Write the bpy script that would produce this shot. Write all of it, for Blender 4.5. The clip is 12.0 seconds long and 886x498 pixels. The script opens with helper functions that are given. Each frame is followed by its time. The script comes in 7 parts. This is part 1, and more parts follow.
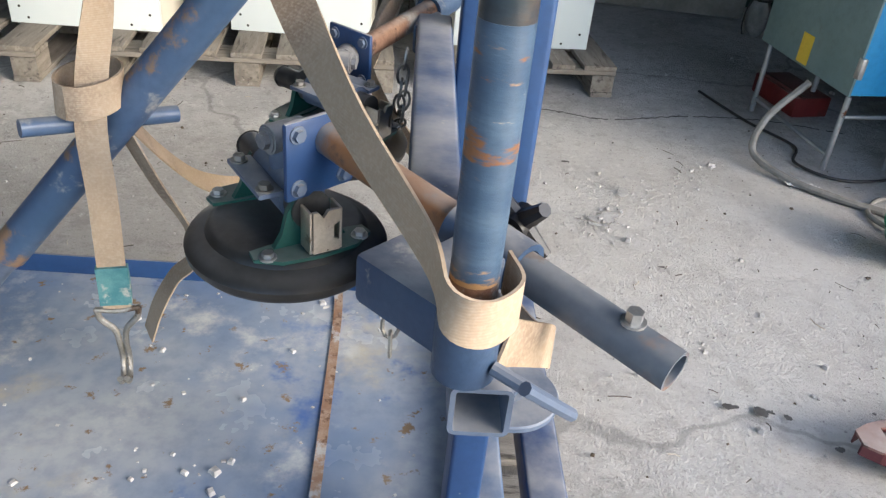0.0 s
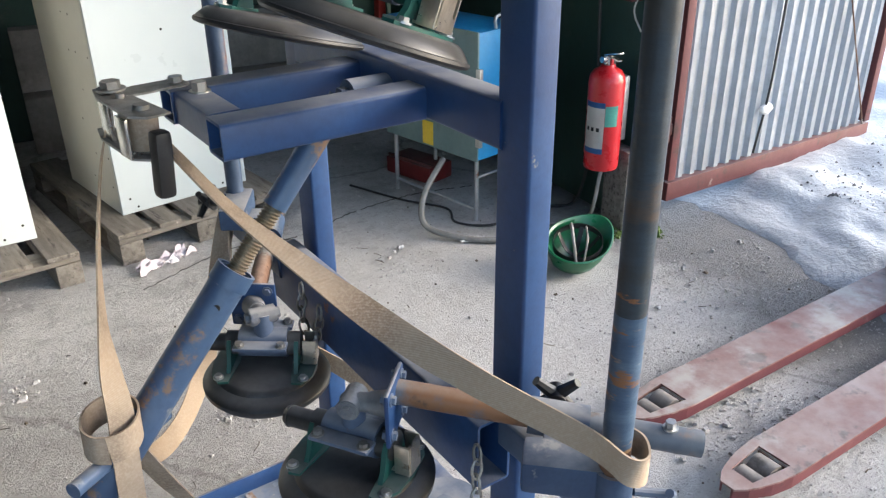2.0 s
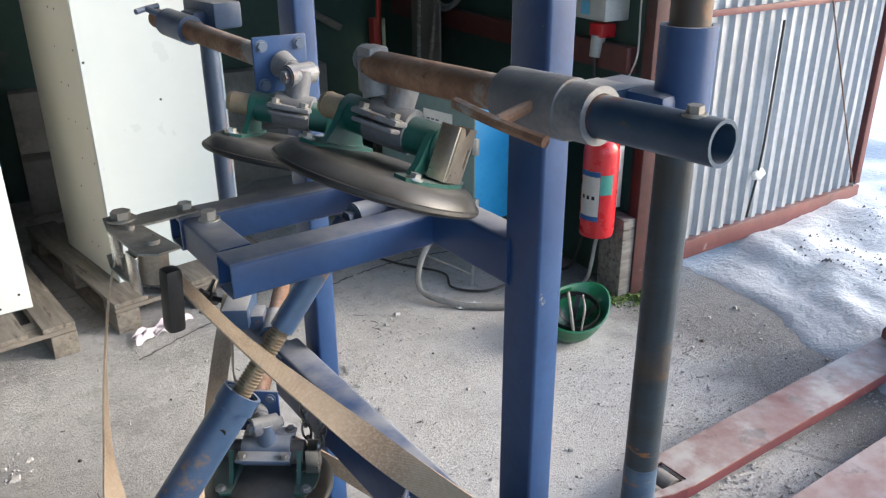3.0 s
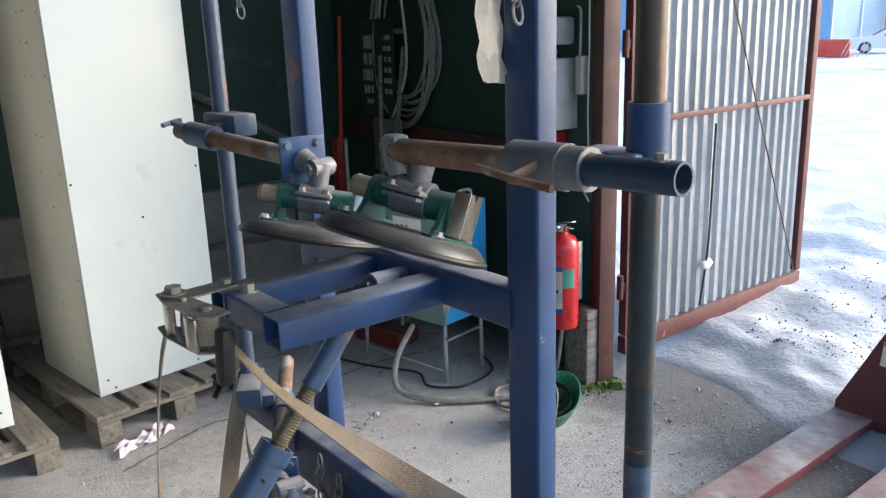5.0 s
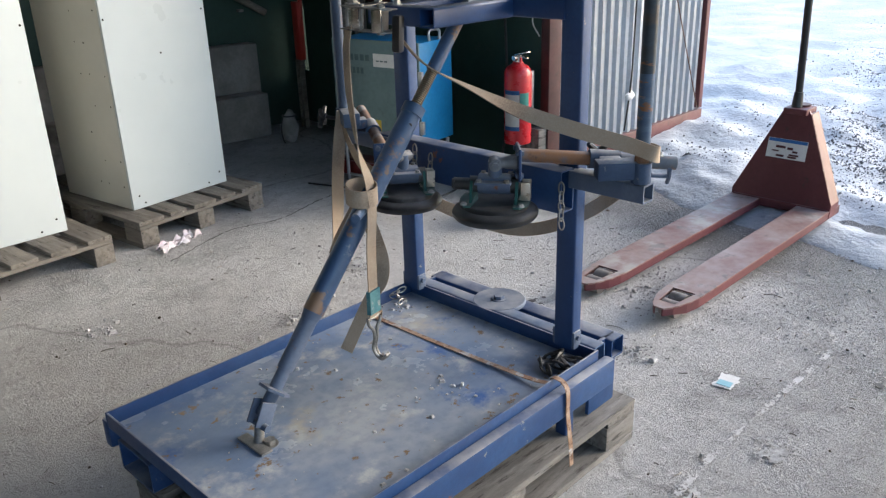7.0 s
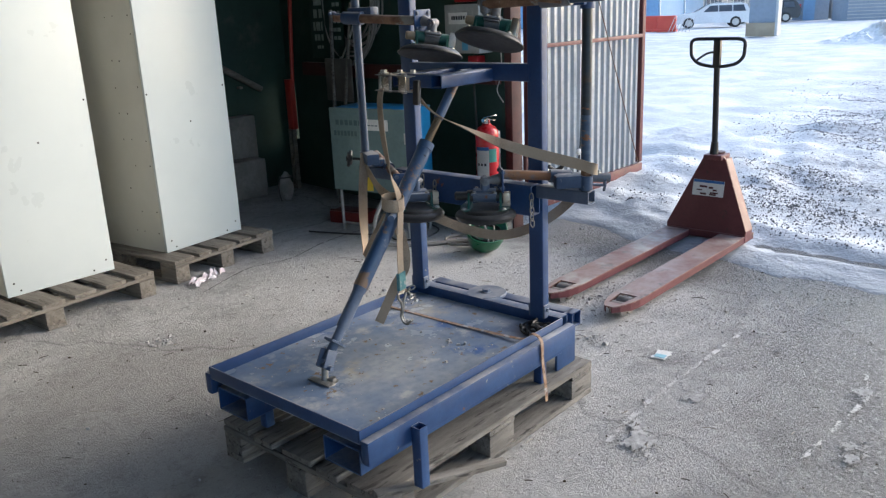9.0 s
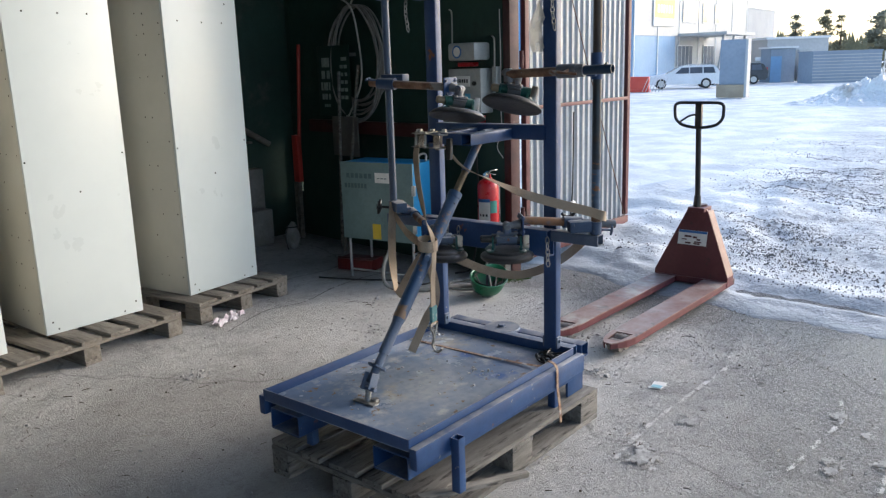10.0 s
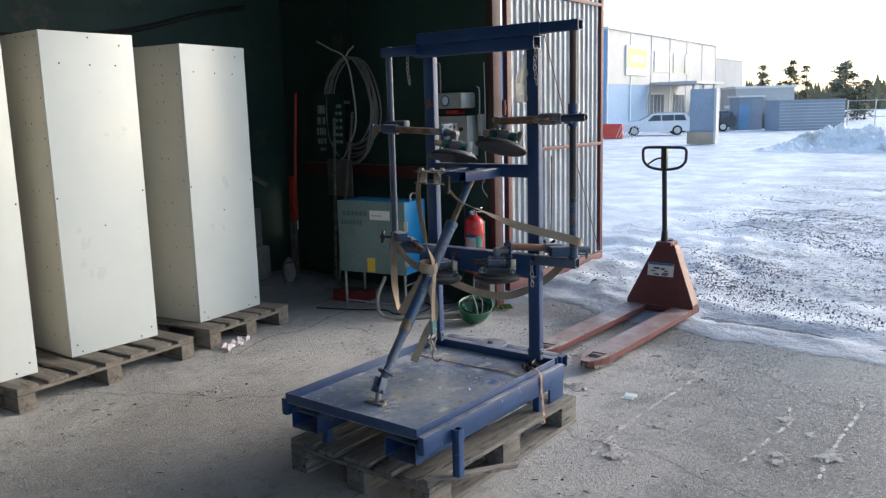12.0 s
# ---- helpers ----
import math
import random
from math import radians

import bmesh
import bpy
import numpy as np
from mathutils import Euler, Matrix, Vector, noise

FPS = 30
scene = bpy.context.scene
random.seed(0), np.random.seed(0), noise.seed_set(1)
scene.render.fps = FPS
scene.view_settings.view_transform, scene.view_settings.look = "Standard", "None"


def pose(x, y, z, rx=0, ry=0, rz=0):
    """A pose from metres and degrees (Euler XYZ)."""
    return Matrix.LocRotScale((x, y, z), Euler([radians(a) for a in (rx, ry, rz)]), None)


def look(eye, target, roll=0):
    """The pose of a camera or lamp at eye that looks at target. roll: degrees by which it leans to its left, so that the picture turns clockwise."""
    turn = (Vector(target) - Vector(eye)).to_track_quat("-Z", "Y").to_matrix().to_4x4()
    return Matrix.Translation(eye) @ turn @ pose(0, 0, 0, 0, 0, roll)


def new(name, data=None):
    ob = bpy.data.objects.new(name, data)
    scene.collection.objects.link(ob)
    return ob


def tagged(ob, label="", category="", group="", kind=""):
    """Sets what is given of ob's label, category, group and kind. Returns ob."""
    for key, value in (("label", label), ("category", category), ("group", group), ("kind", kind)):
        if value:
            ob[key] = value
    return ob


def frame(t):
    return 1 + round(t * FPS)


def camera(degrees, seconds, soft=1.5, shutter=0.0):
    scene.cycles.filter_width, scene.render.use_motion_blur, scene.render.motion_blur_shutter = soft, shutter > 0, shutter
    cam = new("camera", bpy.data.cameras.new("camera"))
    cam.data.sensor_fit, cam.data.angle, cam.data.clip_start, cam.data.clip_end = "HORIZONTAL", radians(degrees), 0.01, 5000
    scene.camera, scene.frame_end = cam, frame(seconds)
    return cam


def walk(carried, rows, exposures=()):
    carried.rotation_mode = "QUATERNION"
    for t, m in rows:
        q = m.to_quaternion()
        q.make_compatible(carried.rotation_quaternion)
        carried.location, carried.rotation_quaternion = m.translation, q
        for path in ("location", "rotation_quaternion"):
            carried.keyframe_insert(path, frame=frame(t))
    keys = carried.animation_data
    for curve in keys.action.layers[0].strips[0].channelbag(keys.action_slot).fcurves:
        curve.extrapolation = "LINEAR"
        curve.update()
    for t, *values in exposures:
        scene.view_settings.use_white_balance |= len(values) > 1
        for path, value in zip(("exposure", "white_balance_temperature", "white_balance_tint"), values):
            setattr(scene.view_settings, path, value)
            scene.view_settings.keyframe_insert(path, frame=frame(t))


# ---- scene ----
cam = camera(57.5, 12.0, 1.3)
PATH = [
    (0, (0.159, 0.02, 1.293), (0.065, 1.707, 0.221), 5.7),
    (0.5, (-0.065, -0.043, 1.343), (0.244, 1.638, 0.305), 5.3),
    (1, (-0.232, -0.018, 1.379), (0.363, 1.611, 0.382), 2.8),
    (1.5, (-0.35, -0.09, 1.495), (0.395, 1.508, 0.552), 1.2),
    (2, (-0.342, -0.077, 1.591), (0.485, 1.513, 0.705), -0.6),
    (2.5, (-0.335, -0.043, 1.652), (0.519, 1.555, 0.805), 0.1),
    (3, (-0.339, -0.034, 1.697), (0.525, 1.586, 0.904), -0.4),
    (3.5, (-0.342, -0.03, 1.736), (0.531, 1.612, 0.999), -0.9),
    (3.7, (-0.342, -0.037, 1.749), (0.533, 1.614, 1.035), -1.1),
    (5.3, (-0.599, -0.185, 1.632), (0.485, 1.417, 1.127), -2.6),
    (5.5, (-0.679, -0.188, 1.587), (0.465, 1.364, 1.055), -3.1),
    (6, (-0.971, -0.262, 1.535), (0.22, 1.207, 0.885), -2.8),
    (6.5, (-1.185, -0.431, 1.509), (0.004, 1.014, 0.804), -2.4),
    (7, (-1.347, -0.658, 1.482), (-0.185, 0.791, 0.741), -1.8),
    (7.2, (-1.411, -0.73, 1.473), (-0.269, 0.723, 0.709), -2.0),
    (8.8, (-1.949, -1.135, 1.51), (-0.684, 0.288, 0.895), -2.5),
    (9, (-2.015, -1.215, 1.525), (-0.737, 0.213, 0.954), -2.5),
    (9.5, (-2.202, -1.312, 1.543), (-0.894, 0.119, 1.051), -2.3),
    (10, (-2.425, -1.361, 1.573), (-1.076, 0.048, 1.13), -1.8),
    (10.5, (-2.526, -1.422, 1.576), (-1.139, -0.038, 1.173), -1.6),
    (11, (-2.652, -1.525, 1.58), (-1.25, -0.147, 1.214), -1.6),
    (11.5, (-2.778, -1.624, 1.584), (-1.375, -0.241, 1.242), -1.7),
    (12, (-2.846, -1.654, 1.584), (-1.44, -0.272, 1.248), -1.5),
]
EXPOSURES = [(0, 2.22, 6260, 10), (1, 2.3, 6240, 10), (3, 2.27, 6240, 10), (6, 1.96, 6160, 10), (9, 1.75, 6130, 10), (12, 1.52, 6130, 10)]
walk(cam, [(t, look(eye, target, roll)) for t, eye, target, roll in PATH], EXPOSURES)

# ---- world, sun, exposure ----
world = bpy.data.worlds.new("world")
scene.world = world
world.use_nodes = True
wn = world.node_tree
sky = wn.nodes.new("ShaderNodeTexSky")
sky.sky_type = 'NISHITA'
sky.sun_disc = False
sky.sun_elevation = radians(24)
sky.sun_rotation = radians(115)
sky.air_density, sky.dust_density, sky.ozone_density = 1.0, 1.9, 1.2
wn.nodes["Background"].inputs["Strength"].default_value = 0.145
wn.links.new(sky.outputs["Color"], wn.nodes["Background"].inputs["Color"])
sun_data = bpy.data.lights.new("sun", 'SUN')
sun_data.energy = 0.3
sun_data.angle = radians(14)
sun_data.color = (1.0, 0.93, 0.84)
sun = new("sun", sun_data)
sun.matrix_world = look((0, 0, 30), (-30 * math.sin(radians(115)), -30 * math.cos(radians(115))  , 17))


# ---- materials ----
def nodes_of(name):
    m = bpy.data.materials.new(name)
    m.use_nodes = True
    nt = m.node_tree
    return m, nt, nt.nodes["Principled BSDF"]


def coords(nt, scale=1.0, shift=True):
    """Object coordinates in metres, moved by the object's own random number."""
    tc = nt.nodes.new("ShaderNodeTexCoord")
    mp = nt.nodes.new("ShaderNodeMapping")
    mp.inputs["Scale"].default_value = (scale, scale, scale) if not isinstance(scale, tuple) else scale
    nt.links.new(tc.outputs["Object"], mp.inputs["Vector"])
    if shift:
        oi = nt.nodes.new("ShaderNodeObjectInfo")
        mu = nt.nodes.new("ShaderNodeMath")
        mu.operation = 'MULTIPLY'
        mu.inputs[1].default_value = 37.0
        nt.links.new(oi.outputs["Random"], mu.inputs[0])
        nt.links.new(mu.outputs[0], mp.inputs["Location"])
    return mp.outputs["Vector"]


def noise_of(nt, vec, scale, detail=4.0, rough=0.6):
    n = nt.nodes.new("ShaderNodeTexNoise")
    n.inputs["Scale"].default_value = scale
    n.inputs["Detail"].default_value = detail
    n.inputs["Roughness"].default_value = rough
    nt.links.new(vec, n.inputs["Vector"])
    return n.outputs["Fac"]


def ramp(nt, fac, lo, hi):
    r = nt.nodes.new("ShaderNodeMapRange")
    r.interpolation_type = 'SMOOTHSTEP'
    r.inputs["From Min"].default_value = lo
    r.inputs["From Max"].default_value = hi
    nt.links.new(fac, r.inputs["Value"])
    return r.outputs["Result"]


def mix(nt, fac, a, b):
    n = nt.nodes.new("ShaderNodeMix")
    n.data_type = 'RGBA'
    if isinstance(fac, float):
        n.inputs[0].default_value = fac
    else:
        nt.links.new(fac, n.inputs[0])
    for i, c in ((6, a), (7, b)):
        if isinstance(c, tuple):
            n.inputs[i].default_value = (*c, 1)
        else:
            nt.links.new(c, n.inputs[i])
    return n.outputs[2]


def times(nt, a, b):
    n = nt.nodes.new("ShaderNodeMath")
    n.operation = 'MULTIPLY'
    for i, v in ((0, a), (1, b)):
        if isinstance(v, float):
            n.inputs[i].default_value = v
        else:
            nt.links.new(v, n.inputs[i])
    return n.outputs[0]


def top_facing(nt, lo=0.6, hi=0.95):
    g = nt.nodes.new("ShaderNodeNewGeometry")
    s = nt.nodes.new("ShaderNodeSeparateXYZ")
    nt.links.new(g.outputs["Normal"], s.inputs[0])
    return ramp(nt, s.outputs["Z"], lo, hi)


def bump(nt, bsdf, fac, strength, distance):
    b = nt.nodes.new("ShaderNodeBump")
    b.inputs["Strength"].default_value = strength
    b.inputs["Distance"].default_value = distance
    nt.links.new(fac, b.inputs["Height"])
    nt.links.new(b.outputs["Normal"], bsdf.inputs["Normal"])


def surface(name, c1, c2, scale=8.0, rough=0.6, metal=0.0, spots=(), dust=None, bumpy=(0.2, 0.002, 60.0), stretch=(1.0, 1.0, 1.0), spec=0.5, grainy=0.35):
    """Two blended tones, patches of other colours (colour, scale, from, to), settled dust on upper faces, fine relief."""
    m, nt, b = nodes_of(name)
    v = coords(nt, stretch)
    col = mix(nt, ramp(nt, noise_of(nt, v, scale), 0.35, 0.68), c1, c2)
    grain = noise_of(nt, v, scale * 14, 3.0)
    col = mix(nt, times(nt, ramp(nt, grain, 0.35, 0.75), grainy), col, tuple(0.72 * x for x in c1))
    for c, s, lo, hi in spots:
        col = mix(nt, ramp(nt, noise_of(nt, v, s, 6.0, 0.65), lo, hi), col, c)
    if dust:
        colour, amount = dust
        patch = ramp(nt, noise_of(nt, v, 9.0, 5.0), 0.2, 0.75)
        col = mix(nt, times(nt, times(nt, top_facing(nt), patch), amount), col, colour)
    nt.links.new(col, b.inputs["Base Color"])
    b.inputs["Metallic"].default_value = metal
    b.inputs["Specular IOR Level"].default_value = spec
    r = nt.nodes.new("ShaderNodeMapRange")
    r.inputs["To Min"].default_value = max(0.02, rough - 0.12)
    r.inputs["To Max"].default_value = min(1.0, rough + 0.15)
    nt.links.new(noise_of(nt, v, scale * 3, 4.0), r.inputs["Value"])
    nt.links.new(r.outputs["Result"], b.inputs["Roughness"])
    bump(nt, b, noise_of(nt, v, bumpy[2], 5.0), bumpy[0], bumpy[1])
    return m


DUST = (0.42, 0.41, 0.39)
RUST = (0.17, 0.065, 0.025)
BLUE = surface("blue_paint", (0.012, 0.041, 0.125), (0.019, 0.060, 0.165), 6, 0.42, 0, ((RUST, 5.5, 0.665, 0.70), ((0.26, 0.25, 0.21), 21.0, 0.675, 0.72)), (DUST, 0.75))
BLUE_PALE = surface("pale_blue_paint", (0.045, 0.092, 0.190), (0.075, 0.130, 0.230), 5, 0.42, 0, ((RUST, 6.0, 0.66, 0.70), ((0.32, 0.32, 0.31), 9.0, 0.60, 0.78)), (DUST, 0.6))
BLUE_GREY = surface("grey_blue_paint", (0.075, 0.105, 0.165), (0.11, 0.14, 0.20), 8, 0.5, 0, ((RUST, 7.0, 0.64, 0.70),), (DUST, 0.7))
RUSTY_BLUE = surface("dark_painted_pipe", (0.014, 0.024, 0.033), (0.026, 0.042, 0.058), 4, 0.38, 0.0, (((0.058, 0.040, 0.028), 3.2, 0.52, 0.66), ((0.022, 0.026, 0.028), 2.2, 0.50, 0.62), ((0.20, 0.085, 0.030), 7.0, 0.66, 0.70)), (DUST, 0.3), stretch=(1.6, 1.6, 5.0))
RUST_PIPE = surface("rusted_pipe_top", (0.040, 0.030, 0.025), (0.085, 0.056, 0.037), 6, 0.5, 0.05, (((0.14, 0.068, 0.032), 8.0, 0.54, 0.64), ((0.030, 0.040, 0.050), 4.0, 0.54, 0.64)), (DUST, 0.3))
RUST_BAND = surface("flaking_rust_band", (0.035, 0.070, 0.125), (0.070, 0.115, 0.175), 4, 0.42, 0.0, (((0.34, 0.20, 0.09), 3.4, 0.53, 0.58), ((0.20, 0.085, 0.030), 4.6, 0.58, 0.63), ((0.40, 0.33, 0.24), 8.0, 0.64, 0.69)), (DUST, 0.3), stretch=(2.2, 2.2, 8.0))
PIPE_BLUE = surface("rust_flecked_pipe_paint", (0.030, 0.052, 0.095), (0.055, 0.085, 0.140), 5, 0.42, 0, (((0.13, 0.070, 0.045), 3.0, 0.55, 0.64), ((0.24, 0.24, 0.24), 9.0, 0.62, 0.76)), (DUST, 0.5), stretch=(2.0, 2.0, 1.4))
PIPE_END = surface("slate_blue_pipe_end", (0.016, 0.038, 0.075), (0.030, 0.058, 0.098), 8, 0.38, 0, (((0.13, 0.045, 0.022), 11.0, 0.56, 0.60), ((0.12, 0.09, 0.045), 16.0, 0.60, 0.65)), (DUST, 0.35))
CAST = surface("dusty_cast_sleeve", (0.125, 0.13, 0.145), (0.22, 0.22, 0.225), 12, 0.5, 0.1, (((0.16, 0.095, 0.060), 14.0, 0.62, 0.70), ((0.055, 0.075, 0.115), 9.0, 0.56, 0.68)), (DUST, 0.65), (0.5, 0.004, 45.0))
PROP = surface("scuffed_prop_paint", (0.034, 0.072, 0.145), (0.066, 0.108, 0.190), 5, 0.42, 0, (((0.20, 0.125, 0.075), 8.0, 0.60, 0.66), ((0.30, 0.30, 0.29), 13.0, 0.60, 0.70)), (DUST, 0.5))
ARM_GREY = surface("grey_blue_rusting_pipe", (0.085, 0.105, 0.135), (0.15, 0.165, 0.185), 9, 0.5, 0.1, (((0.20, 0.095, 0.042), 6.0, 0.44, 0.54), ((0.075, 0.048, 0.034), 12.0, 0.57, 0.65)), (DUST, 0.5))
WOODEN = surface("beige_plunger", (0.25, 0.185, 0.115), (0.34, 0.26, 0.165), 14, 0.55, 0, (((0.12, 0.09, 0.06), 18.0, 0.58, 0.70),), (DUST, 0.35))
BRIGHT_CLIP = surface("warm_bright_steel", (0.55, 0.49, 0.40), (0.70, 0.64, 0.55), 18, 0.30, 0.9, (((0.30, 0.22, 0.14), 22.0, 0.62, 0.70),))
RUSTY = surface("rusted_steel", (0.13, 0.062, 0.036), (0.27, 0.155, 0.095), 16, 0.75, 0.1, (((0.26, 0.245, 0.225), 11.0, 0.54, 0.62), ((0.055, 0.03, 0.02), 19.0, 0.57, 0.65)), (DUST, 0.45), (0.5, 0.003, 90.0))
TRAY = surface("worn_tray_paint", (0.165, 0.225, 0.335), (0.39, 0.41, 0.425), 2.2, 0.22, 0, (((0.07, 0.135, 0.32), 3.0, 0.58, 0.68), ((0.46, 0.41, 0.31), 3.2, 0.54, 0.72), ((0.52, 0.52, 0.50), 7.0, 0.53, 0.75), ((0.22, 0.15, 0.09), 20.0, 0.61, 0.67)), None, (0.2, 0.002, 40.0), spec=0.9)
STRIPE = surface("rust_stripe", (0.24, 0.135, 0.08), (0.36, 0.27, 0.20), 25, 0.8, 0, (((0.13, 0.07, 0.04), 40.0, 0.52, 0.60), ((0.40, 0.39, 0.38), 18.0, 0.55, 0.64)))
RUBBER = surface("dusty_rubber", (0.015, 0.015, 0.015), (0.030, 0.029, 0.028), 14, 0.40, 0, (((0.082, 0.079, 0.075), 6.0, 0.52, 0.70), ((0.012, 0.012, 0.012), 5.0, 0.55, 0.66)), ((0.22, 0.215, 0.21), 0.48), (0.15, 0.001, 120.0))
RUBBER_BLACK = surface("black_rubber", (0.014, 0.014, 0.015), (0.025, 0.025, 0.026), 20, 0.5, 0, (), ((0.15, 0.14, 0.13), 0.35), (0.1, 0.001, 120.0))
GREEN = surface("green_paint", (0.009, 0.070, 0.058), (0.014, 0.095, 0.076), 12, 0.45, 0, (((0.25, 0.26, 0.24), 22.0, 0.68, 0.74),), (DUST, 0.45))
STEEL = surface("galvanised_steel", (0.42, 0.43, 0.43), (0.55, 0.55, 0.54), 25, 0.38, 0.85, (((0.22, 0.15, 0.10), 30.0, 0.66, 0.72),))
STEEL_DULL = surface("dirty_zinc_steel", (0.22, 0.215, 0.20), (0.36, 0.35, 0.33), 25, 0.45, 0.7, (((0.12, 0.085, 0.06), 30.0, 0.60, 0.68),))
CHROME = surface("bright_steel", (0.55, 0.53, 0.50), (0.68, 0.66, 0.62), 18, 0.22, 0.95, ())
BRASS = surface("dull_bronze", (0.20, 0.16, 0.11), (0.28, 0.23, 0.16), 25, 0.5, 0.6, ())
WEBBING = None
PLASTIC = surface("black_plastic", (0.012, 0.012, 0.013), (0.02, 0.02, 0.021), 20, 0.35, 0, ())
WHITE = surface("white_board", (0.55, 0.60, 0.60), (0.59, 0.635, 0.63), 1.2, 0.30, 0, (), None, (0.02, 0.0004, 14.0), grainy=0.03)
CREAM = surface("cream_board", (0.52, 0.51, 0.45), (0.57, 0.56, 0.50), 1.6, 0.5, 0, (((0.52, 0.49, 0.42), 2.5, 0.66, 0.92),), None, (0.03, 0.0006, 20.0), grainy=0.06)
HOLE = surface("drilled_hole", (0.02, 0.018, 0.015), (0.03, 0.028, 0.02), 20, 0.9)
WALL_GREEN = surface("dark_green_wall", (0.011, 0.037, 0.029), (0.018, 0.054, 0.041), 1.4, 0.6, 0, (((0.070, 0.072, 0.058), 2.3, 0.58, 0.75), ((0.010, 0.018, 0.016), 3.0, 0.6, 0.8)), None, (0.3, 0.005, 16.0))
# For the unseen west and south walls, darkened to hold back fill light.
WALL_UNSEEN = surface("unseen_dark_wall", (0.075, 0.070, 0.064), (0.115, 0.106, 0.097), 3.0, 0.9, 0, (((0.05, 0.044, 0.04), 2.2, 0.55, 0.7),), None, (0.5, 0.006, 22.0))
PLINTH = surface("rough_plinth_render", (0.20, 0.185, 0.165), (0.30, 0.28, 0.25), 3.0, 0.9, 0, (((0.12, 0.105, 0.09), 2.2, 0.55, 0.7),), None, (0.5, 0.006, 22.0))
# Ceiling lies out of view; its tone is lowered to cut bounced light.
CEILING = surface("unseen_dark_ceiling", (0.036, 0.035, 0.033), (0.055, 0.053, 0.05), 2.0, 0.9)
RED = surface("dull_red_paint", (0.095, 0.026, 0.028), (0.135, 0.038, 0.040), 5, 0.55, 0, (((0.055, 0.026, 0.025), 6.0, 0.60, 0.70), ((0.22, 0.17, 0.155), 13.0, 0.68, 0.74)), (DUST, 0.25))
CLAMP = surface("dusty_clamp_paint", (0.018, 0.043, 0.098), (0.036, 0.068, 0.128), 9, 0.48, 0, ((RUST, 8.0, 0.61, 0.66), ((0.24, 0.235, 0.22), 16.0, 0.62, 0.70)), (DUST, 0.85), (0.3, 0.002, 70.0))
RED_DARK = surface("dark_red_beam", (0.060, 0.014, 0.013), (0.085, 0.020, 0.018), 5, 0.6, 0, (((0.03, 0.012, 0.012), 6.0, 0.60, 0.70),), (DUST, 0.3))
RED_DIRTY = surface("dirty_red_post_paint", (0.042, 0.015, 0.015), (0.075, 0.024, 0.023), 5, 0.6, 0, (((0.024, 0.016, 0.015), 6.0, 0.54, 0.68), ((0.14, 0.11, 0.10), 13.0, 0.68, 0.74)), (DUST, 0.25))
RED_EXT = surface("bright_red_enamel", (0.40, 0.014, 0.020), (0.45, 0.019, 0.025), 5, 0.28, 0, ())
RED_TRUCK = surface("faded_red_truck_paint", (0.100, 0.022, 0.027), (0.140, 0.036, 0.040), 3.5, 0.5, 0, (((0.19, 0.11, 0.105), 7.0, 0.62, 0.74), ((0.055, 0.028, 0.026), 11.0, 0.60, 0.70)), (DUST, 0.2))
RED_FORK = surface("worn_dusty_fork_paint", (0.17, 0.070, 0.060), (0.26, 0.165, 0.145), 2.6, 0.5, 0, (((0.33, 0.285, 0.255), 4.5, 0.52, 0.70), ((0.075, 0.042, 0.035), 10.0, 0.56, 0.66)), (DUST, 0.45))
RED_TRAY = surface("grimy_red_tray_paint", (0.12, 0.010, 0.011), (0.17, 0.017, 0.017), 6, 0.5, 0, (((0.05, 0.018, 0.018), 8.0, 0.54, 0.7),), (DUST, 0.3))
RED_POLE = surface("red_pole_paint", (0.36, 0.028, 0.020), (0.42, 0.04, 0.026), 9, 0.45)
WOOD = surface("weathered_pallet_wood", (0.145, 0.128, 0.107), (0.22, 0.20, 0.170), 5, 0.85, 0, (((0.070, 0.060, 0.050), 6.0, 0.54, 0.68), ((0.34, 0.31, 0.27), 4.0, 0.6, 0.75)), None, (0.6, 0.004, 60.0), (1.0, 7.0, 7.0))
WOOD_GREY = surface("grey_dirty_wood", (0.125, 0.118, 0.107), (0.215, 0.203, 0.186), 5, 0.9, 0, (((0.042, 0.039, 0.035), 7.0, 0.54, 0.66), ((0.25, 0.24, 0.225), 4.0, 0.58, 0.74)), None, (0.6, 0.004, 60.0), (1.0, 7.0, 7.0))
SHEET = surface("galvanised_corrugated_sheet", (0.50, 0.52, 0.54), (0.60, 0.62, 0.64), 2.0, 0.42, 0.25, (((0.42, 0.41, 0.38), 5.0, 0.66, 0.78),), None, (0.05, 0.001, 12.0))
CAB_GREY = surface("grey_green_cabinet_paint", (0.125, 0.195, 0.20), (0.16, 0.235, 0.235), 3, 0.5, 0, (((0.10, 0.13, 0.13), 5.0, 0.62, 0.75),))
CAB_BLUE = surface("bright_blue_panel", (0.02, 0.24, 0.50), (0.03, 0.28, 0.55), 4, 0.4)
YELLOW = surface("yellow_sticker", (0.62, 0.44, 0.03), (0.70, 0.50, 0.05), 12, 0.6)
PAPER = surface("white_paper", (0.70, 0.69, 0.66), (0.78, 0.77, 0.74), 14, 0.7)
PINK = surface("pinkish_waste_paper", (0.62, 0.53, 0.56), (0.78, 0.75, 0.77), 22, 0.8)
TURQUOISE = surface("turquoise_tape", (0.045, 0.17, 0.20), (0.10, 0.25, 0.26), 40, 0.5, 0, (((0.36, 0.36, 0.33), 45.0, 0.54, 0.66),))
ROLLER = surface("worn_roller_plastic", (0.17, 0.15, 0.135), (0.27, 0.245, 0.22), 12, 0.55, 0, (((0.08, 0.07, 0.06), 9.0, 0.55, 0.7),))
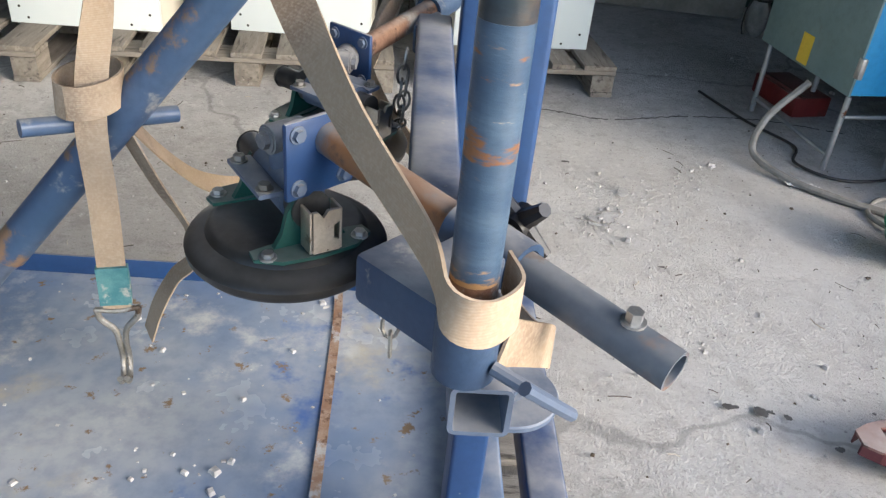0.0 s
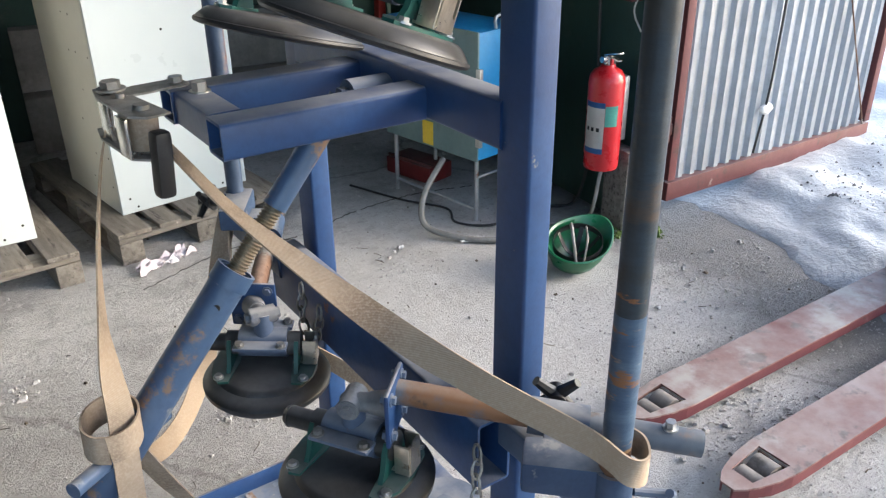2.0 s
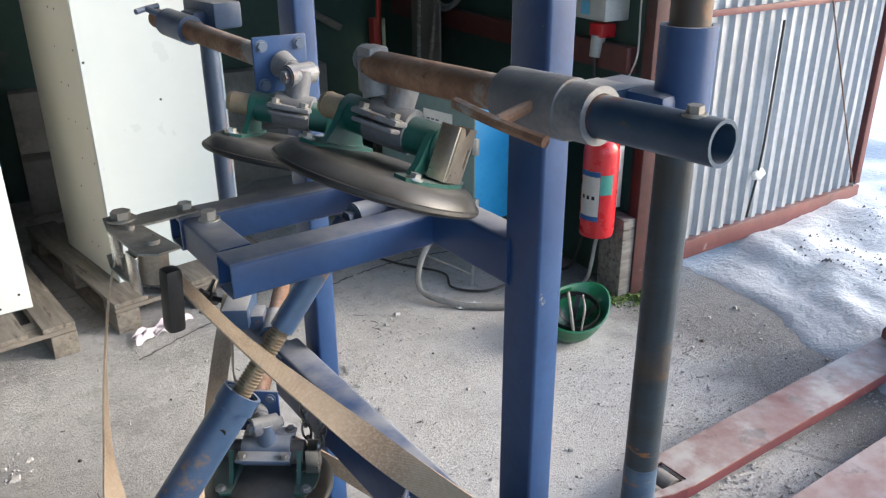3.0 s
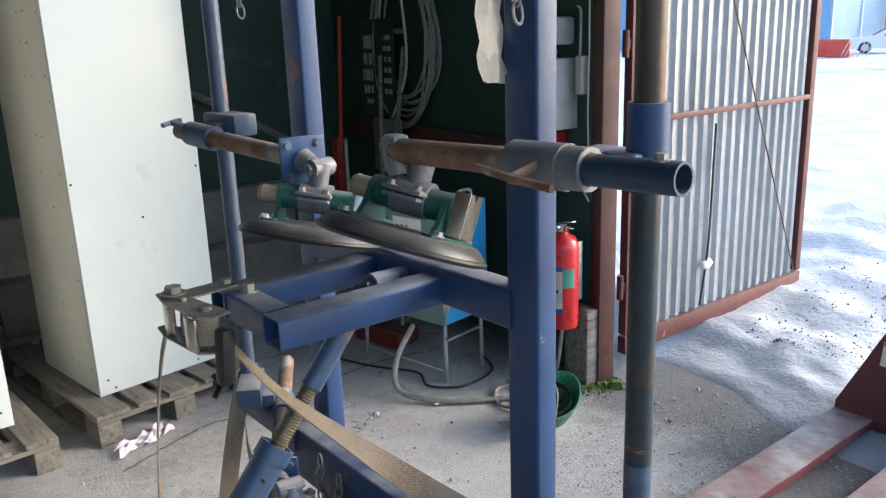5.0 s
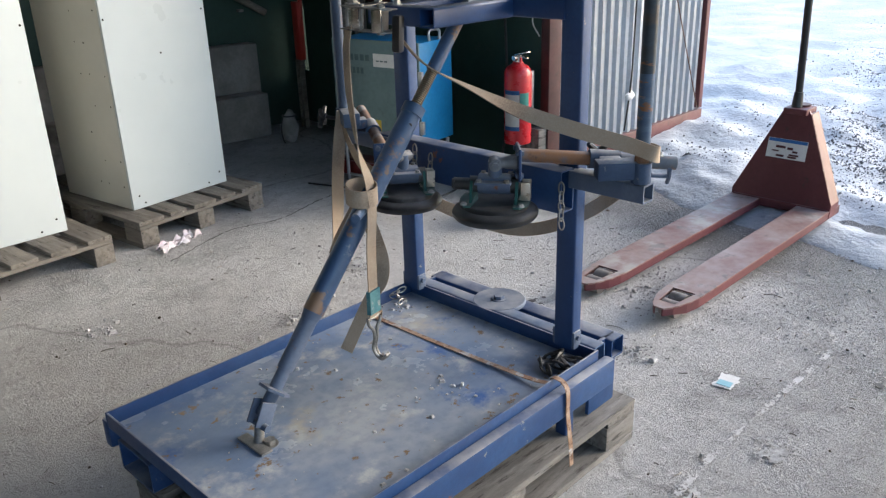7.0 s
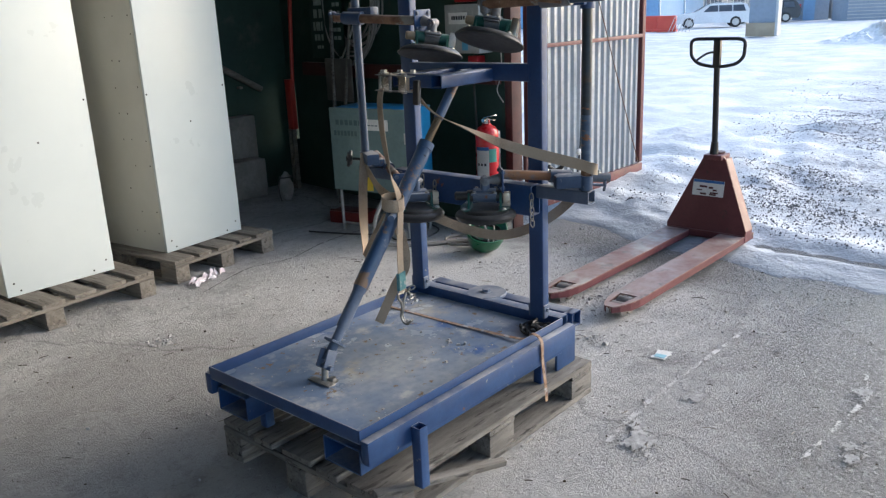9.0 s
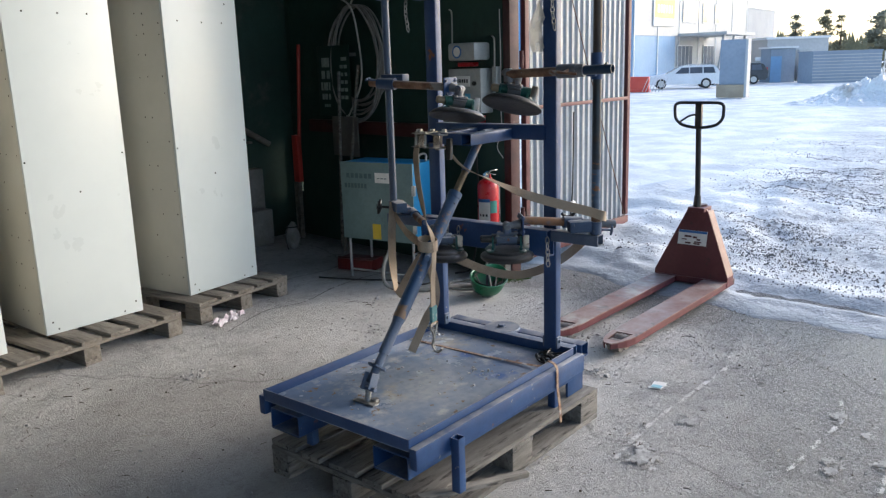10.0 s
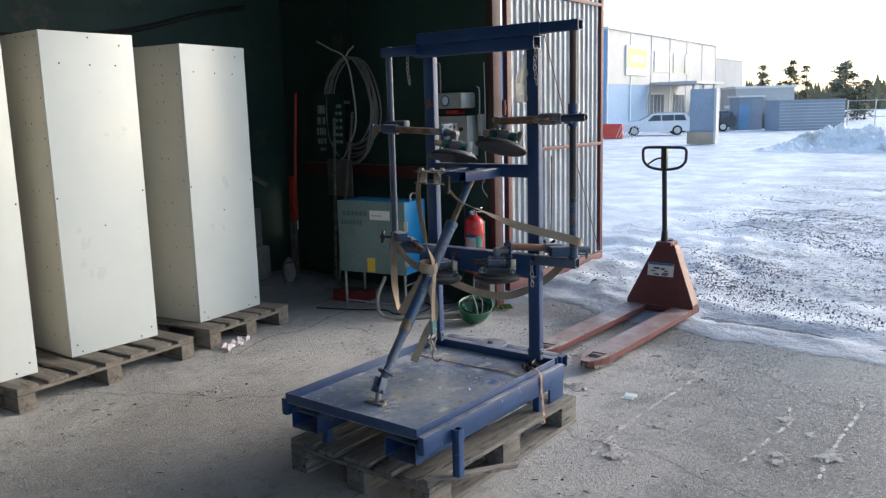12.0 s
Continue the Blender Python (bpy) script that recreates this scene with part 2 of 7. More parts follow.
GREY_CLOTH = surface("grey_sack_cloth", (0.20, 0.195, 0.185), (0.29, 0.28, 0.265), 9, 0.9, 0, (((0.12, 0.115, 0.11), 6.0, 0.56, 0.7),))
HELMET = surface("green_hard_hat_shell", (0.008, 0.092, 0.040), (0.013, 0.115, 0.050), 6, 0.3, 0, (((0.10, 0.15, 0.11), 20.0, 0.66, 0.8),))
CABLE = surface("grey_cable_sheath", (0.20, 0.19, 0.175), (0.28, 0.27, 0.25), 20, 0.6)
CABLE_BLACK = surface("black_cable_sheath", (0.015, 0.015, 0.015), (0.03, 0.03, 0.03), 20, 0.55)
CABLE_WHITE = surface("pale_cable_sheath", (0.40, 0.39, 0.36), (0.50, 0.49, 0.45), 20, 0.6)
BOARD_DARK = surface("dark_green_notice_board", (0.008, 0.03, 0.022), (0.012, 0.04, 0.03), 6, 0.5)
INK_PALE = surface("pale_print", (0.27, 0.31, 0.28), (0.37, 0.41, 0.37), 30, 0.7)
INK_DARK = surface("dark_print", (0.02, 0.025, 0.03), (0.04, 0.045, 0.05), 30, 0.7)
INK_FADED = surface("faded_teal_print", (0.06, 0.11, 0.12), (0.09, 0.14, 0.14), 20, 0.6)
INK_BLUE = surface("blue_print", (0.03, 0.13, 0.36), (0.04, 0.16, 0.42), 30, 0.6)
INK_PALE_BLUE = surface("pale_blue_print", (0.26, 0.50, 0.58), (0.30, 0.54, 0.62), 30, 0.6)
INK_SKY = surface("light_blue_cover", (0.08, 0.33, 0.52), (0.10, 0.37, 0.56), 20, 0.4)
INK_TEAL = surface("teal_print", (0.10, 0.42, 0.36), (0.12, 0.46, 0.40), 30, 0.6)
GREY_BOX = surface("grey_enclosure_plastic", (0.29, 0.305, 0.295), (0.38, 0.39, 0.375), 8, 0.45, 0, (((0.26, 0.25, 0.24), 9.0, 0.62, 0.8),))
CHALK = surface("worn_white_marking", (0.50, 0.495, 0.48), (0.64, 0.63, 0.62), 30, 0.9)
PLASTER = surface("splashed_plaster", (0.36, 0.355, 0.345), (0.54, 0.535, 0.52), 22, 0.9, 0, (((0.28, 0.275, 0.265), 40.0, 0.48, 0.60),), None, (0.6, 0.004, 60.0))
OILY = surface("oily_dark_stain", (0.06, 0.057, 0.054), (0.12, 0.115, 0.11), 30, 0.7)
GRIT = surface("crushed_grit", (0.34, 0.33, 0.32), (0.56, 0.55, 0.53), 60, 0.95)
PALLET_CHIP = surface("pale_wood_chip", (0.45, 0.40, 0.32), (0.58, 0.53, 0.45), 40, 0.9)
GRIT_DARK = surface("dark_road_grit", (0.10, 0.10, 0.105), (0.20, 0.20, 0.205), 60, 0.95)
DIRT = surface("dark_debris", (0.05, 0.04, 0.03), (0.13, 0.10, 0.07), 60, 0.95)
MOSS = surface("moss_clump", (0.05, 0.09, 0.015), (0.10, 0.14, 0.03), 40, 0.95)
GALV_MESH = surface("galvanised_pipe", (0.36, 0.38, 0.40), (0.48, 0.50, 0.52), 15, 0.35, 0.7, ((RUST, 9.0, 0.62, 0.70),))


def webbing_material():
    m, nt, b = nodes_of("beige_strap_webbing")
    v = coords(nt, 1.0, False)
    soil = ramp(nt, noise_of(nt, v, 7.0, 5.0), 0.40, 0.72)
    col = mix(nt, soil, (0.38, 0.295, 0.215), (0.22, 0.165, 0.12))
    fine = noise_of(nt, v, 260.0, 2.0)
    col = mix(nt, times(nt, ramp(nt, fine, 0.4, 0.7), 0.4), col, (0.46, 0.385, 0.30))
    nt.links.new(col, b.inputs["Base Color"])
    b.inputs["Roughness"].default_value = 0.85
    b.inputs["Specular IOR Level"].default_value = 0.25
    w = nt.nodes.new("ShaderNodeTexWave")
    w.wave_type, w.bands_direction = 'BANDS', 'Z'
    w.inputs["Scale"].default_value = 130.0
    w.inputs["Distortion"].default_value = 1.5
    nt.links.new(v, w.inputs["Vector"])
    bump(nt, b, w.outputs["Fac"], 0.18, 0.0012)
    return m


WEBBING = webbing_material()


def floor_material():
    """Worn gritty concrete: stains, pale dust, hairline cracks, and daylight painted in by the gate."""
    m, nt, b = nodes_of("worn_concrete_floor")
    v = coords(nt, 1.0, False)
    big = ramp(nt, noise_of(nt, v, 0.7, 6.0, 0.62), 0.36, 0.64)
    col = mix(nt, big, (0.42, 0.416, 0.405), (0.56, 0.555, 0.54))
    col = mix(nt, times(nt, ramp(nt, noise_of(nt, v, 2.6, 7.0, 0.7), 0.48, 0.70), 0.60), col, (0.25, 0.243, 0.232))
    col = mix(nt, times(nt, ramp(nt, noise_of(nt, v, 5.0, 7.0, 0.72), 0.52, 0.70), 0.60), col, (0.55, 0.545, 0.53))
    col = mix(nt, times(nt, ramp(nt, noise_of(nt, v, 12.0, 7.0, 0.78), 0.50, 0.62), 0.55), col, (0.27, 0.262, 0.25))
    col = mix(nt, times(nt, ramp(nt, noise_of(nt, v, 26.0, 6.0, 0.78), 0.54, 0.62), 0.60), col, (0.62, 0.61, 0.595))
    col = mix(nt, times(nt, ramp(nt, noise_of(nt, v, 60.0, 5.0, 0.78), 0.56, 0.64), 0.55), col, (0.16, 0.154, 0.145))
    col = mix(nt, times(nt, ramp(nt, noise_of(nt, v, 160.0, 3.0, 0.7), 0.54, 0.66), 0.22), col, (0.58, 0.57, 0.55))
    # Darker, smoother concrete towards -y and +x, with a noise-broken edge.
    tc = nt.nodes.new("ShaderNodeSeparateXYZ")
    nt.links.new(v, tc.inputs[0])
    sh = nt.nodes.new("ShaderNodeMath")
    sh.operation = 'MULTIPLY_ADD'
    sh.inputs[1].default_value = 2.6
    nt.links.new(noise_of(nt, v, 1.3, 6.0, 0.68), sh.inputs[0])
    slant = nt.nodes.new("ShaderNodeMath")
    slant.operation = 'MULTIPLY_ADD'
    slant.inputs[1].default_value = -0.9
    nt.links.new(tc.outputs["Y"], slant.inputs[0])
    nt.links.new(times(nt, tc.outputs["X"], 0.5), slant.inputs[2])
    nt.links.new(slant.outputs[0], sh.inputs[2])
    darker = ramp(nt, sh.outputs[0], 0.9, 2.1)
    col = mix(nt, times(nt, darker, 0.70), col, (0.125, 0.122, 0.118))
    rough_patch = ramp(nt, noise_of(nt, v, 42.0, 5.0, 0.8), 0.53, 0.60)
    col = mix(nt, times(nt, times(nt, darker, rough_patch), 0.75), col, (0.46, 0.455, 0.445))
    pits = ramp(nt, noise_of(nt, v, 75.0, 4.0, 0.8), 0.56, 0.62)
    col = mix(nt, times(nt, times(nt, darker, pits), 0.8), col, (0.06, 0.057, 0.054))
    # Pale warm round patch by the gate: extra daylight put into the floor colour.
    near = nt.nodes.new("ShaderNodeVectorMath")
    near.operation = 'DISTANCE'
    near.inputs[1].default_value = (1.05, 2.1, 0.0)
    nt.links.new(v, near.inputs[0])
    ring = nt.nodes.new("ShaderNodeMath")
    ring.operation = 'MULTIPLY_ADD'
    ring.inputs[1].default_value = 1.6
    nt.links.new(noise_of(nt, v, 1.7, 6.0, 0.65), ring.inputs[0])
    nt.links.new(near.outputs["Value"], ring.inputs[2])
    daylit = ramp(nt, ring.outputs[0], 2.3, 1.2)
    col = mix(nt, times(nt, daylit, 0.42), col, (0.64, 0.615, 0.58))
    # Darker warm-grey round patch centred beyond the rack, edge broken by noise.
    warm_grey = nt.nodes.new("ShaderNodeVectorMath")
    warm_grey.operation = 'DISTANCE'
    warm_grey.inputs[1].default_value = (-0.75, 1.75, 0.0)
    nt.links.new(v, warm_grey.inputs[0])
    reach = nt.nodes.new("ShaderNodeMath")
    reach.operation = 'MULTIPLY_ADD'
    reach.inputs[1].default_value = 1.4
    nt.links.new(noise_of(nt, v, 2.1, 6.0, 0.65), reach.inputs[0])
    nt.links.new(warm_grey.outputs["Value"], reach.inputs[2])
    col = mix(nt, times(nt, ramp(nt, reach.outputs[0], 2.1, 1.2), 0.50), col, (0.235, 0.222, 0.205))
    melt = nt.nodes.new("ShaderNodeMath")
    melt.operation = 'MULTIPLY_ADD'
    melt.inputs[1].default_value = 0.9
    nt.links.new(noise_of(nt, v, 2.4, 6.0, 0.66), melt.inputs[0])
    nt.links.new(tc.outputs["X"], melt.inputs[2])
    wet = ramp(nt, melt.outputs[0], 2.08, 2.50)
    col = mix(nt, times(nt, wet, 0.72), col, (0.075, 0.075, 0.076))
    vor = nt.nodes.new("ShaderNodeTexVoronoi")
    vor.feature = 'DISTANCE_TO_EDGE'
    vor.inputs["Scale"].default_value = 0.42
    warp = nt.nodes.new("ShaderNodeTexNoise")
    warp.inputs["Scale"].default_value = 2.2
    warp.inputs["Detail"].default_value = 5.0
    nt.links.new(v, warp.inputs["Vector"])
    ad = nt.nodes.new("ShaderNodeVectorMath")
    ad.operation = 'MULTIPLY_ADD'
    ad.inputs[1].default_value = (0.5, 0.5, 0.0)
    nt.links.new(warp.outputs["Color"], ad.inputs[0])
    nt.links.new(v, ad.inputs[2])
    nt.links.new(ad.outputs[0], vor.inputs["Vector"])
    crack = ramp(nt, vor.outputs["Distance"], 0.006, 0.0015)
    col = mix(nt, times(nt, crack, 0.35), col, (0.08, 0.075, 0.07))
    nt.links.new(col, b.inputs["Base Color"])
    rr = nt.nodes.new("ShaderNodeMapRange")
    rr.inputs["To Min"].default_value = 0.86
    rr.inputs["To Max"].default_value = 0.58
    nt.links.new(darker, rr.inputs["Value"])
    shine = nt.nodes.new("ShaderNodeMath")
    shine.operation = 'MULTIPLY_ADD'
    shine.inputs[1].default_value = -0.30
    nt.links.new(wet, shine.inputs[0])
    nt.links.new(rr.outputs["Result"], shine.inputs[2])
    nt.links.new(shine.outputs[0], b.inputs["Roughness"])
    b.inputs["Specular IOR Level"].default_value = 0.35
    h = mix(nt, 0.6, noise_of(nt, v, 26.0, 5.0, 0.7), noise_of(nt, v, 75.0, 5.0, 0.8))
    bump(nt, b, h, 1.0, 0.020)
    return m


def snow_material():
    """Trodden snow and ice: white crests, grey-blue slush, fine grit over the driven stretch."""
    m, nt, b = nodes_of("trodden_snow")
    v = coords(nt, 1.0, False)
    col = mix(nt, ramp(nt, noise_of(nt, v, 1.1, 5.0, 0.6), 0.36, 0.66), (0.50, 0.52, 0.53), (0.72, 0.725, 0.715))
    along = nt.nodes.new("ShaderNodeMapping")
    along.inputs["Scale"].default_value = (2.2, 0.45, 1.0)
    along.inputs["Rotation"].default_value = (0, 0, radians(-10))
    nt.links.new(v, along.inputs["Vector"])
    slush = ramp(nt, noise_of(nt, along.outputs["Vector"], 1.4, 6.0, 0.62), 0.47, 0.66)
    at = nt.nodes.new("ShaderNodeSeparateXYZ")
    nt.links.new(v, at.inputs[0])
    thin = ramp(nt, at.outputs["X"], 5.5, 2.3)
    rim = nt.nodes.new("ShaderNodeMath")
    rim.operation = 'MULTIPLY_ADD'
    rim.inputs[1].default_value = 1.3
    nt.links.new(noise_of(nt, along.outputs["Vector"], 2.2, 6.0, 0.66), rim.inputs[0])
    nt.links.new(at.outputs["X"], rim.inputs[2])
    col = mix(nt, times(nt, ramp(nt, rim.outputs[0], 3.55, 2.95), 0.85), col, (0.24, 0.265, 0.29))
    col = mix(nt, times(nt, times(nt, slush, thin), 0.75), col, (0.33, 0.36, 0.39))
    away = nt.nodes.new("ShaderNodeMath")
    away.operation = 'MULTIPLY_ADD'
    away.inputs[1].default_value = -3.4
    nt.links.new(at.outputs["Y"], away.inputs[0])
    nt.links.new(at.outputs["X"], away.inputs[2])
    turn = nt.nodes.new("ShaderNodeMapping")
    turn.inputs["Rotation"].default_value = (0, 0, radians(-24))
    nt.links.new(v, turn.inputs["Vector"])
    flat = nt.nodes.new("ShaderNodeMapping")
    flat.inputs["Scale"].default_value = (0.75, 0.22, 1.0)
    nt.links.new(turn.outputs["Vector"], flat.inputs["Vector"])
    lane = ramp(nt, noise_of(nt, flat.outputs["Vector"], 1.0, 5.0, 0.65), 0.36, 0.60)
    lane = times(nt, times(nt, lane, ramp(nt, away.outputs[0], -3.4, 0.0)), times(nt, ramp(nt, at.outputs["X"], 26.0, 12.0), ramp(nt, at.outputs["X"], 3.0, 4.2)))
    col = mix(nt, times(nt, lane, 0.62), col, (0.34, 0.365, 0.39))
    grit = ramp(nt, noise_of(nt, v, 16.0, 8.0, 0.85), 0.49, 0.53)
    col = mix(nt, times(nt, times(nt, grit, lane), 0.85), col, (0.12, 0.125, 0.135))
    nt.links.new(col, b.inputs["Base Color"])
    b.inputs["Roughness"].default_value = 0.55
    b.inputs["Specular IOR Level"].default_value = 0.35
    h = mix(nt, 0.35, noise_of(nt, v, 9.0, 5.0, 0.6), noise_of(nt, v, 34.0, 4.0, 0.65))
    bump(nt, b, h, 0.9, 0.028)
    return m


FLOOR = floor_material()
SNOW = snow_material()
SNOW_PILE = surface("piled_snow", (0.66, 0.655, 0.64), (0.78, 0.775, 0.755), 0.8, 0.7, 0, (((0.44, 0.41, 0.37), 1.2, 0.54, 0.68),), None, (0.8, 0.15, 2.6))


# ---- building blocks ----
def part(name, bm, material, parent=None, label="", smooth=35):
    """Links a bmesh as one mesh object under its thing or part."""
    bmesh.ops.recalc_face_normals(bm, faces=bm.faces)
    me = bpy.data.meshes.new(name)
    bm.to_mesh(me)
    bm.free()
    me.materials.append(material)
    if smooth:
        me.polygons.foreach_set("use_smooth", [True] * len(me.polygons))
        me.set_sharp_from_angle(angle=radians(smooth))
    ob = new(name, me)
    if parent is not None:
        ob.parent = parent
    if label:
        ob["label"] = label
    return ob


def thing(name, m, label, category, group=""):
    e = new(name)
    e.empty_display_size = 0.1
    e.matrix_basis = m
    return tagged(e, label, category, group)


def axes(d):
    d = Vector(d).normalized()
    up = Vector((0, 0, 1)) if abs(d.z) < 0.95 else Vector((0, 1, 0))
    s = d.cross(up).normalized()
    return s, s.cross(d).normalized(), d


def box(bm, c, size, bevel=0.0, m=None):
    """A box by its centre and size, with edges rounded off."""
    made = bmesh.ops.create_cube(bm, size=1.0)["verts"]
    for v in made:
        v.co = Vector((v.co.x * size[0], v.co.y * size[1], v.co.z * size[2]))
    if bevel > 0:
        es = list({e for v in made for e in v.link_edges})
        made = list({v for f in bmesh.ops.bevel(bm, geom=es, offset=bevel, segments=2, affect='EDGES', profile=0.6)["faces"] for v in f.verts} | {v for v in made if v.is_valid})
    for v in made:
        v.co = (m @ v.co if m else v.co) + Vector(c)
    return bm


def loops(bm, rings, closed=False, caps=True):
    rows = [[bm.verts.new(p) for p in ring] for ring in rings]
    n = len(rows[0])
    for a, b in zip(rows, rows[1:] + (rows[:1] if closed else [])):
        for i in range(n):
            bm.faces.new((a[i], a[(i + 1) % n], b[(i + 1) % n], b[i]))
    if caps and not closed:
        bm.faces.new(rows[0][::-1])
        bm.faces.new(rows[-1])
    return bm


def cyl(bm, p, q, r, r2=None, seg=16):
    p, q = Vector(p), Vector(q)
    s, u, d = axes(q - p)
    r2 = r if r2 is None else r2
    ring = lambda c, k: [c + s * k * math.cos(a) + u * k * math.sin(a) for a in (2 * math.pi * i / seg for i in range(seg))]
    return loops(bm, [ring(p, r), ring(q, r2)])


def hollow(bm, p, q, r, wall=0.004, seg=20):
    """A pipe that is open at both ends."""
    p, q = Vector(p), Vector(q)
    s, u, d = axes(q - p)
    ring = lambda c, k: [c + s * k * math.cos(a) + u * k * math.sin(a) for a in (2 * math.pi * i / seg for i in range(seg))]
    return loops(bm, [ring(p, r), ring(q, r), ring(q, r - wall), ring(p, r - wall)], closed=True)


def rounded(w, h, r, seg=3):
    out = []
    for cx, cy, a0 in ((w / 2 - r, h / 2 - r, 0), (-w / 2 + r, h / 2 - r, 90), (-w / 2 + r, -h / 2 + r, 180), (w / 2 - r, -h / 2 + r, 270)):
        for i in range(seg + 1):
            a = radians(a0 + 90 * i / seg)
            out.append((cx + r * math.cos(a), cy + r * math.sin(a)))
    return out


def square_tube(bm, p, q, w, h, wall=0.004, r=0.006):
    """A rectangular steel tube, w across and h high, open at both ends."""
    p, q = Vector(p), Vector(q)
    s, u, d = axes(q - p)
    ring = lambda c, pts: [c + s * x + u * y for x, y in pts]
    o, i = rounded(w, h, r), rounded(w - 2 * wall, h - 2 * wall, max(r - wall, 0.0015))
    return loops(bm, [ring(p, o), ring(q, o), ring(q, i), ring(p, i)], closed=True)


def smooth_path(pts, n=8):
    """A Catmull-Rom line through the points."""
    pts = [Vector(p) for p in pts]
    ext = [2 * pts[0] - pts[1], *pts, 2 * pts[-1] - pts[-2]]
    out = []
    for a, b, c, d in zip(ext, ext[1:], ext[2:], ext[3:]):
        for i in range(n):
            t = i / n
            out.append(0.5 * ((2 * b) + (c - a) * t + (2 * a - 5 * b + 4 * c - d) * t * t + (3 * b - a - 3 * c + d) * t ** 3))
    return out + [pts[-1]]


def hose(bm, pts, r, seg=8, n=8, ends=True):
    pts = smooth_path(pts, n) if n else [Vector(p) for p in pts]
    rings, s = [], None
    for i, p in enumerate(pts):
        d = (pts[min(i + 1, len(pts) - 1)] - pts[max(i - 1, 0)]).normalized()
        s = axes(d)[0] if s is None else (s - d * s.dot(d)).normalized()
        u = s.cross(d)
        rings.append([p + s * r * math.cos(a) + u * r * math.sin(a) for a in (2 * math.pi * k / seg for k in range(seg))])
    return loops(bm, rings, caps=ends)


def ribbon(bm, pts, across, width=0.037, thick=0.0025, n=6):
    """A flat woven band along the points; across gives the direction of its width at each of them."""
    line, wide = smooth_path(pts, n), smooth_path(across, n)
    rings = []
    for i, p in enumerate(line):
        d = (line[min(i + 1, len(line) - 1)] - line[max(i - 1, 0)]).normalized()
        w = (wide[i] - d * wide[i].dot(d)).normalized()
        k = d.cross(w)
        a, b = w * width / 2, k * thick / 2
        rings.append([p + a + b, p - a + b, p - a - b, p + a - b])
    return loops(bm, rings)


def lathe(bm, profile, m=None, seg=32):
    rings = [[(m or Matrix()) @ Vector((r * math.cos(a), r * math.sin(a), z)) for a in (2 * math.pi * i / seg for i in range(seg))] for r, z in profile]
    return loops(bm, rings)


def plate(bm, outline, thick, m=None):
    """A flat plate: an outline in x and y, thick along z."""
    m = m or Matrix()
    return loops(bm, [[m @ Vector((x, y, -thick / 2)) for x, y in outline], [m @ Vector((x, y, thick / 2)) for x, y in outline]])


def bolt(bm, p, d, r=0.008, h=0.006, washer=True):
    p, d = Vector(p), Vector(d).normalized()
    if washer:
        cyl(bm, p - d * 0.001, p + d * 0.0015, r * 1.45, seg=14)
    return cyl(bm, p + d * 0.001, p + d * (h + 0.001), r, seg=6)


def bolts(parent, spots, r, h, mat=None, name="bolt"):
    for p, d in spots:
        bm = bmesh.new()
        bolt(bm, p, d, r, h)
        part(name, bm, mat or STEEL, parent)


def chain(bm, pts, link=0.022, r=0.0022):
    pts = smooth_path(pts, 10)
    run, nxt, k = 0.0, 0.0, 0
    for a, b in zip(pts, pts[1:]):
        while run + (b - a).length >= nxt:
            c = a + (b - a).normalized() * (nxt - run)
            s, u, d = axes(b - a)
            side = s if k % 2 else u
            ring = [c + d * (link * 0.72 * math.cos(t)) + side * (link * 0.38 * math.sin(t)) for t in (2 * math.pi * i / 10 for i in range(10))]
            hose(bm, ring + ring[:1], r, 5, 0)
            nxt, k = nxt + link * 1.05, k + 1
        run += (b - a).length
    return bm


# ---- ground and snow ----
def graded(lo, hi, fine, grow=1.06, start=0.0):
    """Steps that widen away from start."""
    out, x, d = [start], start, fine
    while x < hi:
        x, d = x + d, d * grow
        out.append(min(x, hi))
    x, d = start, fine
    while x > lo:
        x, d = x - d, d * grow
        out.insert(0, max(x, lo))
    return out


def sheet(name, xs, ys, height, material, label, category):
    nx, ny = len(xs), len(ys)
    me = bpy.data.meshes.new(name)
    me.from_pydata([(x, y, height(x, y)) for y in ys for x in xs], [], [(j * nx + i, j * nx + i + 1, (j + 1) * nx + i + 1, (j + 1) * nx + i) for j in range(ny - 1) for i in range(nx - 1)])
    me.materials.append(material)
    me.polygons.foreach_set("use_smooth", [True] * len(me.polygons))
    return tagged(new(name, me), label, category, kind="structure")


def step(x, lo, hi):
    t = min(max((x - lo) / (hi - lo), 0.0), 1.0)
    return t * t * (3 - 2 * t)


def ground_height(x, y):
    return 0.004 * noise.noise(Vector((x * 1.3, y * 1.3, 2.0))) if abs(x) < 6 and abs(y) < 8 else 0.0


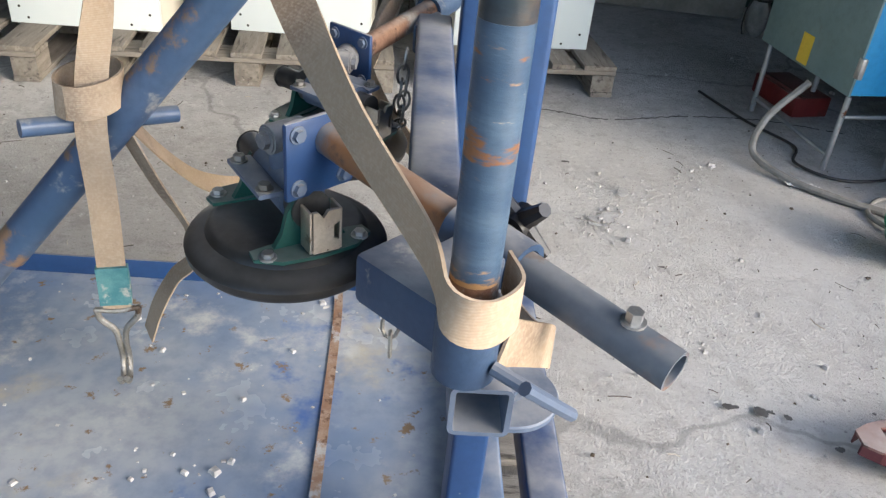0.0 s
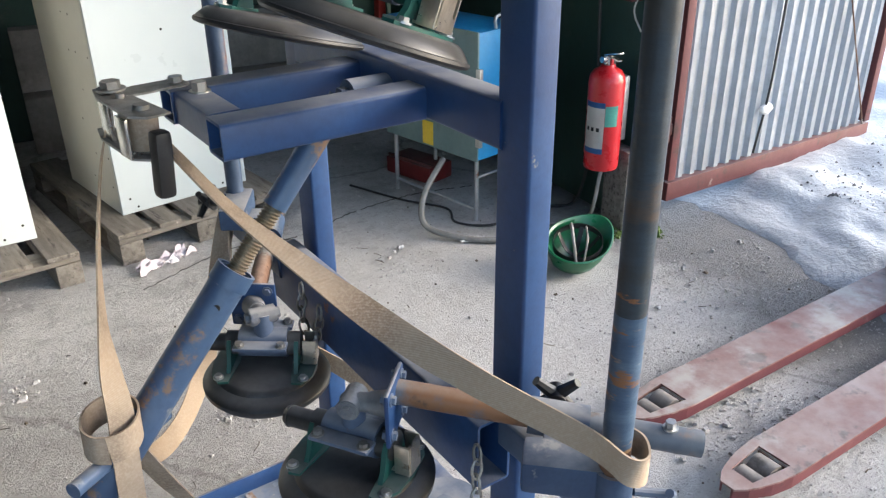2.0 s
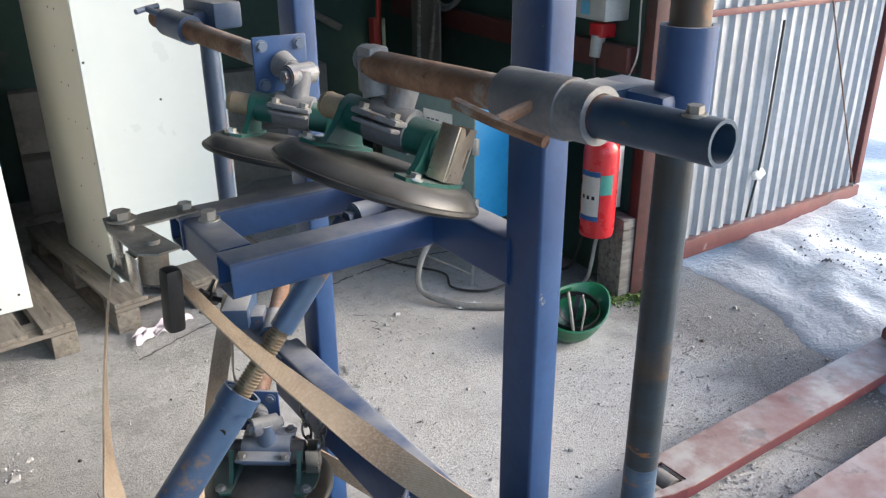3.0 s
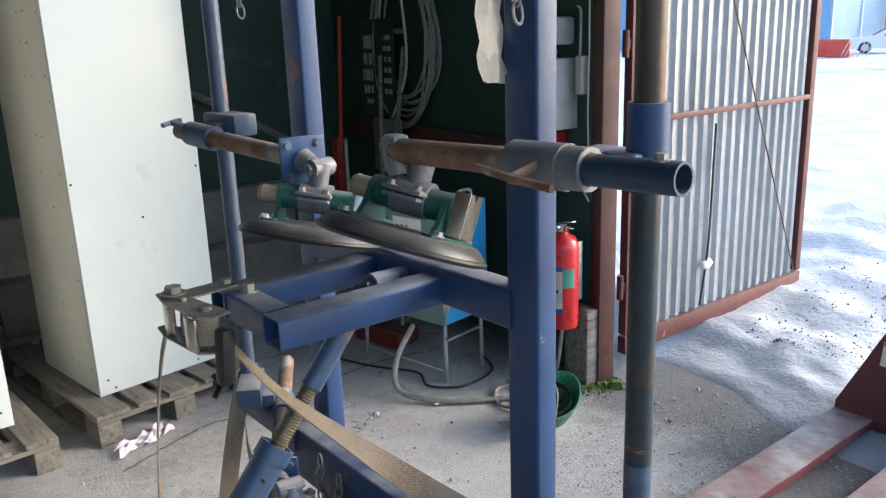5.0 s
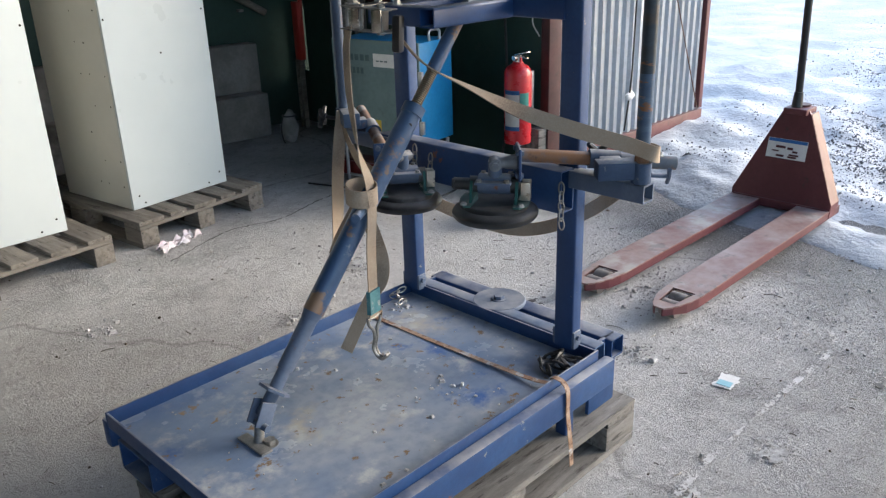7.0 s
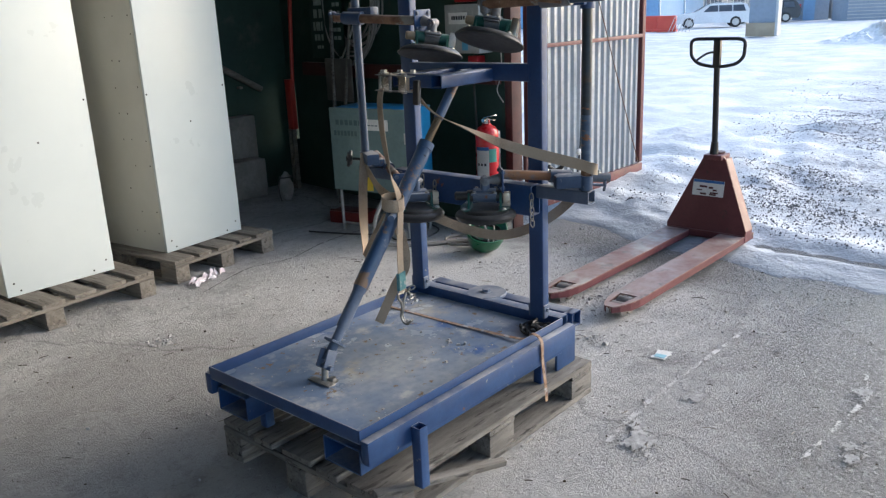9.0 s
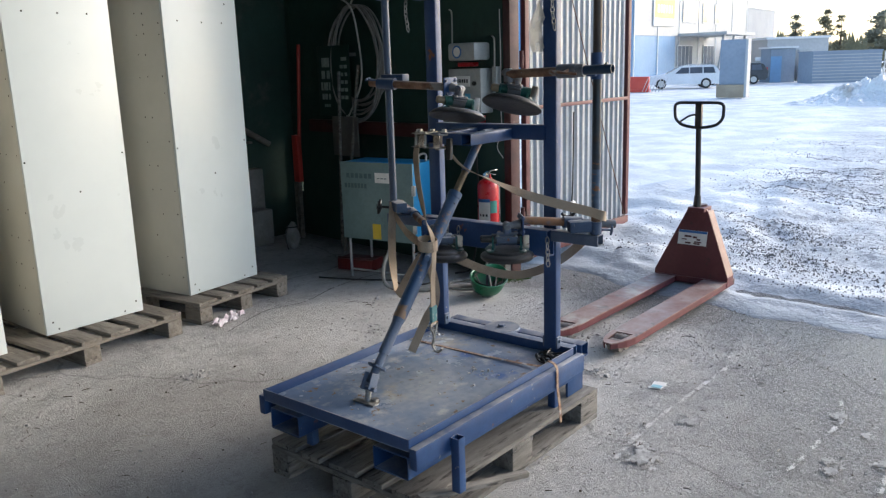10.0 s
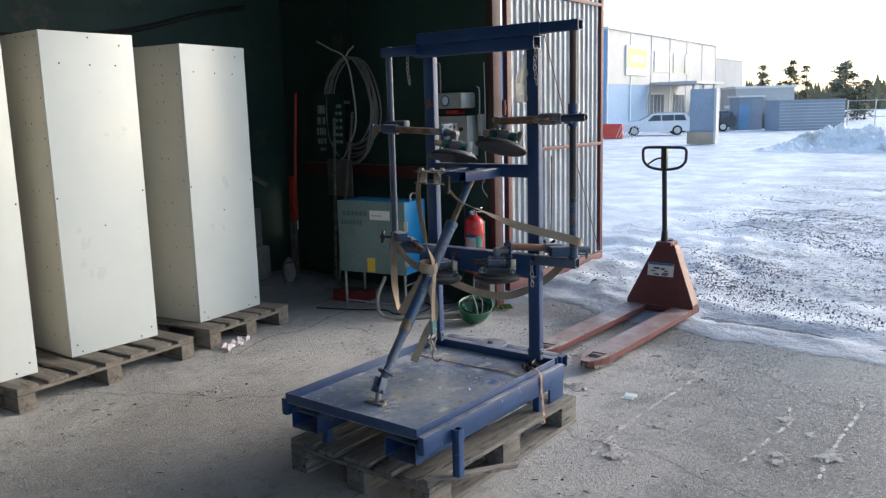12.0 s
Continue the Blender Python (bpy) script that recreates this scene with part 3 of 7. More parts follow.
def snow_height(x, y):
    if x < 1.6:
        return -0.06 if -7.5 < x and -4.2 < y < 5.6 else 0.05
    P = Vector((x, y, 0))
    edge = 2.20 + 0.10 * step(y, 1.4, 2.4) + 0.16 * noise.noise(Vector((x * 0.3, y * 1.1, 5.0))) + 0.10 * noise.noise(Vector((x * 2.0, y * 4.0, 8.0))) + 0.06 * noise.noise(Vector((x * 6.0, y * 9.0, 4.0)))
    ice = step(x, edge - 0.05, edge + 0.14)
    by_gate = step(y, 1.0, 2.3) * step(11.0 - x, 0.0, 6.0)
    deep = step(x, edge, edge + 0.7) * (0.020 + 0.085 * by_gate)
    lumps = (0.020 + 0.050 * by_gate) * noise.fractal(P * 2.3 + Vector((0, 0, 7.0)), 0.9, 2.1, 4)
    clods = 0.05 * by_gate * max(0.0, noise.noise(Vector((x * 1.9, y * 3.1, 3.0))) - 0.12)
    fine = 0.012 * noise.noise(Vector((x * 6, y * 6, 1.0))) + 0.005 * noise.noise(Vector((x * 15, y * 15, 3.0)))
    ridge = 0.0
    for off, wide, tall, k in ((0.42, 0.07, 0.020, 1.0), (0.80, 0.09, 0.042, 2.0), (1.35, 0.12, 0.026, 3.0), (2.0, 0.16, 0.020, 4.0)):
        line = edge * 0.5 + 1.1 + off + 0.16 * noise.noise(Vector((k * 5.0, y * 0.9, k))) + 0.06 * noise.noise(Vector((x * 2.0, y * 3.5, k)))
        ridge += tall * (0.55 + 1.1 * noise.noise(Vector((k, y * 1.3, 2.0 * k)))) * math.exp(-((x - line) / wide) ** 2)
    ruts = -0.022 * math.exp(-((x - 2.72 - 0.06 * noise.noise(Vector((0, y * 1.5, 4)))) / 0.10) ** 2)
    far = step(math.hypot(x, y), 25, 60)
    return (-0.05 * (1 - ice) + 0.006 * ice + deep + (lumps + clods + fine + ridge + ruts) * step(x, edge, edge + 0.5)) * (1 - far) + 0.05 * far


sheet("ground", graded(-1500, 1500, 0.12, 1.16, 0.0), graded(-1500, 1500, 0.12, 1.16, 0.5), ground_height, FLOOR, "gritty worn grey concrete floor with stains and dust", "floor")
sheet("snow", graded(-1500, 1500, 0.030, 1.022, 2.6), graded(-1500, 1500, 0.038, 1.032, 1.2), snow_height, SNOW, "trodden snow and ice strewn with dark grit", "snow")


# ---- building shell ----
def wall(name, lo, hi, material, label, cat="wall"):
    bm = bmesh.new()
    box(bm, [(a + b) / 2 for a, b in zip(lo, hi)], [b - a for a, b in zip(lo, hi)], 0.004)
    return tagged(part(name, bm, material, None, "", 0), label, cat, kind="structure")


WX, WT, TOP = 2.02, 0.10, 4.5
east = wall("wall_east", (WX, 2.60, 0), (WX + WT, 5.22, TOP), WALL_GREEN, "dark green painted wall beside the gate opening")
wall("wall_east_corner", (WX, 5.28, 0), (WX + WT, 5.34, TOP), WALL_GREEN, "dark green painted strip of wall by the corner")
wall("wall_east_infill", (WX, 5.22, 0.95), (WX + WT, 5.28, TOP), WALL_GREEN, "dark green painted wall above a narrow gap")
wall("wall_east_sill", (WX, 5.22, 0), (WX + WT, 5.28, 0.42), WALL_GREEN, "dark green painted wall below a narrow gap")
wall("wall_north", (-7.1, 5.34, 0), (WX + WT, 5.54, TOP), WALL_GREEN, "dark green painted wall behind the white cabinets")
# Out of view: west and south walls added dark so little fill comes back.
wall("wall_west", (-7.3, -4.1, 0), (-7.1, 5.54, TOP), WALL_UNSEEN, "unseen dark wall closing off the hall")
wall("wall_south", (-7.1, -4.1, 0), (-6.2, -3.9, TOP), WALL_UNSEEN, "unseen dark wall closing off the hall")
# South gateway assumed from the light on south-facing sides.
wall("wall_south_pier", (1.2, -4.1, 0), (WX, -3.9, TOP), WALL_UNSEEN, "unseen dark pier beside an assumed wide gateway")
wall("wall_south_lintel", (-6.2, -4.1, 4.35), (1.2, -3.9, TOP), WALL_UNSEEN, "unseen dark wall over an assumed wide gateway")
wall("wall_gate_side", (WX, -4.1, 0), (WX + WT, -3.2, TOP), WALL_GREEN, "dark green painted wall beside the gate opening")
wall("wall_lintel", (WX, -3.2, 4.25), (WX + WT, 2.60, TOP), WALL_GREEN, "dark green wall above the gate opening")
wall("ceiling", (-7.3, -4.1, TOP), (WX + WT, 5.54, TOP + 0.15), CEILING, "unseen ceiling, kept very dark", "ceiling")
bm = bmesh.new()
box(bm, (0.60, 5.27, 0.35), (1.94, 0.14, 0.68), 0.01)
tagged(part("plinth", bm, PLINTH), "bare rough block plinth along the green wall", "plinth", kind="structure")
bm = bmesh.new()
box(bm, (0.58, 5.11, 0.17), (1.90, 0.18, 0.33), 0.012)
tagged(part("plinth_step", bm, PLINTH), "low bare concrete step at the foot of the wall", "plinth", kind="structure")
bm = bmesh.new()
box(bm, (WX + 0.045, 2.562, 1.85), (0.10, 0.066, 3.7), 0.006)
tagged(part("gate_jamb", bm, RED_DIRTY), "dull red steel gate post at the opening", "gate post", kind="structure")
bm = bmesh.new()
box(bm, (WX - 0.03, 3.80, 1.07), (0.06, 2.35, 0.11), 0.005)
tagged(part("wall_rail", bm, RED_DARK), "dark red horizontal steel beam on the wall", "rail", kind="structure")
bm = bmesh.new()
box(bm, (WX - 0.035, 2.62, 0.19), (0.07, 0.16, 0.38), 0.006)
tagged(part("timber_post", bm, WOOD_GREY), "dark weathered timber stub at the foot of the gate post", "post", kind="structure")


# ---- gate leaf ----
def gate_leaf():
    """A swung-open gate leaf: red frame, corrugated sheet, rods."""
    g = thing("gate_leaf", pose(2.197, 2.563, 0, 0, 0, 5.95), "open gate leaf of grey corrugated sheet in red steel frame", "gate")
    W, lo, hi = 1.636, 0.10, 3.7
    for name, c, s in (("bottom_rail", (W / 2, 0, lo + 0.045), (W, 0.05, 0.09)), ("top_rail", (W / 2, 0, hi - 0.03), (W, 0.05, 0.06)), ("hinge_stile", (0.025, 0, (lo + hi) / 2), (0.05, 0.045, hi - lo - 0.2)), ("free_stile", (W - 0.025, 0, (lo + hi) / 2), (0.05, 0.045, hi - lo - 0.2))):
        bm = bmesh.new()
        box(bm, c, s, 0.004)
        part(name, bm, RED, g)
    for z in (1.245, 2.52):
        bm = bmesh.new()
        box(bm, (W / 2, -0.016, z), (W - 0.11, 0.022, 0.028), 0.003)
        part("mid_rail", bm, RED, g)
    bm = bmesh.new()
    n, pitch, d = 18, (W - 0.11) / 18, 0.011
    prof = []
    for i in range(n):
        x = 0.055 + i * pitch
        prof += [(x, d), (x + 0.30 * pitch, d), (x + 0.45 * pitch, -d), (x + 0.80 * pitch, -d), (x + 0.95 * pitch, d)]
    prof.append((W - 0.055, d))
    low = [bm.verts.new((x, y + 0.012, lo + 0.09)) for x, y in prof]
    up = [bm.verts.new((x, y + 0.012, hi - 0.06)) for x, y in prof]
    for i in range(len(prof) - 1):
        bm.faces.new((low[i], low[i + 1], up[i + 1], up[i]))
    bmesh.ops.solidify(bm, geom=bm.faces[:], thickness=0.0015)
    part("corrugated_sheet", bm, SHEET, g, "grey galvanised corrugated sheet", 20)
    bm = bmesh.new()
    cyl(bm, (0.42, -0.035, 2.44), (W - 0.09, -0.035, 0.20), 0.004, seg=8)
    part("brace_rod", bm, RUSTY, g)
    bm = bmesh.new()
    hose(bm, [(0.665, -0.03, 1.18), (0.655, -0.032, 0.75), (0.64, -0.034, 0.50), (0.60, -0.03, 0.22)], 0.006, 6)
    part("cable", bm, CABLE_BLACK, g, "black cable hanging along the sheet")
    bm = bmesh.new()
    bmesh.ops.create_icosphere(bm, subdivisions=2, radius=1.0)
    for v in bm.verts:
        v.co = Vector((v.co.x * 0.05, v.co.y * 0.02, v.co.z * 0.028)) * (1 + 0.25 * noise.noise(v.co * 2.1)) + Vector((0.645, -0.03, 0.44))
    part("foam_lump", bm, PAPER, g, "white lump of foam at the cable")
    for z in (0.45, 1.6):
        bm = bmesh.new()
        cyl(bm, (-0.02, 0.0, z - 0.06), (-0.02, 0.0, z + 0.06), 0.016, seg=12)
        box(bm, (0.0, 0.0, z), (0.05, 0.03, 0.05), 0.003)
        part("hinge", bm, RED_DARK, g)
    return g


gate_leaf()


# ---- the lifting rack ----
RACK = pose(-0.846, 0.508, 0, 0, 0, 6.8)
rack = thing("glass_lifting_rack", RACK, "blue steel rack cart with four black rubber suction cups", "rack")
PIPE_R, PIPE_L = (0.991, -0.160), (0.949, 0.874)


def rack_frame():
    bm = bmesh.new()
    box(bm, (0.518, 0.3365, 0.350), (1.046, 0.728, 0.006))
    tray = part("tray", bm, TRAY, rack, "worn blue tray plate, grey with dirt")
    for name, p, q in (("left_rim", (-0.008, 0.703, 0.372), (1.046, 0.703, 0.372)), ("right_rim", (-0.008, -0.030, 0.372), (1.046, -0.030, 0.372)), ("front_rim", (-0.005, -0.026, 0.372), (-0.005, 0.699, 0.372)), ("rear_rim", (1.040, -0.026, 0.372), (1.040, 0.699, 0.372))):
        bm = bmesh.new()
        d = Vector(q) - Vector(p)
        box(bm, (Vector(p) + Vector(q)) / 2, (d.x if d.x else 0.006, d.y if d.y else 0.006, 0.042), 0.002)
        part(name, bm, BLUE, rack)
    for name, v in (("right_channel", -0.050), ("left_channel", 0.718)):
        bm = bmesh.new()
        box(bm, (0.535, v, 0.327), (1.09, 0.034, 0.078), 0.009)
        part(name, bm, BLUE, rack)
    for v in (0.60, 0.06):
        bm = bmesh.new()
        square_tube(bm, (0.0, v, 0.281), (1.06, v, 0.281), 0.16, 0.084, 0.005, 0.006)
        part("fork_pocket", bm, BLUE, rack)
    for c in ((0.13, 0.60), (0.180, -0.087), (0.97, 0.60), (0.97, 0.02)):
        bm = bmesh.new()
        top = 0.345 if c[1] < 0 else 0.240
        square_tube(bm, (c[0], c[1], 0.146), (c[0], c[1], top), 0.036, 0.036, 0.003, 0.004)
        part("foot", bm, BLUE, rack)
    bm = bmesh.new()
    square_tube(bm, (1.088, -0.010, 0.348), (1.088, 0.715, 0.348), 0.05, 0.07, 0.004)
    part("rear_cross_tube", bm, BLUE_PALE, rack)
    bm = bmesh.new()
    square_tube(bm, (1.180, -0.010, 0.340), (1.180, 0.715, 0.340), 0.06, 0.06, 0.004)
    part("rear_cross_tube", bm, BLUE, rack)
    for v in (0.020, 0.70):
        bm = bmesh.new()
        box(bm, (1.145, v, 0.258), (0.13, 0.012, 0.224), 0.003)
        part("rear_leg", bm, BLUE, rack)
    bm = bmesh.new()
    lathe(bm, [(0.0, 0.371), (0.082, 0.371), (0.084, 0.373), (0.084, 0.381), (0.081, 0.384), (0.0, 0.384)][1:-1], Matrix.Translation((1.136, 0.399, 0)), 36)
    disc = part("swivel_disc", bm, BLUE_GREY, rack, "round grey-blue steel disc with a centre bolt")
    bm = bmesh.new()
    bolt(bm, (1.136, 0.399, 0.384), (0, 0, 1), 0.017, 0.012)
    part("bolt", bm, BLUE_GREY, disc)
    for name, v0 in (("right_post", 0.0635), ("left_post", 0.6715)):
        bm = bmesh.new()
        square_tube(bm, (1.032, v0, 0.384), (1.032, v0, 1.852), 0.040, 0.062, 0.004, 0.005)
        post = part(name, bm, BLUE, rack)
        for dv in (-0.031, 0.031):
            bm = bmesh.new()
            box(bm, (1.030, v0 + dv, 0.410), (0.034, 0.012, 0.052), 0.005)
            bolt(bm, (1.030, v0 + dv * 1.15, 0.417), (0, dv, 0), 0.008, 0.007)
            part("foot_lug", bm, BLUE_GREY, post)
    bm = bmesh.new()
    chain(bm, [(0.99, -0.005, 0.374), (0.965, 0.04, 0.380), (0.945, 0.01, 0.370), (0.925, 0.05, 0.374), (0.90, 0.025, 0.364), (0.915, 0.065, 0.376), (0.96, 0.075, 0.366), (0.98, 0.05, 0.386)], 0.026, 0.0042)
    cyl(bm, (0.945, 0.0, 0.370), (0.98, 0.065, 0.374), 0.011, seg=10)
    part("locking_chain", bm, RUBBER_BLACK, rack, "greasy dark chain heaped in the tray corner")
    bm = bmesh.new()
    chain(bm, [(0.95, 0.65, 0.406), (0.92, 0.665, 0.392), (0.945, 0.64, 0.380), (0.91, 0.63, 0.373)])
    part("chain", bm, STEEL_DULL, rack)
    # upper cross beams with sliding ends
    bm = bmesh.new()
    square_tube(bm, (0.992, -0.005, 1.938), (0.992, 0.700, 1.938), 0.060, 0.058, 0.004)
    part("top_beam", bm, BLUE, rack)
    bm = bmesh.new()
    square_tube(bm, (0.992, 0.025, 1.880), (0.992, 0.725, 1.880), 0.060, 0.056, 0.004)
    part("top_beam", bm, BLUE, rack)
    for v0, v1, z, u in ((0.02, -0.195, 1.940, 0.991), (0.68, 0.915, 1.887, 0.955)):
        bm = bmesh.new()
        square_tube(bm, (u, v0, z), (u, v1, z), 0.046, 0.046, 0.004)
        part("sliding_end", bm, BLUE, rack)
    # lower cross beam
    bm = bmesh.new()
    square_tube(bm, (0.972, 0.035, 0.854), (0.972, 0.705, 0.854), 0.056, 0.112, 0.004)
    beam = part("lower_beam", bm, BLUE, rack)
    for v0, v1, u in ((0.040, -0.174, 1.006), (0.66, 0.91, 0.962)):
        bm = bmesh.new()
        square_tube(bm, (u, v0, 0.881), (u, v1, 0.881), 0.046, 0.046, 0.004)
        part("sliding_end", bm, BLUE_GREY, rack)
    bm = bmesh.new()
    chain(bm, [(0.940, 0.030, 0.870), (0.936, 0.026, 0.815), (0.937, 0.024, 0.755)])
    part("chain", bm, STEEL_DULL, rack)
    bm = bmesh.new()
    chain(bm, [(0.930, 0.54, 0.89), (0.925, 0.535, 0.83), (0.927, 0.51, 0.80), (0.930, 0.485, 0.83), (0.935, 0.48, 0.885)])
    part("chain", bm, STEEL_DULL, rack)
    for v, z in ((0.008, 1.850), (0.750, 1.880)):
        bm = bmesh.new()
        chain(bm, [(0.955, v, z), (0.950, v + 0.004, z - 0.07), (0.953, v - 0.004, z - 0.15)], 0.02, 0.002)
        part("chain", bm, STEEL_DULL, rack)
    # middle arms: an H-shaped bracket between the posts
    bm = bmesh.new()
    square_tube(bm, (1.030, 0.0835, 1.296), (1.030, 0.6515, 1.296), 0.044, 0.062, 0.004)
    part("middle_beam", bm, BLUE, rack)
    for v in (0.266, 0.445):
        bm = bmesh.new()
        square_tube(bm, (0.724, v, 1.287), (1.008, v, 1.287), 0.050, 0.046, 0.004)
        part("arm", bm, BLUE, rack)
    bm = bmesh.new()
    square_tube(bm, (0.750, 0.291, 1.287), (0.750, 0.420, 1.287), 0.046, 0.046, 0.004)
    part("arm_bridge", bm, BLUE, rack)
    bm = bmesh.new()
    cyl(bm, (0.945, 0.345, 1.285), (1.008, 0.345, 1.285), 0.023)
    bolt(bm, (0.945, 0.345, 1.285), (-1, 0, 0), 0.014, 0.012)
    part("pivot", bm, BLUE_GREY, rack)
    for x, y in ((0.741, 0.448), (0.757, 0.40)):
        bm = bmesh.new()
        bolt(bm, (x, y, 1.310), (0, 0, 1), 0.010, 0.012)
        part("bolt", bm, STEEL, rack)
    # upright pipes
    for (u, v), z0, z1, mat, text in ((PIPE_R, 0.905, 1.603, RUSTY_BLUE, "dark slate pipe with brown streaks"), (PIPE_L, 0.905, 1.915, PIPE_BLUE, "grey-blue pipe with rust patches")):
        bm = bmesh.new()
        hollow(bm, (u, v, z0), (u, v, z1), 0.0168)
        pipe = part("upright_pipe", bm, mat, rack, text)
        if mat is RUSTY_BLUE:
            for name, a, b, r, m in (("pipe_top", z1, 1.965, 0.0168, RUST_PIPE), ("rust_band", 0.962, 1.165, 0.0170, RUST_BAND), ("rust_ring", 0.958, 0.992, 0.0172, RUSTY)):
                bm = bmesh.new()
                hollow(bm, (u, v, a), (u, v, b), r)
                part(name, bm, m, pipe, "brown rusted stretch of the pipe")
    return beam


def star_knob(c, d, parent, r=0.038):
    """A black four-armed plastic knob on a bolt."""
    s, u, d = axes(d)
    c = Vector(c)
    bm = bmesh.new()
    cyl(bm, c - d * 0.012, c + d * 0.012, 0.013)
    for k in range(4):
        a = math.pi / 4 + k * math.pi / 2
        e = s * math.cos(a) + u * math.sin(a)
        cyl(bm, c + e * 0.008, c + e * r, 0.0095, 0.0065, 8)
    cyl(bm, c - d * 0.045, c - d * 0.012, 0.006, seg=8)
    return part("star_knob", bm, PLASTIC, parent, "black four-armed plastic knob")


def wing_bolt(c, d, bar, parent, mat=BLUE_GREY, length=0.05):
    """A clamping bolt with a cross bar."""
    c, d, bar = Vector(c), Vector(d).normalized(), Vector(bar).normalized()
    bm = bmesh.new()
    cyl(bm, c, c + d * 0.045, 0.0055, seg=10)
    hose(bm, [c + d * 0.045 - bar * length, c + d * 0.047, c + d * 0.045 + bar * length], 0.0052, 8)
    return part("wing_bolt", bm, mat, parent)


def arm_clamp(up, z, p, q, t0, t1, mat=CLAMP, two_tone=False, pipe_mat=RUSTY):
    """A collar on an upright, a lug, a sleeve, and the arm pipe from p to q in it."""
    u, v = up
    p, q = Vector(p), Vector(q)
    bm = bmesh.new()
    hollow(bm, (u, v, z - (0.048 if two_tone else 0.030)), (u, v, z + (0.050 if two_tone else 0.020)), 0.0235, 0.005)
    c = part("clamp_collar", bm, BLUE if two_tone else mat, rack)
    d = (p - q).normalized()
    foot = q + d * (Vector((u, v, q.z)) - q).dot(d)
    mid = foot + d * (t0 + t1) / 2
    bm = bmesh.new()
    hollow(bm, foot + d * t0, foot + d * t1, 0.0240, 0.006)
    if two_tone:
        hollow(bm, foot + d * (t0 + 0.030), foot + d * (t1 + 0.003), 0.0262, 0.006)
    part("sleeve", bm, CAST if two_tone else mat, c, "dusty grey cast sleeve" if two_tone else "")
    flat = Vector((d.x, d.y, 0)).normalized()
    gap = (Vector((foot.x, foot.y, 0)) - Vector((u, v, 0)))
    turn = Euler((0, 0, math.atan2(flat.y, flat.x))).to_matrix()
    drop = Vector((0, 0, 0.020 if two_tone else 0.0))
    bm = bmesh.new()
    box(bm, Vector((u, v, z)) + flat * (0.035 if two_tone else 0.045) + gap * 0.12 - drop, (0.090 if two_tone else 0.120, 0.052, 0.034 if two_tone else 0.044), 0.006, turn)
    part("lug", bm, BLUE if two_tone else mat, c)
    bm = bmesh.new()
    box(bm, (mid + Vector((u, v, z)) + flat * 0.05) / 2 - drop * 0.5, (0.05, gap.length * 0.6, 0.030), 0.004, turn)
    part("web", bm, mat, c)
    bm = bmesh.new()
    hollow(bm, p, foot + d * (t0 + 0.01) if two_tone else q, 0.0168, 0.003)
    pipe = part("arm_pipe", bm, pipe_mat, rack, "rusty arm pipe")
    if two_tone:
        bm = bmesh.new()
        hollow(bm, foot + d * (t0 + 0.02), q, 0.0172, 0.003)
        part("pipe_end", bm, PIPE_END, pipe, "blue painted pipe end with rust")
    return c, pipe


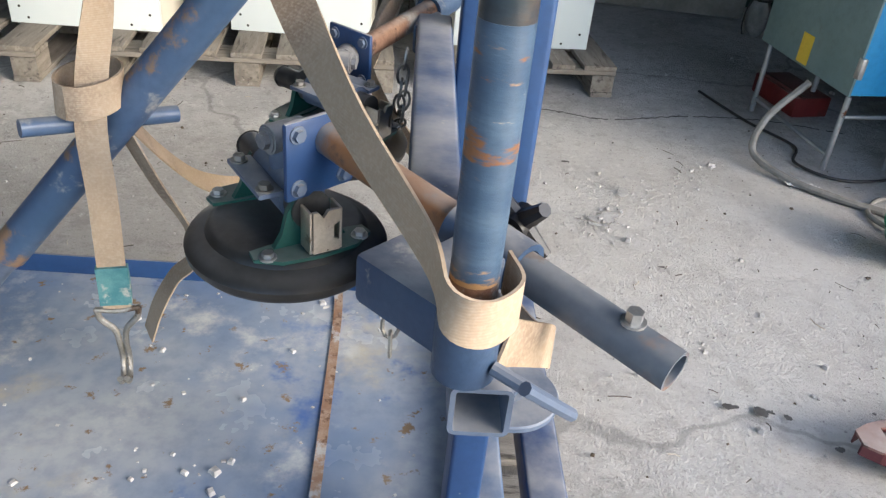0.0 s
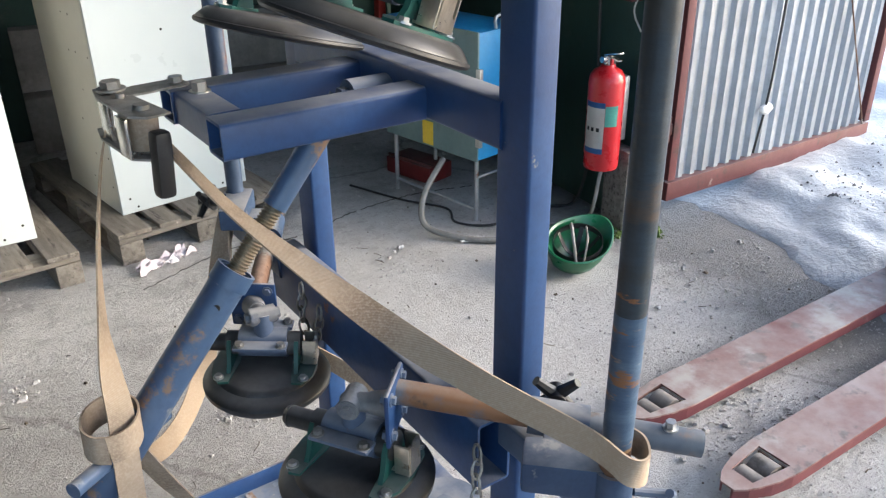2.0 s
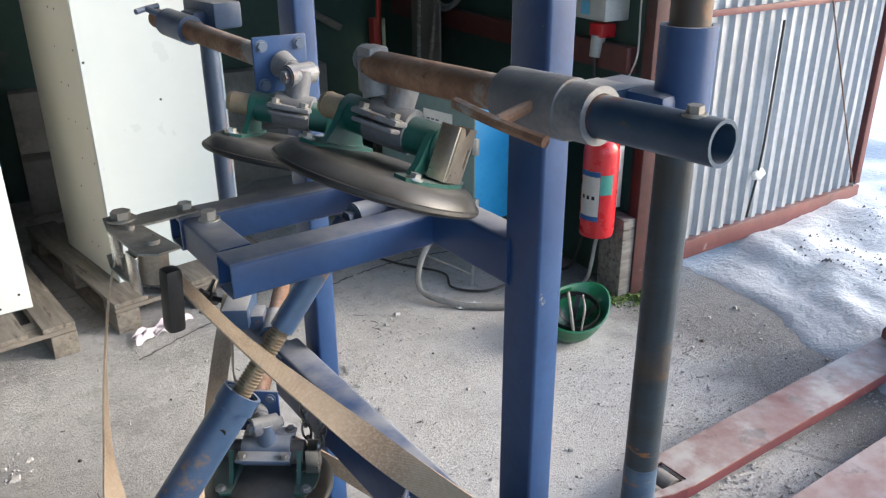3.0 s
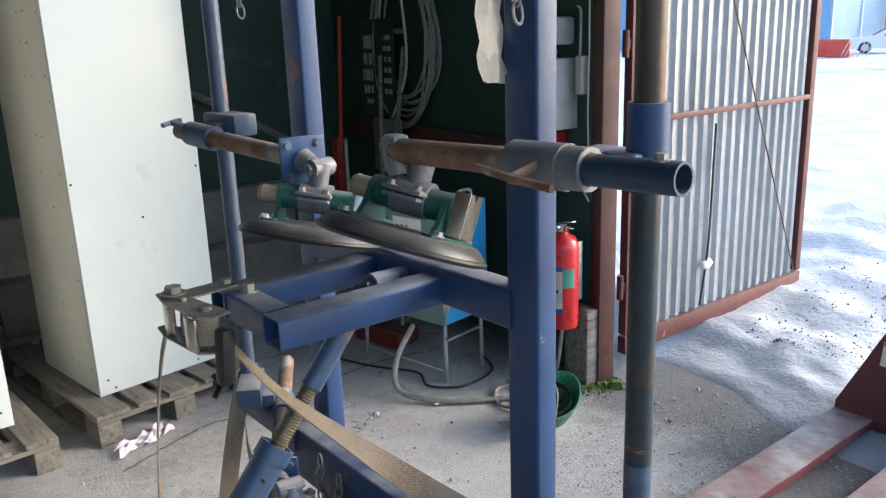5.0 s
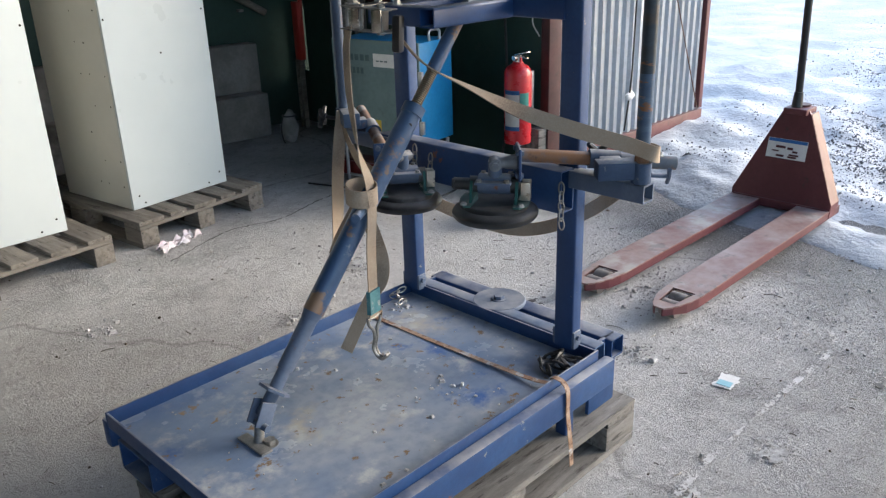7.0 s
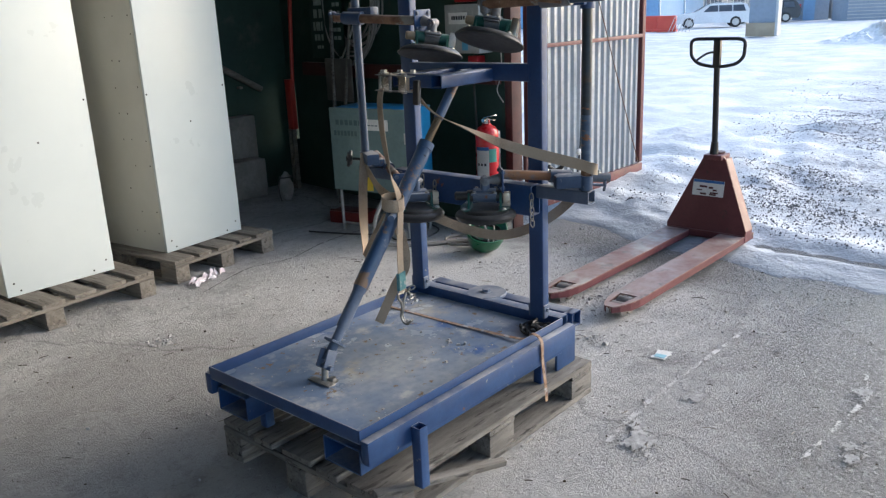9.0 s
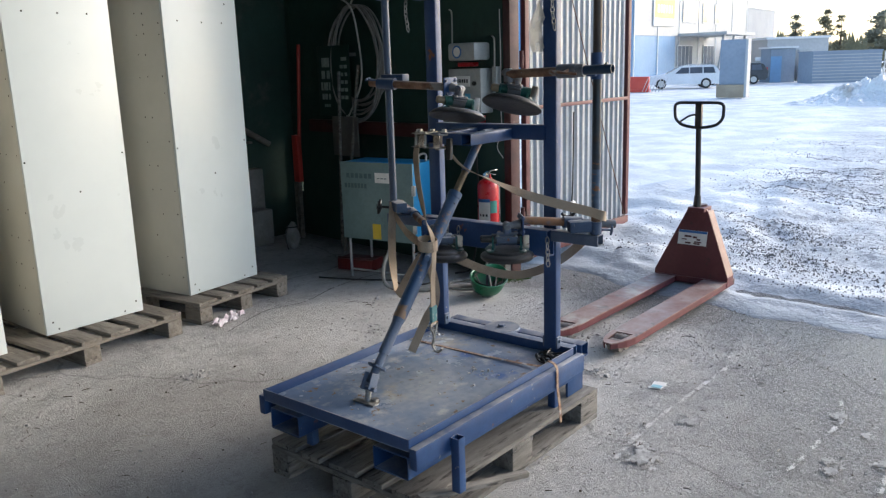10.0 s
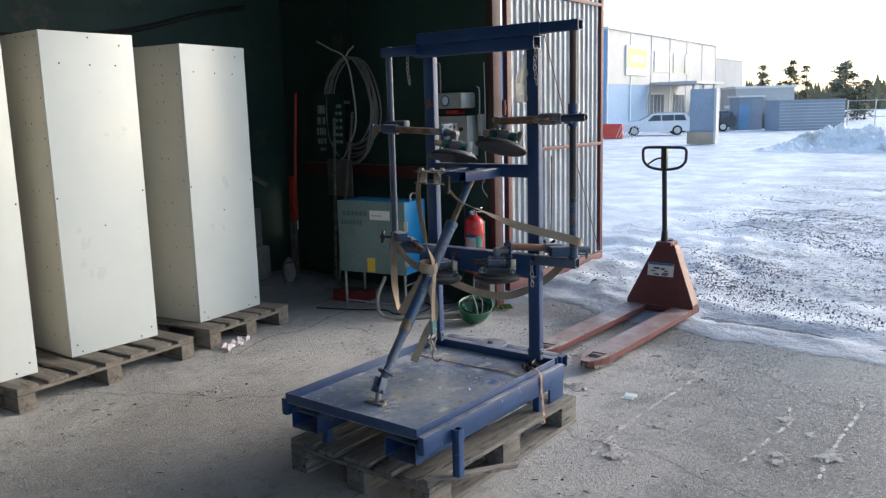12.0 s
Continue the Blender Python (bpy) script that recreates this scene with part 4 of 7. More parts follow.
def suction_cup(m, plunger=1, flat=False, clip=BRIGHT_CLIP, r=0.112):
    """A rubber cup with green ears, pump tube, saddle and joint; m sets its middle, z along the cup's axis, x along the tube."""
    bm = bmesh.new()
    k = r / 0.112
    thin = [(0.111, 0.0105), (0.110, 0.0125), (0.101, 0.0225), (0.096, 0.0255), (0.088, 0.0265), (0.056, 0.027)]
    lathe(bm, [(a * k, b) for a, b in thin] if flat else [(0.092 * k, -0.014), (0.105 * k, -0.013), (0.111 * k, -0.006), (0.112 * k, 0.002), (0.108 * k, 0.008), (0.098 * k, 0.013), (0.089 * k, 0.016), (0.084 * k, 0.024), (0.078 * k, 0.027), (0.056 * k, 0.028)], None, 48)
    cup = part("suction_cup", bm, RUBBER, rack, "dusty black rubber suction cup")
    cup.matrix_basis = m
    if flat:
        bm = bmesh.new()
        lathe(bm, [(0.085 * k, 0.002), (0.106 * k, 0.001), (0.1125 * k, 0.003), (0.1145 * k, 0.006), (0.1135 * k, 0.0095), (0.110 * k, 0.0110)], None, 48)
        part("lip", bm, RUBBER_BLACK, cup, "worn black rubber lip")
    for sx in (-1, 1):
        bm = bmesh.new()
        out = [(sx * (0.052 + dx), dy) for dx, dy in ((0.0, -0.062), (0.016, -0.064), (0.032, -0.040), (0.036, 0.0), (0.032, 0.040), (0.016, 0.064), (0.0, 0.062), (-0.008, 0.0))]
        plate(bm, out, 0.004, Matrix.Translation((0, 0, 0.0285)))
        base = part("base_plate", bm, GREEN, cup, "green painted base plate")
        bm = bmesh.new()
        ear = [(-0.040, 0.0), (0.040, 0.0), (0.030, 0.016), (0.024, 0.040), (0.016, 0.052), (0.0, 0.057), (-0.016, 0.052), (-0.024, 0.040), (-0.030, 0.016)]
        plate(bm, ear, 0.007, Matrix.Translation((sx * 0.056, 0, 0.029)) @ pose(0, 0, 0, 90, 0, 90))
        part("ear", bm, GREEN, cup)
        bolts(cup, [((sx * 0.070, dy, 0.0305), (0, 0, 1)) for dy in (-0.050, 0.050)], 0.0062, 0.005)
    bm = bmesh.new()
    cyl(bm, (-0.062, 0, 0.068), (0.062, 0, 0.068), 0.0205, seg=24)
    tube = part("pump_tube", bm, GREEN if flat else RUBBER, cup, "pump tube between the ears")
    bm = bmesh.new()
    tip = 0.090 if flat else 0.102
    cyl(bm, (-plunger * 0.060, 0, 0.068), (-plunger * tip, 0, 0.068), 0.0150, seg=20)
    cyl(bm, (-plunger * (tip - 0.002), 0, 0.068), (-plunger * (tip + 0.005), 0, 0.068), 0.0158 if flat else 0.0165, 0.0125, 20)
    part("plunger", bm, WOODEN if flat else RUBBER, tube, "dusty beige plunger knob" if flat else "dark plunger knob")
    bm = bmesh.new()
    big = 1.30 if flat else 1.0
    lug = [(x * big, z * big) for x, z in ((-0.014, 0.0), (0.014, 0.0), (0.014, 0.011), (0.008, 0.014), (0.008, 0.029), (0.014, 0.032), (0.014, 0.046), (0.002, 0.046), (-0.003, 0.039), (-0.009, 0.046), (-0.014, 0.046))]
    plate(bm, lug, 0.004, Matrix.Translation((plunger * 0.086, 0.004, 0.033)) @ pose(0, 0, 0, 90, 0, 90))
    for y in (0.004 + 0.016 * big, 0.004 - 0.016 * big):
        box(bm, (plunger * 0.076, y, 0.033 + 0.023 * big), (0.022, 0.003, 0.046 * big), 0.001)
    box(bm, (plunger * 0.068, 0.004, 0.035), (0.040, 0.030 * big, 0.003), 0.001)
    part("release_clip", bm, clip, cup, "bright bent steel clip")
    bm = bmesh.new()
    for sy in (-1, 1):
        box(bm, (0, sy * 0.034, 0.076 if flat else 0.082), (0.058 if flat else 0.088, 0.026, 0.006), 0.002)
        if flat:
            box(bm, (0, sy * 0.036, 0.067), (0.052, 0.020, 0.005), 0.002)
    cyl(bm, (-0.026 if flat else -0.040, 0, 0.070), (0.026 if flat else 0.040, 0, 0.070), 0.0250, seg=24)
    cyl(bm, (0, 0, 0.084), (0, 0, 0.128), 0.017, seg=18)
    part("saddle", bm, CAST if flat else BLUE_GREY, cup, "dusty grey-blue clamp saddle")
    dx0, zb = (0.020, 0.079) if flat else (0.034, 0.085)
    bolts(cup, [((dx, dy, zb), (0, 0, 1)) for dx in (-dx0, dx0) for dy in (-0.037, 0.037)], 0.0062, 0.006, STEEL_DULL)
    return cup


def cup_pose(c, normal, heading):
    """A cup's pose from its middle, its axis and the compass heading of its pump tube."""
    n = Vector(normal).normalized()
    x = Vector((math.cos(radians(heading)), math.sin(radians(heading)), 0))
    x = (x - n * x.dot(n)).normalized()
    return Matrix.Translation(c) @ Matrix((x, n.cross(x), n)).transposed().to_4x4()


def mount_plate(c, yaw, parent_cup, size=0.088):
    """A square bolted plate standing upright, with a fork joint before it."""
    bm = bmesh.new()
    m = pose(*c, 0, 0, yaw)
    box(bm, (0, 0, 0), (0.007, size, size), 0.004)
    bmesh.ops.transform(bm, matrix=m, verts=bm.verts)
    pl = part("mount_plate", bm, BLUE, rack, "blue square plate with four bolts")
    k = size * 0.34
    bolts(pl, [(m @ Vector((sx * 0.0035, dy, dz)), m.to_3x3() @ Vector((sx, 0, 0))) for dy in (-k, k) for dz in (-k, k) for sx in (-1, 1)], 0.0062, 0.005, BLUE_GREY)
    bm = bmesh.new()
    top = parent_cup.matrix_basis @ Vector((0, 0, 0.122))
    start = m @ Vector((-0.004, 0, 0))
    cyl(bm, start, start.lerp(top, 0.55), 0.020, 0.015, 18)
    cyl(bm, start.lerp(top, 0.45), top, 0.0135, 0.0135, 16)
    side = (top - start).cross(Vector((0, 0, 1))).normalized()
    cyl(bm, top - side * 0.021, top + side * 0.021, 0.0155, seg=18)
    bolt(bm, top + side * 0.021, side, 0.009, 0.007)
    bolt(bm, top - side * 0.021, -side, 0.009, 0.007)
    part("fork_joint", bm, CAST, pl)
    return pl


rack_frame()
# lower right
c, pipe = arm_clamp(PIPE_R, 0.940, (0.862, 0.108, 0.960), (1.142, -0.166, 0.924), 0.03, 0.105, pipe_mat=ARM_GREY)
star_knob((1.041, -0.006, 0.946), (0.6, 0.7, 0.25), c)
wing_bolt((1.010, -0.176, 0.926), (0.8, -0.5, -0.15), (0.55, 0.35, -0.6), c, BLUE_GREY, 0.034)
bm = bmesh.new()
bolt(bm, (1.113, -0.138, 0.945), (0, 0, 1), 0.0068, 0.009)
part("bolt", bm, STEEL, pipe)
cup = suction_cup(cup_pose((0.818, 0.142, 0.820), (0, 0, 1), -58), 1, r=0.108)
mount_plate((0.857, 0.100, 0.945), -45, cup, 0.082)
# lower left
c, pipe = arm_clamp(PIPE_L, 0.945, (0.850, 0.567, 0.880), (1.082, 0.948, 0.927), 0.03, 0.10)
star_knob((0.900, 0.920, 0.940), (-0.6, 0.8, 0.1), c)
cup = suction_cup(cup_pose((0.832, 0.492, 0.776), (0.02, -0.03, 1), -34), 1, r=0.109)
mount_plate((0.848, 0.562, 0.880), 50, cup, 0.084)
# upper right
c, pipe = arm_clamp(PIPE_R, 1.553, (0.885, 0.172, 1.533), (0.902, -0.270, 1.543), 0.005, 0.110, CLAMP, True)
wing_bolt((0.882, -0.104, 1.545), (-0.8, 0, -0.2), (0.1, -1, -0.12), c, RUSTY, 0.052)
bm = bmesh.new()
bolt(bm, (0.899, -0.246, 1.559), (0, 0, 1), 0.0062, 0.006)
part("bolt", bm, STEEL_DULL, pipe)
cup = suction_cup(cup_pose((0.866, 0.146, 1.405), (0.36, -0.02, 0.93), -62), 1, True, r=0.117)
bm = bmesh.new()
cyl(bm, (0.885, 0.165, 1.50), (0.885, 0.177, 1.543), 0.016)
box(bm, (0.885, 0.172, 1.528), (0.026, 0.030, 0.052), 0.006)
bolt(bm, (0.885, 0.187, 1.538), (0, 1, 0), 0.011, 0.010)
part("pipe_eye", bm, CAST, cup).matrix_basis = cup.matrix_basis.inverted()
# upper left
c, pipe = arm_clamp(PIPE_L, 1.520, (0.918, 0.500, 1.484), (0.874, 0.912, 1.507), 0.0, 0.09)
wing_bolt((0.872, 0.870, 1.515), (-0.3, 0.9, 0.2), (0.8, 0.3, 0.1), c, BLUE_GREY, 0.024)
cup = suction_cup(cup_pose((0.893, 0.440, 1.357), (0.26, 0.05, 0.96), -38), 1, True, r=0.117)
mount_plate((0.917, 0.490, 1.484), 84, cup, 0.080)


# ---- the leaning screw prop ----
def screw_prop():
    p = thing("screw_prop", RACK, "leaning blue telescopic steel prop with a threaded rod", "prop")
    a, b = Vector((0.226, 0.358, 0.430)), Vector((0.935, 0.347, 1.283))
    at = lambda t: a.lerp(b, t)
    d = (b - a).normalized()
    bm = bmesh.new()
    hollow(bm, at(0.235), at(0.745), 0.0262, 0.004, 28)
    tube = part("outer_tube", bm, PROP, p, "scuffed blue outer tube")
    bm = bmesh.new()
    hollow(bm, at(0.725), at(0.748), 0.0290, 0.005, 28)
    part("top_collar", bm, PROP, tube)
    bm = bmesh.new()
    cyl(bm, at(0.235) - d * 0.02, at(0.24), 0.021, 0.026, 24)
    cyl(bm, at(0.10), at(0.22), 0.0205, seg=24)
    part("lower_tube", bm, BLUE_GREY, p)
    bm = bmesh.new()
    cyl(bm, at(0.0) - d * 0.01, at(0.11), 0.0165, seg=18)
    part("lower_rod", bm, BLUE_GREY, p)
    bm = bmesh.new()
    rings, s, u = [], *axes(d)[:2]
    turns = 22
    for i in range(turns * 4 + 1):
        r = 0.0142 if i % 4 in (0, 1) else 0.0118
        c = at(0.742 + 0.10 * i / (turns * 4))
        rings.append([c + s * r * math.cos(t) + u * r * math.sin(t) for t in (2 * math.pi * k / 16 for k in range(16))])
    loops(bm, rings)
    part("threaded_rod", bm, BRASS, p, "dull bronze threaded rod")
    bm = bmesh.new()
    cyl(bm, at(0.84), at(1.0), 0.0175, seg=20)
    part("upper_rod", bm, PROP, p)
    bm = bmesh.new()
    q = at(0.50)
    cyl(bm, (0.483, 0.281, 0.860), (0.635, 0.396, 0.842), 0.0112, seg=16)
    part("cross_bar", bm, PROP, p, "pale blue cross bar through the tube")
    bm = bmesh.new()
    h = at(0.706)
    cyl(bm, h + Vector((-0.011, -0.0205, -0.002)), h + Vector((-0.0135, -0.0240, -0.002)), 0.0052, seg=12)
    part("pin_hole", bm, HOLE, tube)
    bm = bmesh.new()
    lathe(bm, [(0.020, -0.003), (0.040, -0.003), (0.040, 0.004), (0.020, 0.006)], Matrix.Translation(at(0.05)) @ axes_matrix(d), 6)
    for sx in (-1, 1):
        box(bm, at(0.0) + Vector((-0.005, sx * 0.017, 0.0)), (0.044, 0.007, 0.062), 0.004, Euler((0, radians(28), 0)).to_matrix())
    cyl(bm, (0.210, 0.322, 0.405), (0.210, 0.394, 0.405), 0.009, seg=12)
    part("yoke", bm, BLUE_GREY, p)
    bm = bmesh.new()
    box(bm, (0.191, 0.358, 0.3565), (0.030, 0.105, 0.006), 0.002)
    cyl(bm, (0.204, 0.358, 0.356), (0.210, 0.358, 0.401), 0.012, seg=12)
    bolt(bm, (0.220, 0.337, 0.353), (0, 0, 1), 0.014, 0.012)
    part("foot_pin", bm, STEEL_DULL, p)
    return p


def axes_matrix(d):
    s, u, d = axes(d)
    return Matrix((s, u, d)).transposed().to_4x4()


screw_prop()


# ---- ratchet strap ----
def ratchet_strap():
    s = thing("ratchet_strap", RACK, "beige webbing strap with steel ratchet wound round the blue prop", "strap")
    Z, Y, X = (0, 0, 1), (0, 1, 0), (1, 0, 0)
    bm = bmesh.new()
    ribbon(bm, [(0.69, 0.345, 1.262), (0.745, 0.3, 1.178), (0.797, 0.189, 1.121), (0.849, 0.078, 1.07), (0.9, -0.034, 1.035), (0.959, -0.147, 1.003), (0.973, -0.196, 0.989), (0.999, -0.2, 0.982), (1.022, -0.171, 0.98), (1.015, -0.138, 0.982)],
           [(0.60, 0.72, -0.35), (0.62, 0.69, -0.2), (0.62, 0.60, 0.15), (0.45, 0.38, 0.7), (0.2, 0.1, 1), Z, Z, Z, Z, Z])
    part("front_webbing", bm, WEBBING, s)
    bm = bmesh.new()
    ribbon(bm, [(1.019, -0.157, 0.934), (1.065, -0.087, 0.877), (1.101, 0.047, 0.767), (1.101, 0.176, 0.691), (1.087, 0.3, 0.656), (1.048, 0.428, 0.672), (0.965, 0.534, 0.732), (0.897, 0.624, 0.782), (0.869, 0.716, 0.835), (0.914, 0.84, 0.908)],
           [Z, Z, (0, 0.3, 1), (0, 0.6, 0.8), (0, 0.8, 0.6), (0, 0.6, 0.8), Z, Z, Z, Z])
    part("rear_webbing", bm, WEBBING, s)
    bm = bmesh.new()
    ribbon(bm, [(0.929, 0.856, 0.961), (0.89, 0.835, 0.866), (0.855, 0.809, 0.777), (0.817, 0.773, 0.693), (0.749, 0.701, 0.627), (0.681, 0.629, 0.614), (0.624, 0.552, 0.656), (0.591, 0.474, 0.735), (0.572, 0.382, 0.837)],
           [(1, -0.4, 0), (1, -0.5, 0), (0.9, -0.5, -0.2), (0.6, -0.5, -0.5), (0.4, -0.4, -0.8), (0.4, -0.4, -0.8), (0.45, -0.6, -0.6), (0.5, -0.74, -0.5), (0.4, -0.6, -0.6)])
    part("slack_webbing", bm, WEBBING, s)
    bm = bmesh.new()
    ribbon(bm, [(0.642, 0.449, 1.267), (0.623, 0.44, 1.216), (0.595, 0.408, 1.124), (0.574, 0.37, 1.034), (0.567, 0.348, 0.977), (0.563, 0.317, 0.919), (0.556, 0.307, 0.849), (0.553, 0.315, 0.751), (0.55, 0.315, 0.651), (0.549, 0.315, 0.573)],
           [(0.30, 0.95, 0), (0.30, 0.95, 0), (0.32, 0.94, 0), (0.45, 0.88, 0), (0.75, 0.65, 0), (0.95, 0.3, 0), (0.97, 0.22, 0), (0.97, 0.22, 0), (0.97, 0.22, 0), (0.97, 0.22, 0)])
    part("hanging_webbing", bm, WEBBING, s)
    bm = bmesh.new()
    ax = Vector((0.679, 0.024, 0.734))
    c0 = Vector((0.551, 0.334, 0.895))
    e1, e2 = Vector((0.85, -0.50, 0.0)).normalized(), Vector((0.45, 0.80, -0.1)).normalized()
    ring = [c0 + e1 * 0.037 * math.cos(t) + e2 * 0.042 * math.sin(t) + Vector((0, 0, 0.010 * math.sin(t))) for t in (radians(-80 + 30 * k) for k in range(13))]
    ribbon(bm, ring, [(0.05, 0.05, 1)] * len(ring), 0.042, 0.003, 4)
    part("loop_webbing", bm, WEBBING, s)
    bm = bmesh.new()
    ribbon(bm, [(0.580, 0.356, 0.824), (0.610, 0.361, 0.751), (0.640, 0.375, 0.677), (0.640, 0.385, 0.620), (0.607, 0.394, 0.578), (0.572, 0.410, 0.510), (0.543, 0.433, 0.434)],
           [(0.7, -0.6, 0.3), (0.6, -0.7, 0.5), (0.5, -0.8, 0.4), (0.5, -0.8, 0.1), (0.55, -0.8, 0.1), (0.6, -0.8, -0.1), (0.6, -0.8, -0.1)], 0.034)
    part("loose_end", bm, WEBBING, s)
    bm = bmesh.new()
    ribbon(bm, [(0.550, 0.315, 0.646), (0.550, 0.315, 0.620), (0.549, 0.315, 0.584)], [(0.97, 0.22, 0)] * 3, 0.042, 0.012, 3)
    part("tape_wrap", bm, TURQUOISE, s, "turquoise tape wrapped round the strap end")
    bm = bmesh.new()
    a = Vector((0.97, 0.22, 0)).normalized()
    e = Vector((0.2, -0.98, 0))
    b = Vector((0.549, 0.315, 0.571))
    pts = [b - a * 0.026 + Vector((0, 0, 0.004)), b + a * 0.026 + Vector((0, 0, 0.004))]
    hose(bm, [pts[0] - a * 0.004, b, pts[1] + a * 0.004], 0.0042, 8)
    for sg in (-1, 1):
        hose(bm, [b + a * sg * 0.028 + Vector((0, 0, 0.004)), b + a * sg * 0.024 + Vector((0, 0, -0.014)), b + a * sg * 0.008 + Vector((0, 0, -0.034)), b + a * sg * 0.0045 + Vector((0, 0, -0.060)),
                  b + a * sg * 0.0045 - e * 0.006 + Vector((0, 0, -0.086)), b + a * sg * 0.0045 + e * 0.004 + Vector((0, 0, -0.108)), b + a * sg * 0.0045 + e * 0.022 + Vector((0, 0, -0.112)), b + a * sg * 0.0045 + e * 0.036 + Vector((0, 0, -0.096))], 0.0046, 8)
    part("hook", bm, STEEL_DULL, s, "dirty double wire hook")
    # ratchet
    m = pose(0.664, 0.388, 1.284, 3, -2, 100) @ Matrix.Diagonal((1.05, 1.1, 1.2, 1.0))
    def spot(bm):
        bmesh.ops.transform(bm, matrix=m, verts=bm.verts)
        return bm
    bm = bmesh.new()
    for z in (-0.022, 0.022):
        plate(bm, [(-0.055, -0.020), (0.050, -0.016), (0.085, -0.006), (0.085, 0.010), (0.045, 0.022), (-0.045, 0.026), (-0.060, 0.010)], 0.0025, Matrix.Translation((0, 0, z)))
    ratchet = part("ratchet_body", spot(bm), STEEL_DULL, s, "galvanised ratchet buckle")
    bm = bmesh.new()
    for z in (-0.019, 0.019):
        teeth = [((0.024 if k % 2 else 0.018) * math.cos(2 * math.pi * k / 24), (0.024 if k % 2 else 0.018) * math.sin(2 * math.pi * k / 24)) for k in range(24)]
        plate(bm, teeth, 0.002, Matrix.Translation((-0.025, 0, z)))
    cyl(bm, (-0.025, 0, -0.028), (-0.025, 0, 0.028), 0.009, seg=14)
    for x in (0.03, 0.07):
        cyl(bm, (x, 0.0, -0.026), (x, 0.0, 0.028), 0.005, seg=10)
    part("ratchet_wheel", spot(bm), STEEL_DULL, ratchet)
    bm = bmesh.new()
    cyl(bm, (-0.025, 0, -0.018), (-0.025, 0, 0.018), 0.017, seg=18)
    part("wound_webbing", spot(bm), WEBBING, ratchet)
    bm = bmesh.new()
    box(bm, (-0.078, 0.006, -0.022), (0.022, 0.020, 0.070), 0.006)
    part("ratchet_grip", spot(bm), PLASTIC, ratchet, "black plastic ratchet grip")
    bm = bmesh.new()
    plate(bm, [(-0.058, -0.016), (0.0, -0.022), (0.052, -0.020), (0.052, 0.018), (-0.01, 0.022), (-0.058, 0.016)], 0.003, pose(0.700, 0.446, 1.3125, 0, -2, 3))
    part("anchor_plate", bm, STEEL_DULL, ratchet, "worn zinc plate bolted to the arm")
    bm = bmesh.new()
    bolt(bm, (0.657, 0.446, 1.319), (0, 0, 1), 0.013, 0.010)
    part("bolt", bm, STEEL_DULL, ratchet)
    for v in (0.345, 0.425):
        bm = bmesh.new()
        box(bm, (0.640, v, 1.284), (0.004, 0.030, 0.050), 0.001, Euler((0, 0, radians(8))).to_matrix())
        part("spring_plate", bm, CHROME, ratchet, "bright steel pawl plate")
    return s


ratchet_strap()


# ---- pallets ----
def pallet(m, label, mat, length=1.2, width=0.8, boards=5, group="", cat="pallet", warp=0.0, seed=1):
    """Top boards run along x; three bearers across, nine blocks, three bottom boards. Origin: middle, on the floor."""
    rnd = random.Random(seed)
    p = thing("pallet", m, label, cat, group)
    meshes = {}

    def board(name, sx, sy, sz, c, yaw=0.0, roll=0.0):
        key = (round(sx, 2), round(sy, 3), round(sz, 3), rnd.randrange(2))
        if key not in meshes:
            bm = bmesh.new()
            box(bm, (0, 0, 0), (sx, sy, sz), 0.003)
            bmesh.ops.subdivide_edges(bm, edges=[e for e in bm.edges if abs((e.verts[0].co - e.verts[1].co).normalized().x) > 0.9 and e.calc_length() > 0.3], cuts=5)
            for v in bm.verts:
                v.co.y += 0.0025 * noise.noise(Vector((v.co.x * 5, v.co.y * 30, key[3] * 7.0)))
                v.co.z += 0.0015 * noise.noise(Vector((v.co.x * 4, v.co.y * 20, 3 + key[3] * 7.0)))
            meshes[key] = part(name, bm, mat, p)
            ob = meshes[key]
        else:
            ob = new(name, meshes[key].data)
            ob.parent = p
        ob.matrix_basis = Matrix.Translation(c) @ Euler((roll, 0, yaw)).to_matrix().to_4x4()
        return ob

    slot = (width - 0.0) / boards
    wide = [0.145, 0.10, 0.145, 0.10, 0.145] if boards == 5 else [slot * 0.72] * boards
    for k in range(boards):
        y = -width / 2 + wide[0] / 2 + (width - wide[0]) * k / (boards - 1)
        board("top_board", length, wide[k], 0.021, (rnd.uniform(-0.006, 0.006), y, 0.1335), rnd.uniform(-0.006, 0.006), rnd.uniform(-0.012, 0.012))
    for x in (-length / 2 + 0.0725, 0, length / 2 - 0.0725):
        o = board("bearer", width, 0.145, 0.020, (x, 0, 0.1125), math.pi / 2)
        for y in (-width / 2 + 0.05, 0, width / 2 - 0.05):
            board("block", 0.145, 0.10, 0.076, (x + rnd.uniform(-0.004, 0.004), y, 0.0625), rnd.uniform(-0.03, 0.03))
    for y in (-width / 2 + 0.05, 0, width / 2 - 0.05):
        board("bottom_board", length, 0.10, 0.022, (0, y, 0.0125))
    return p


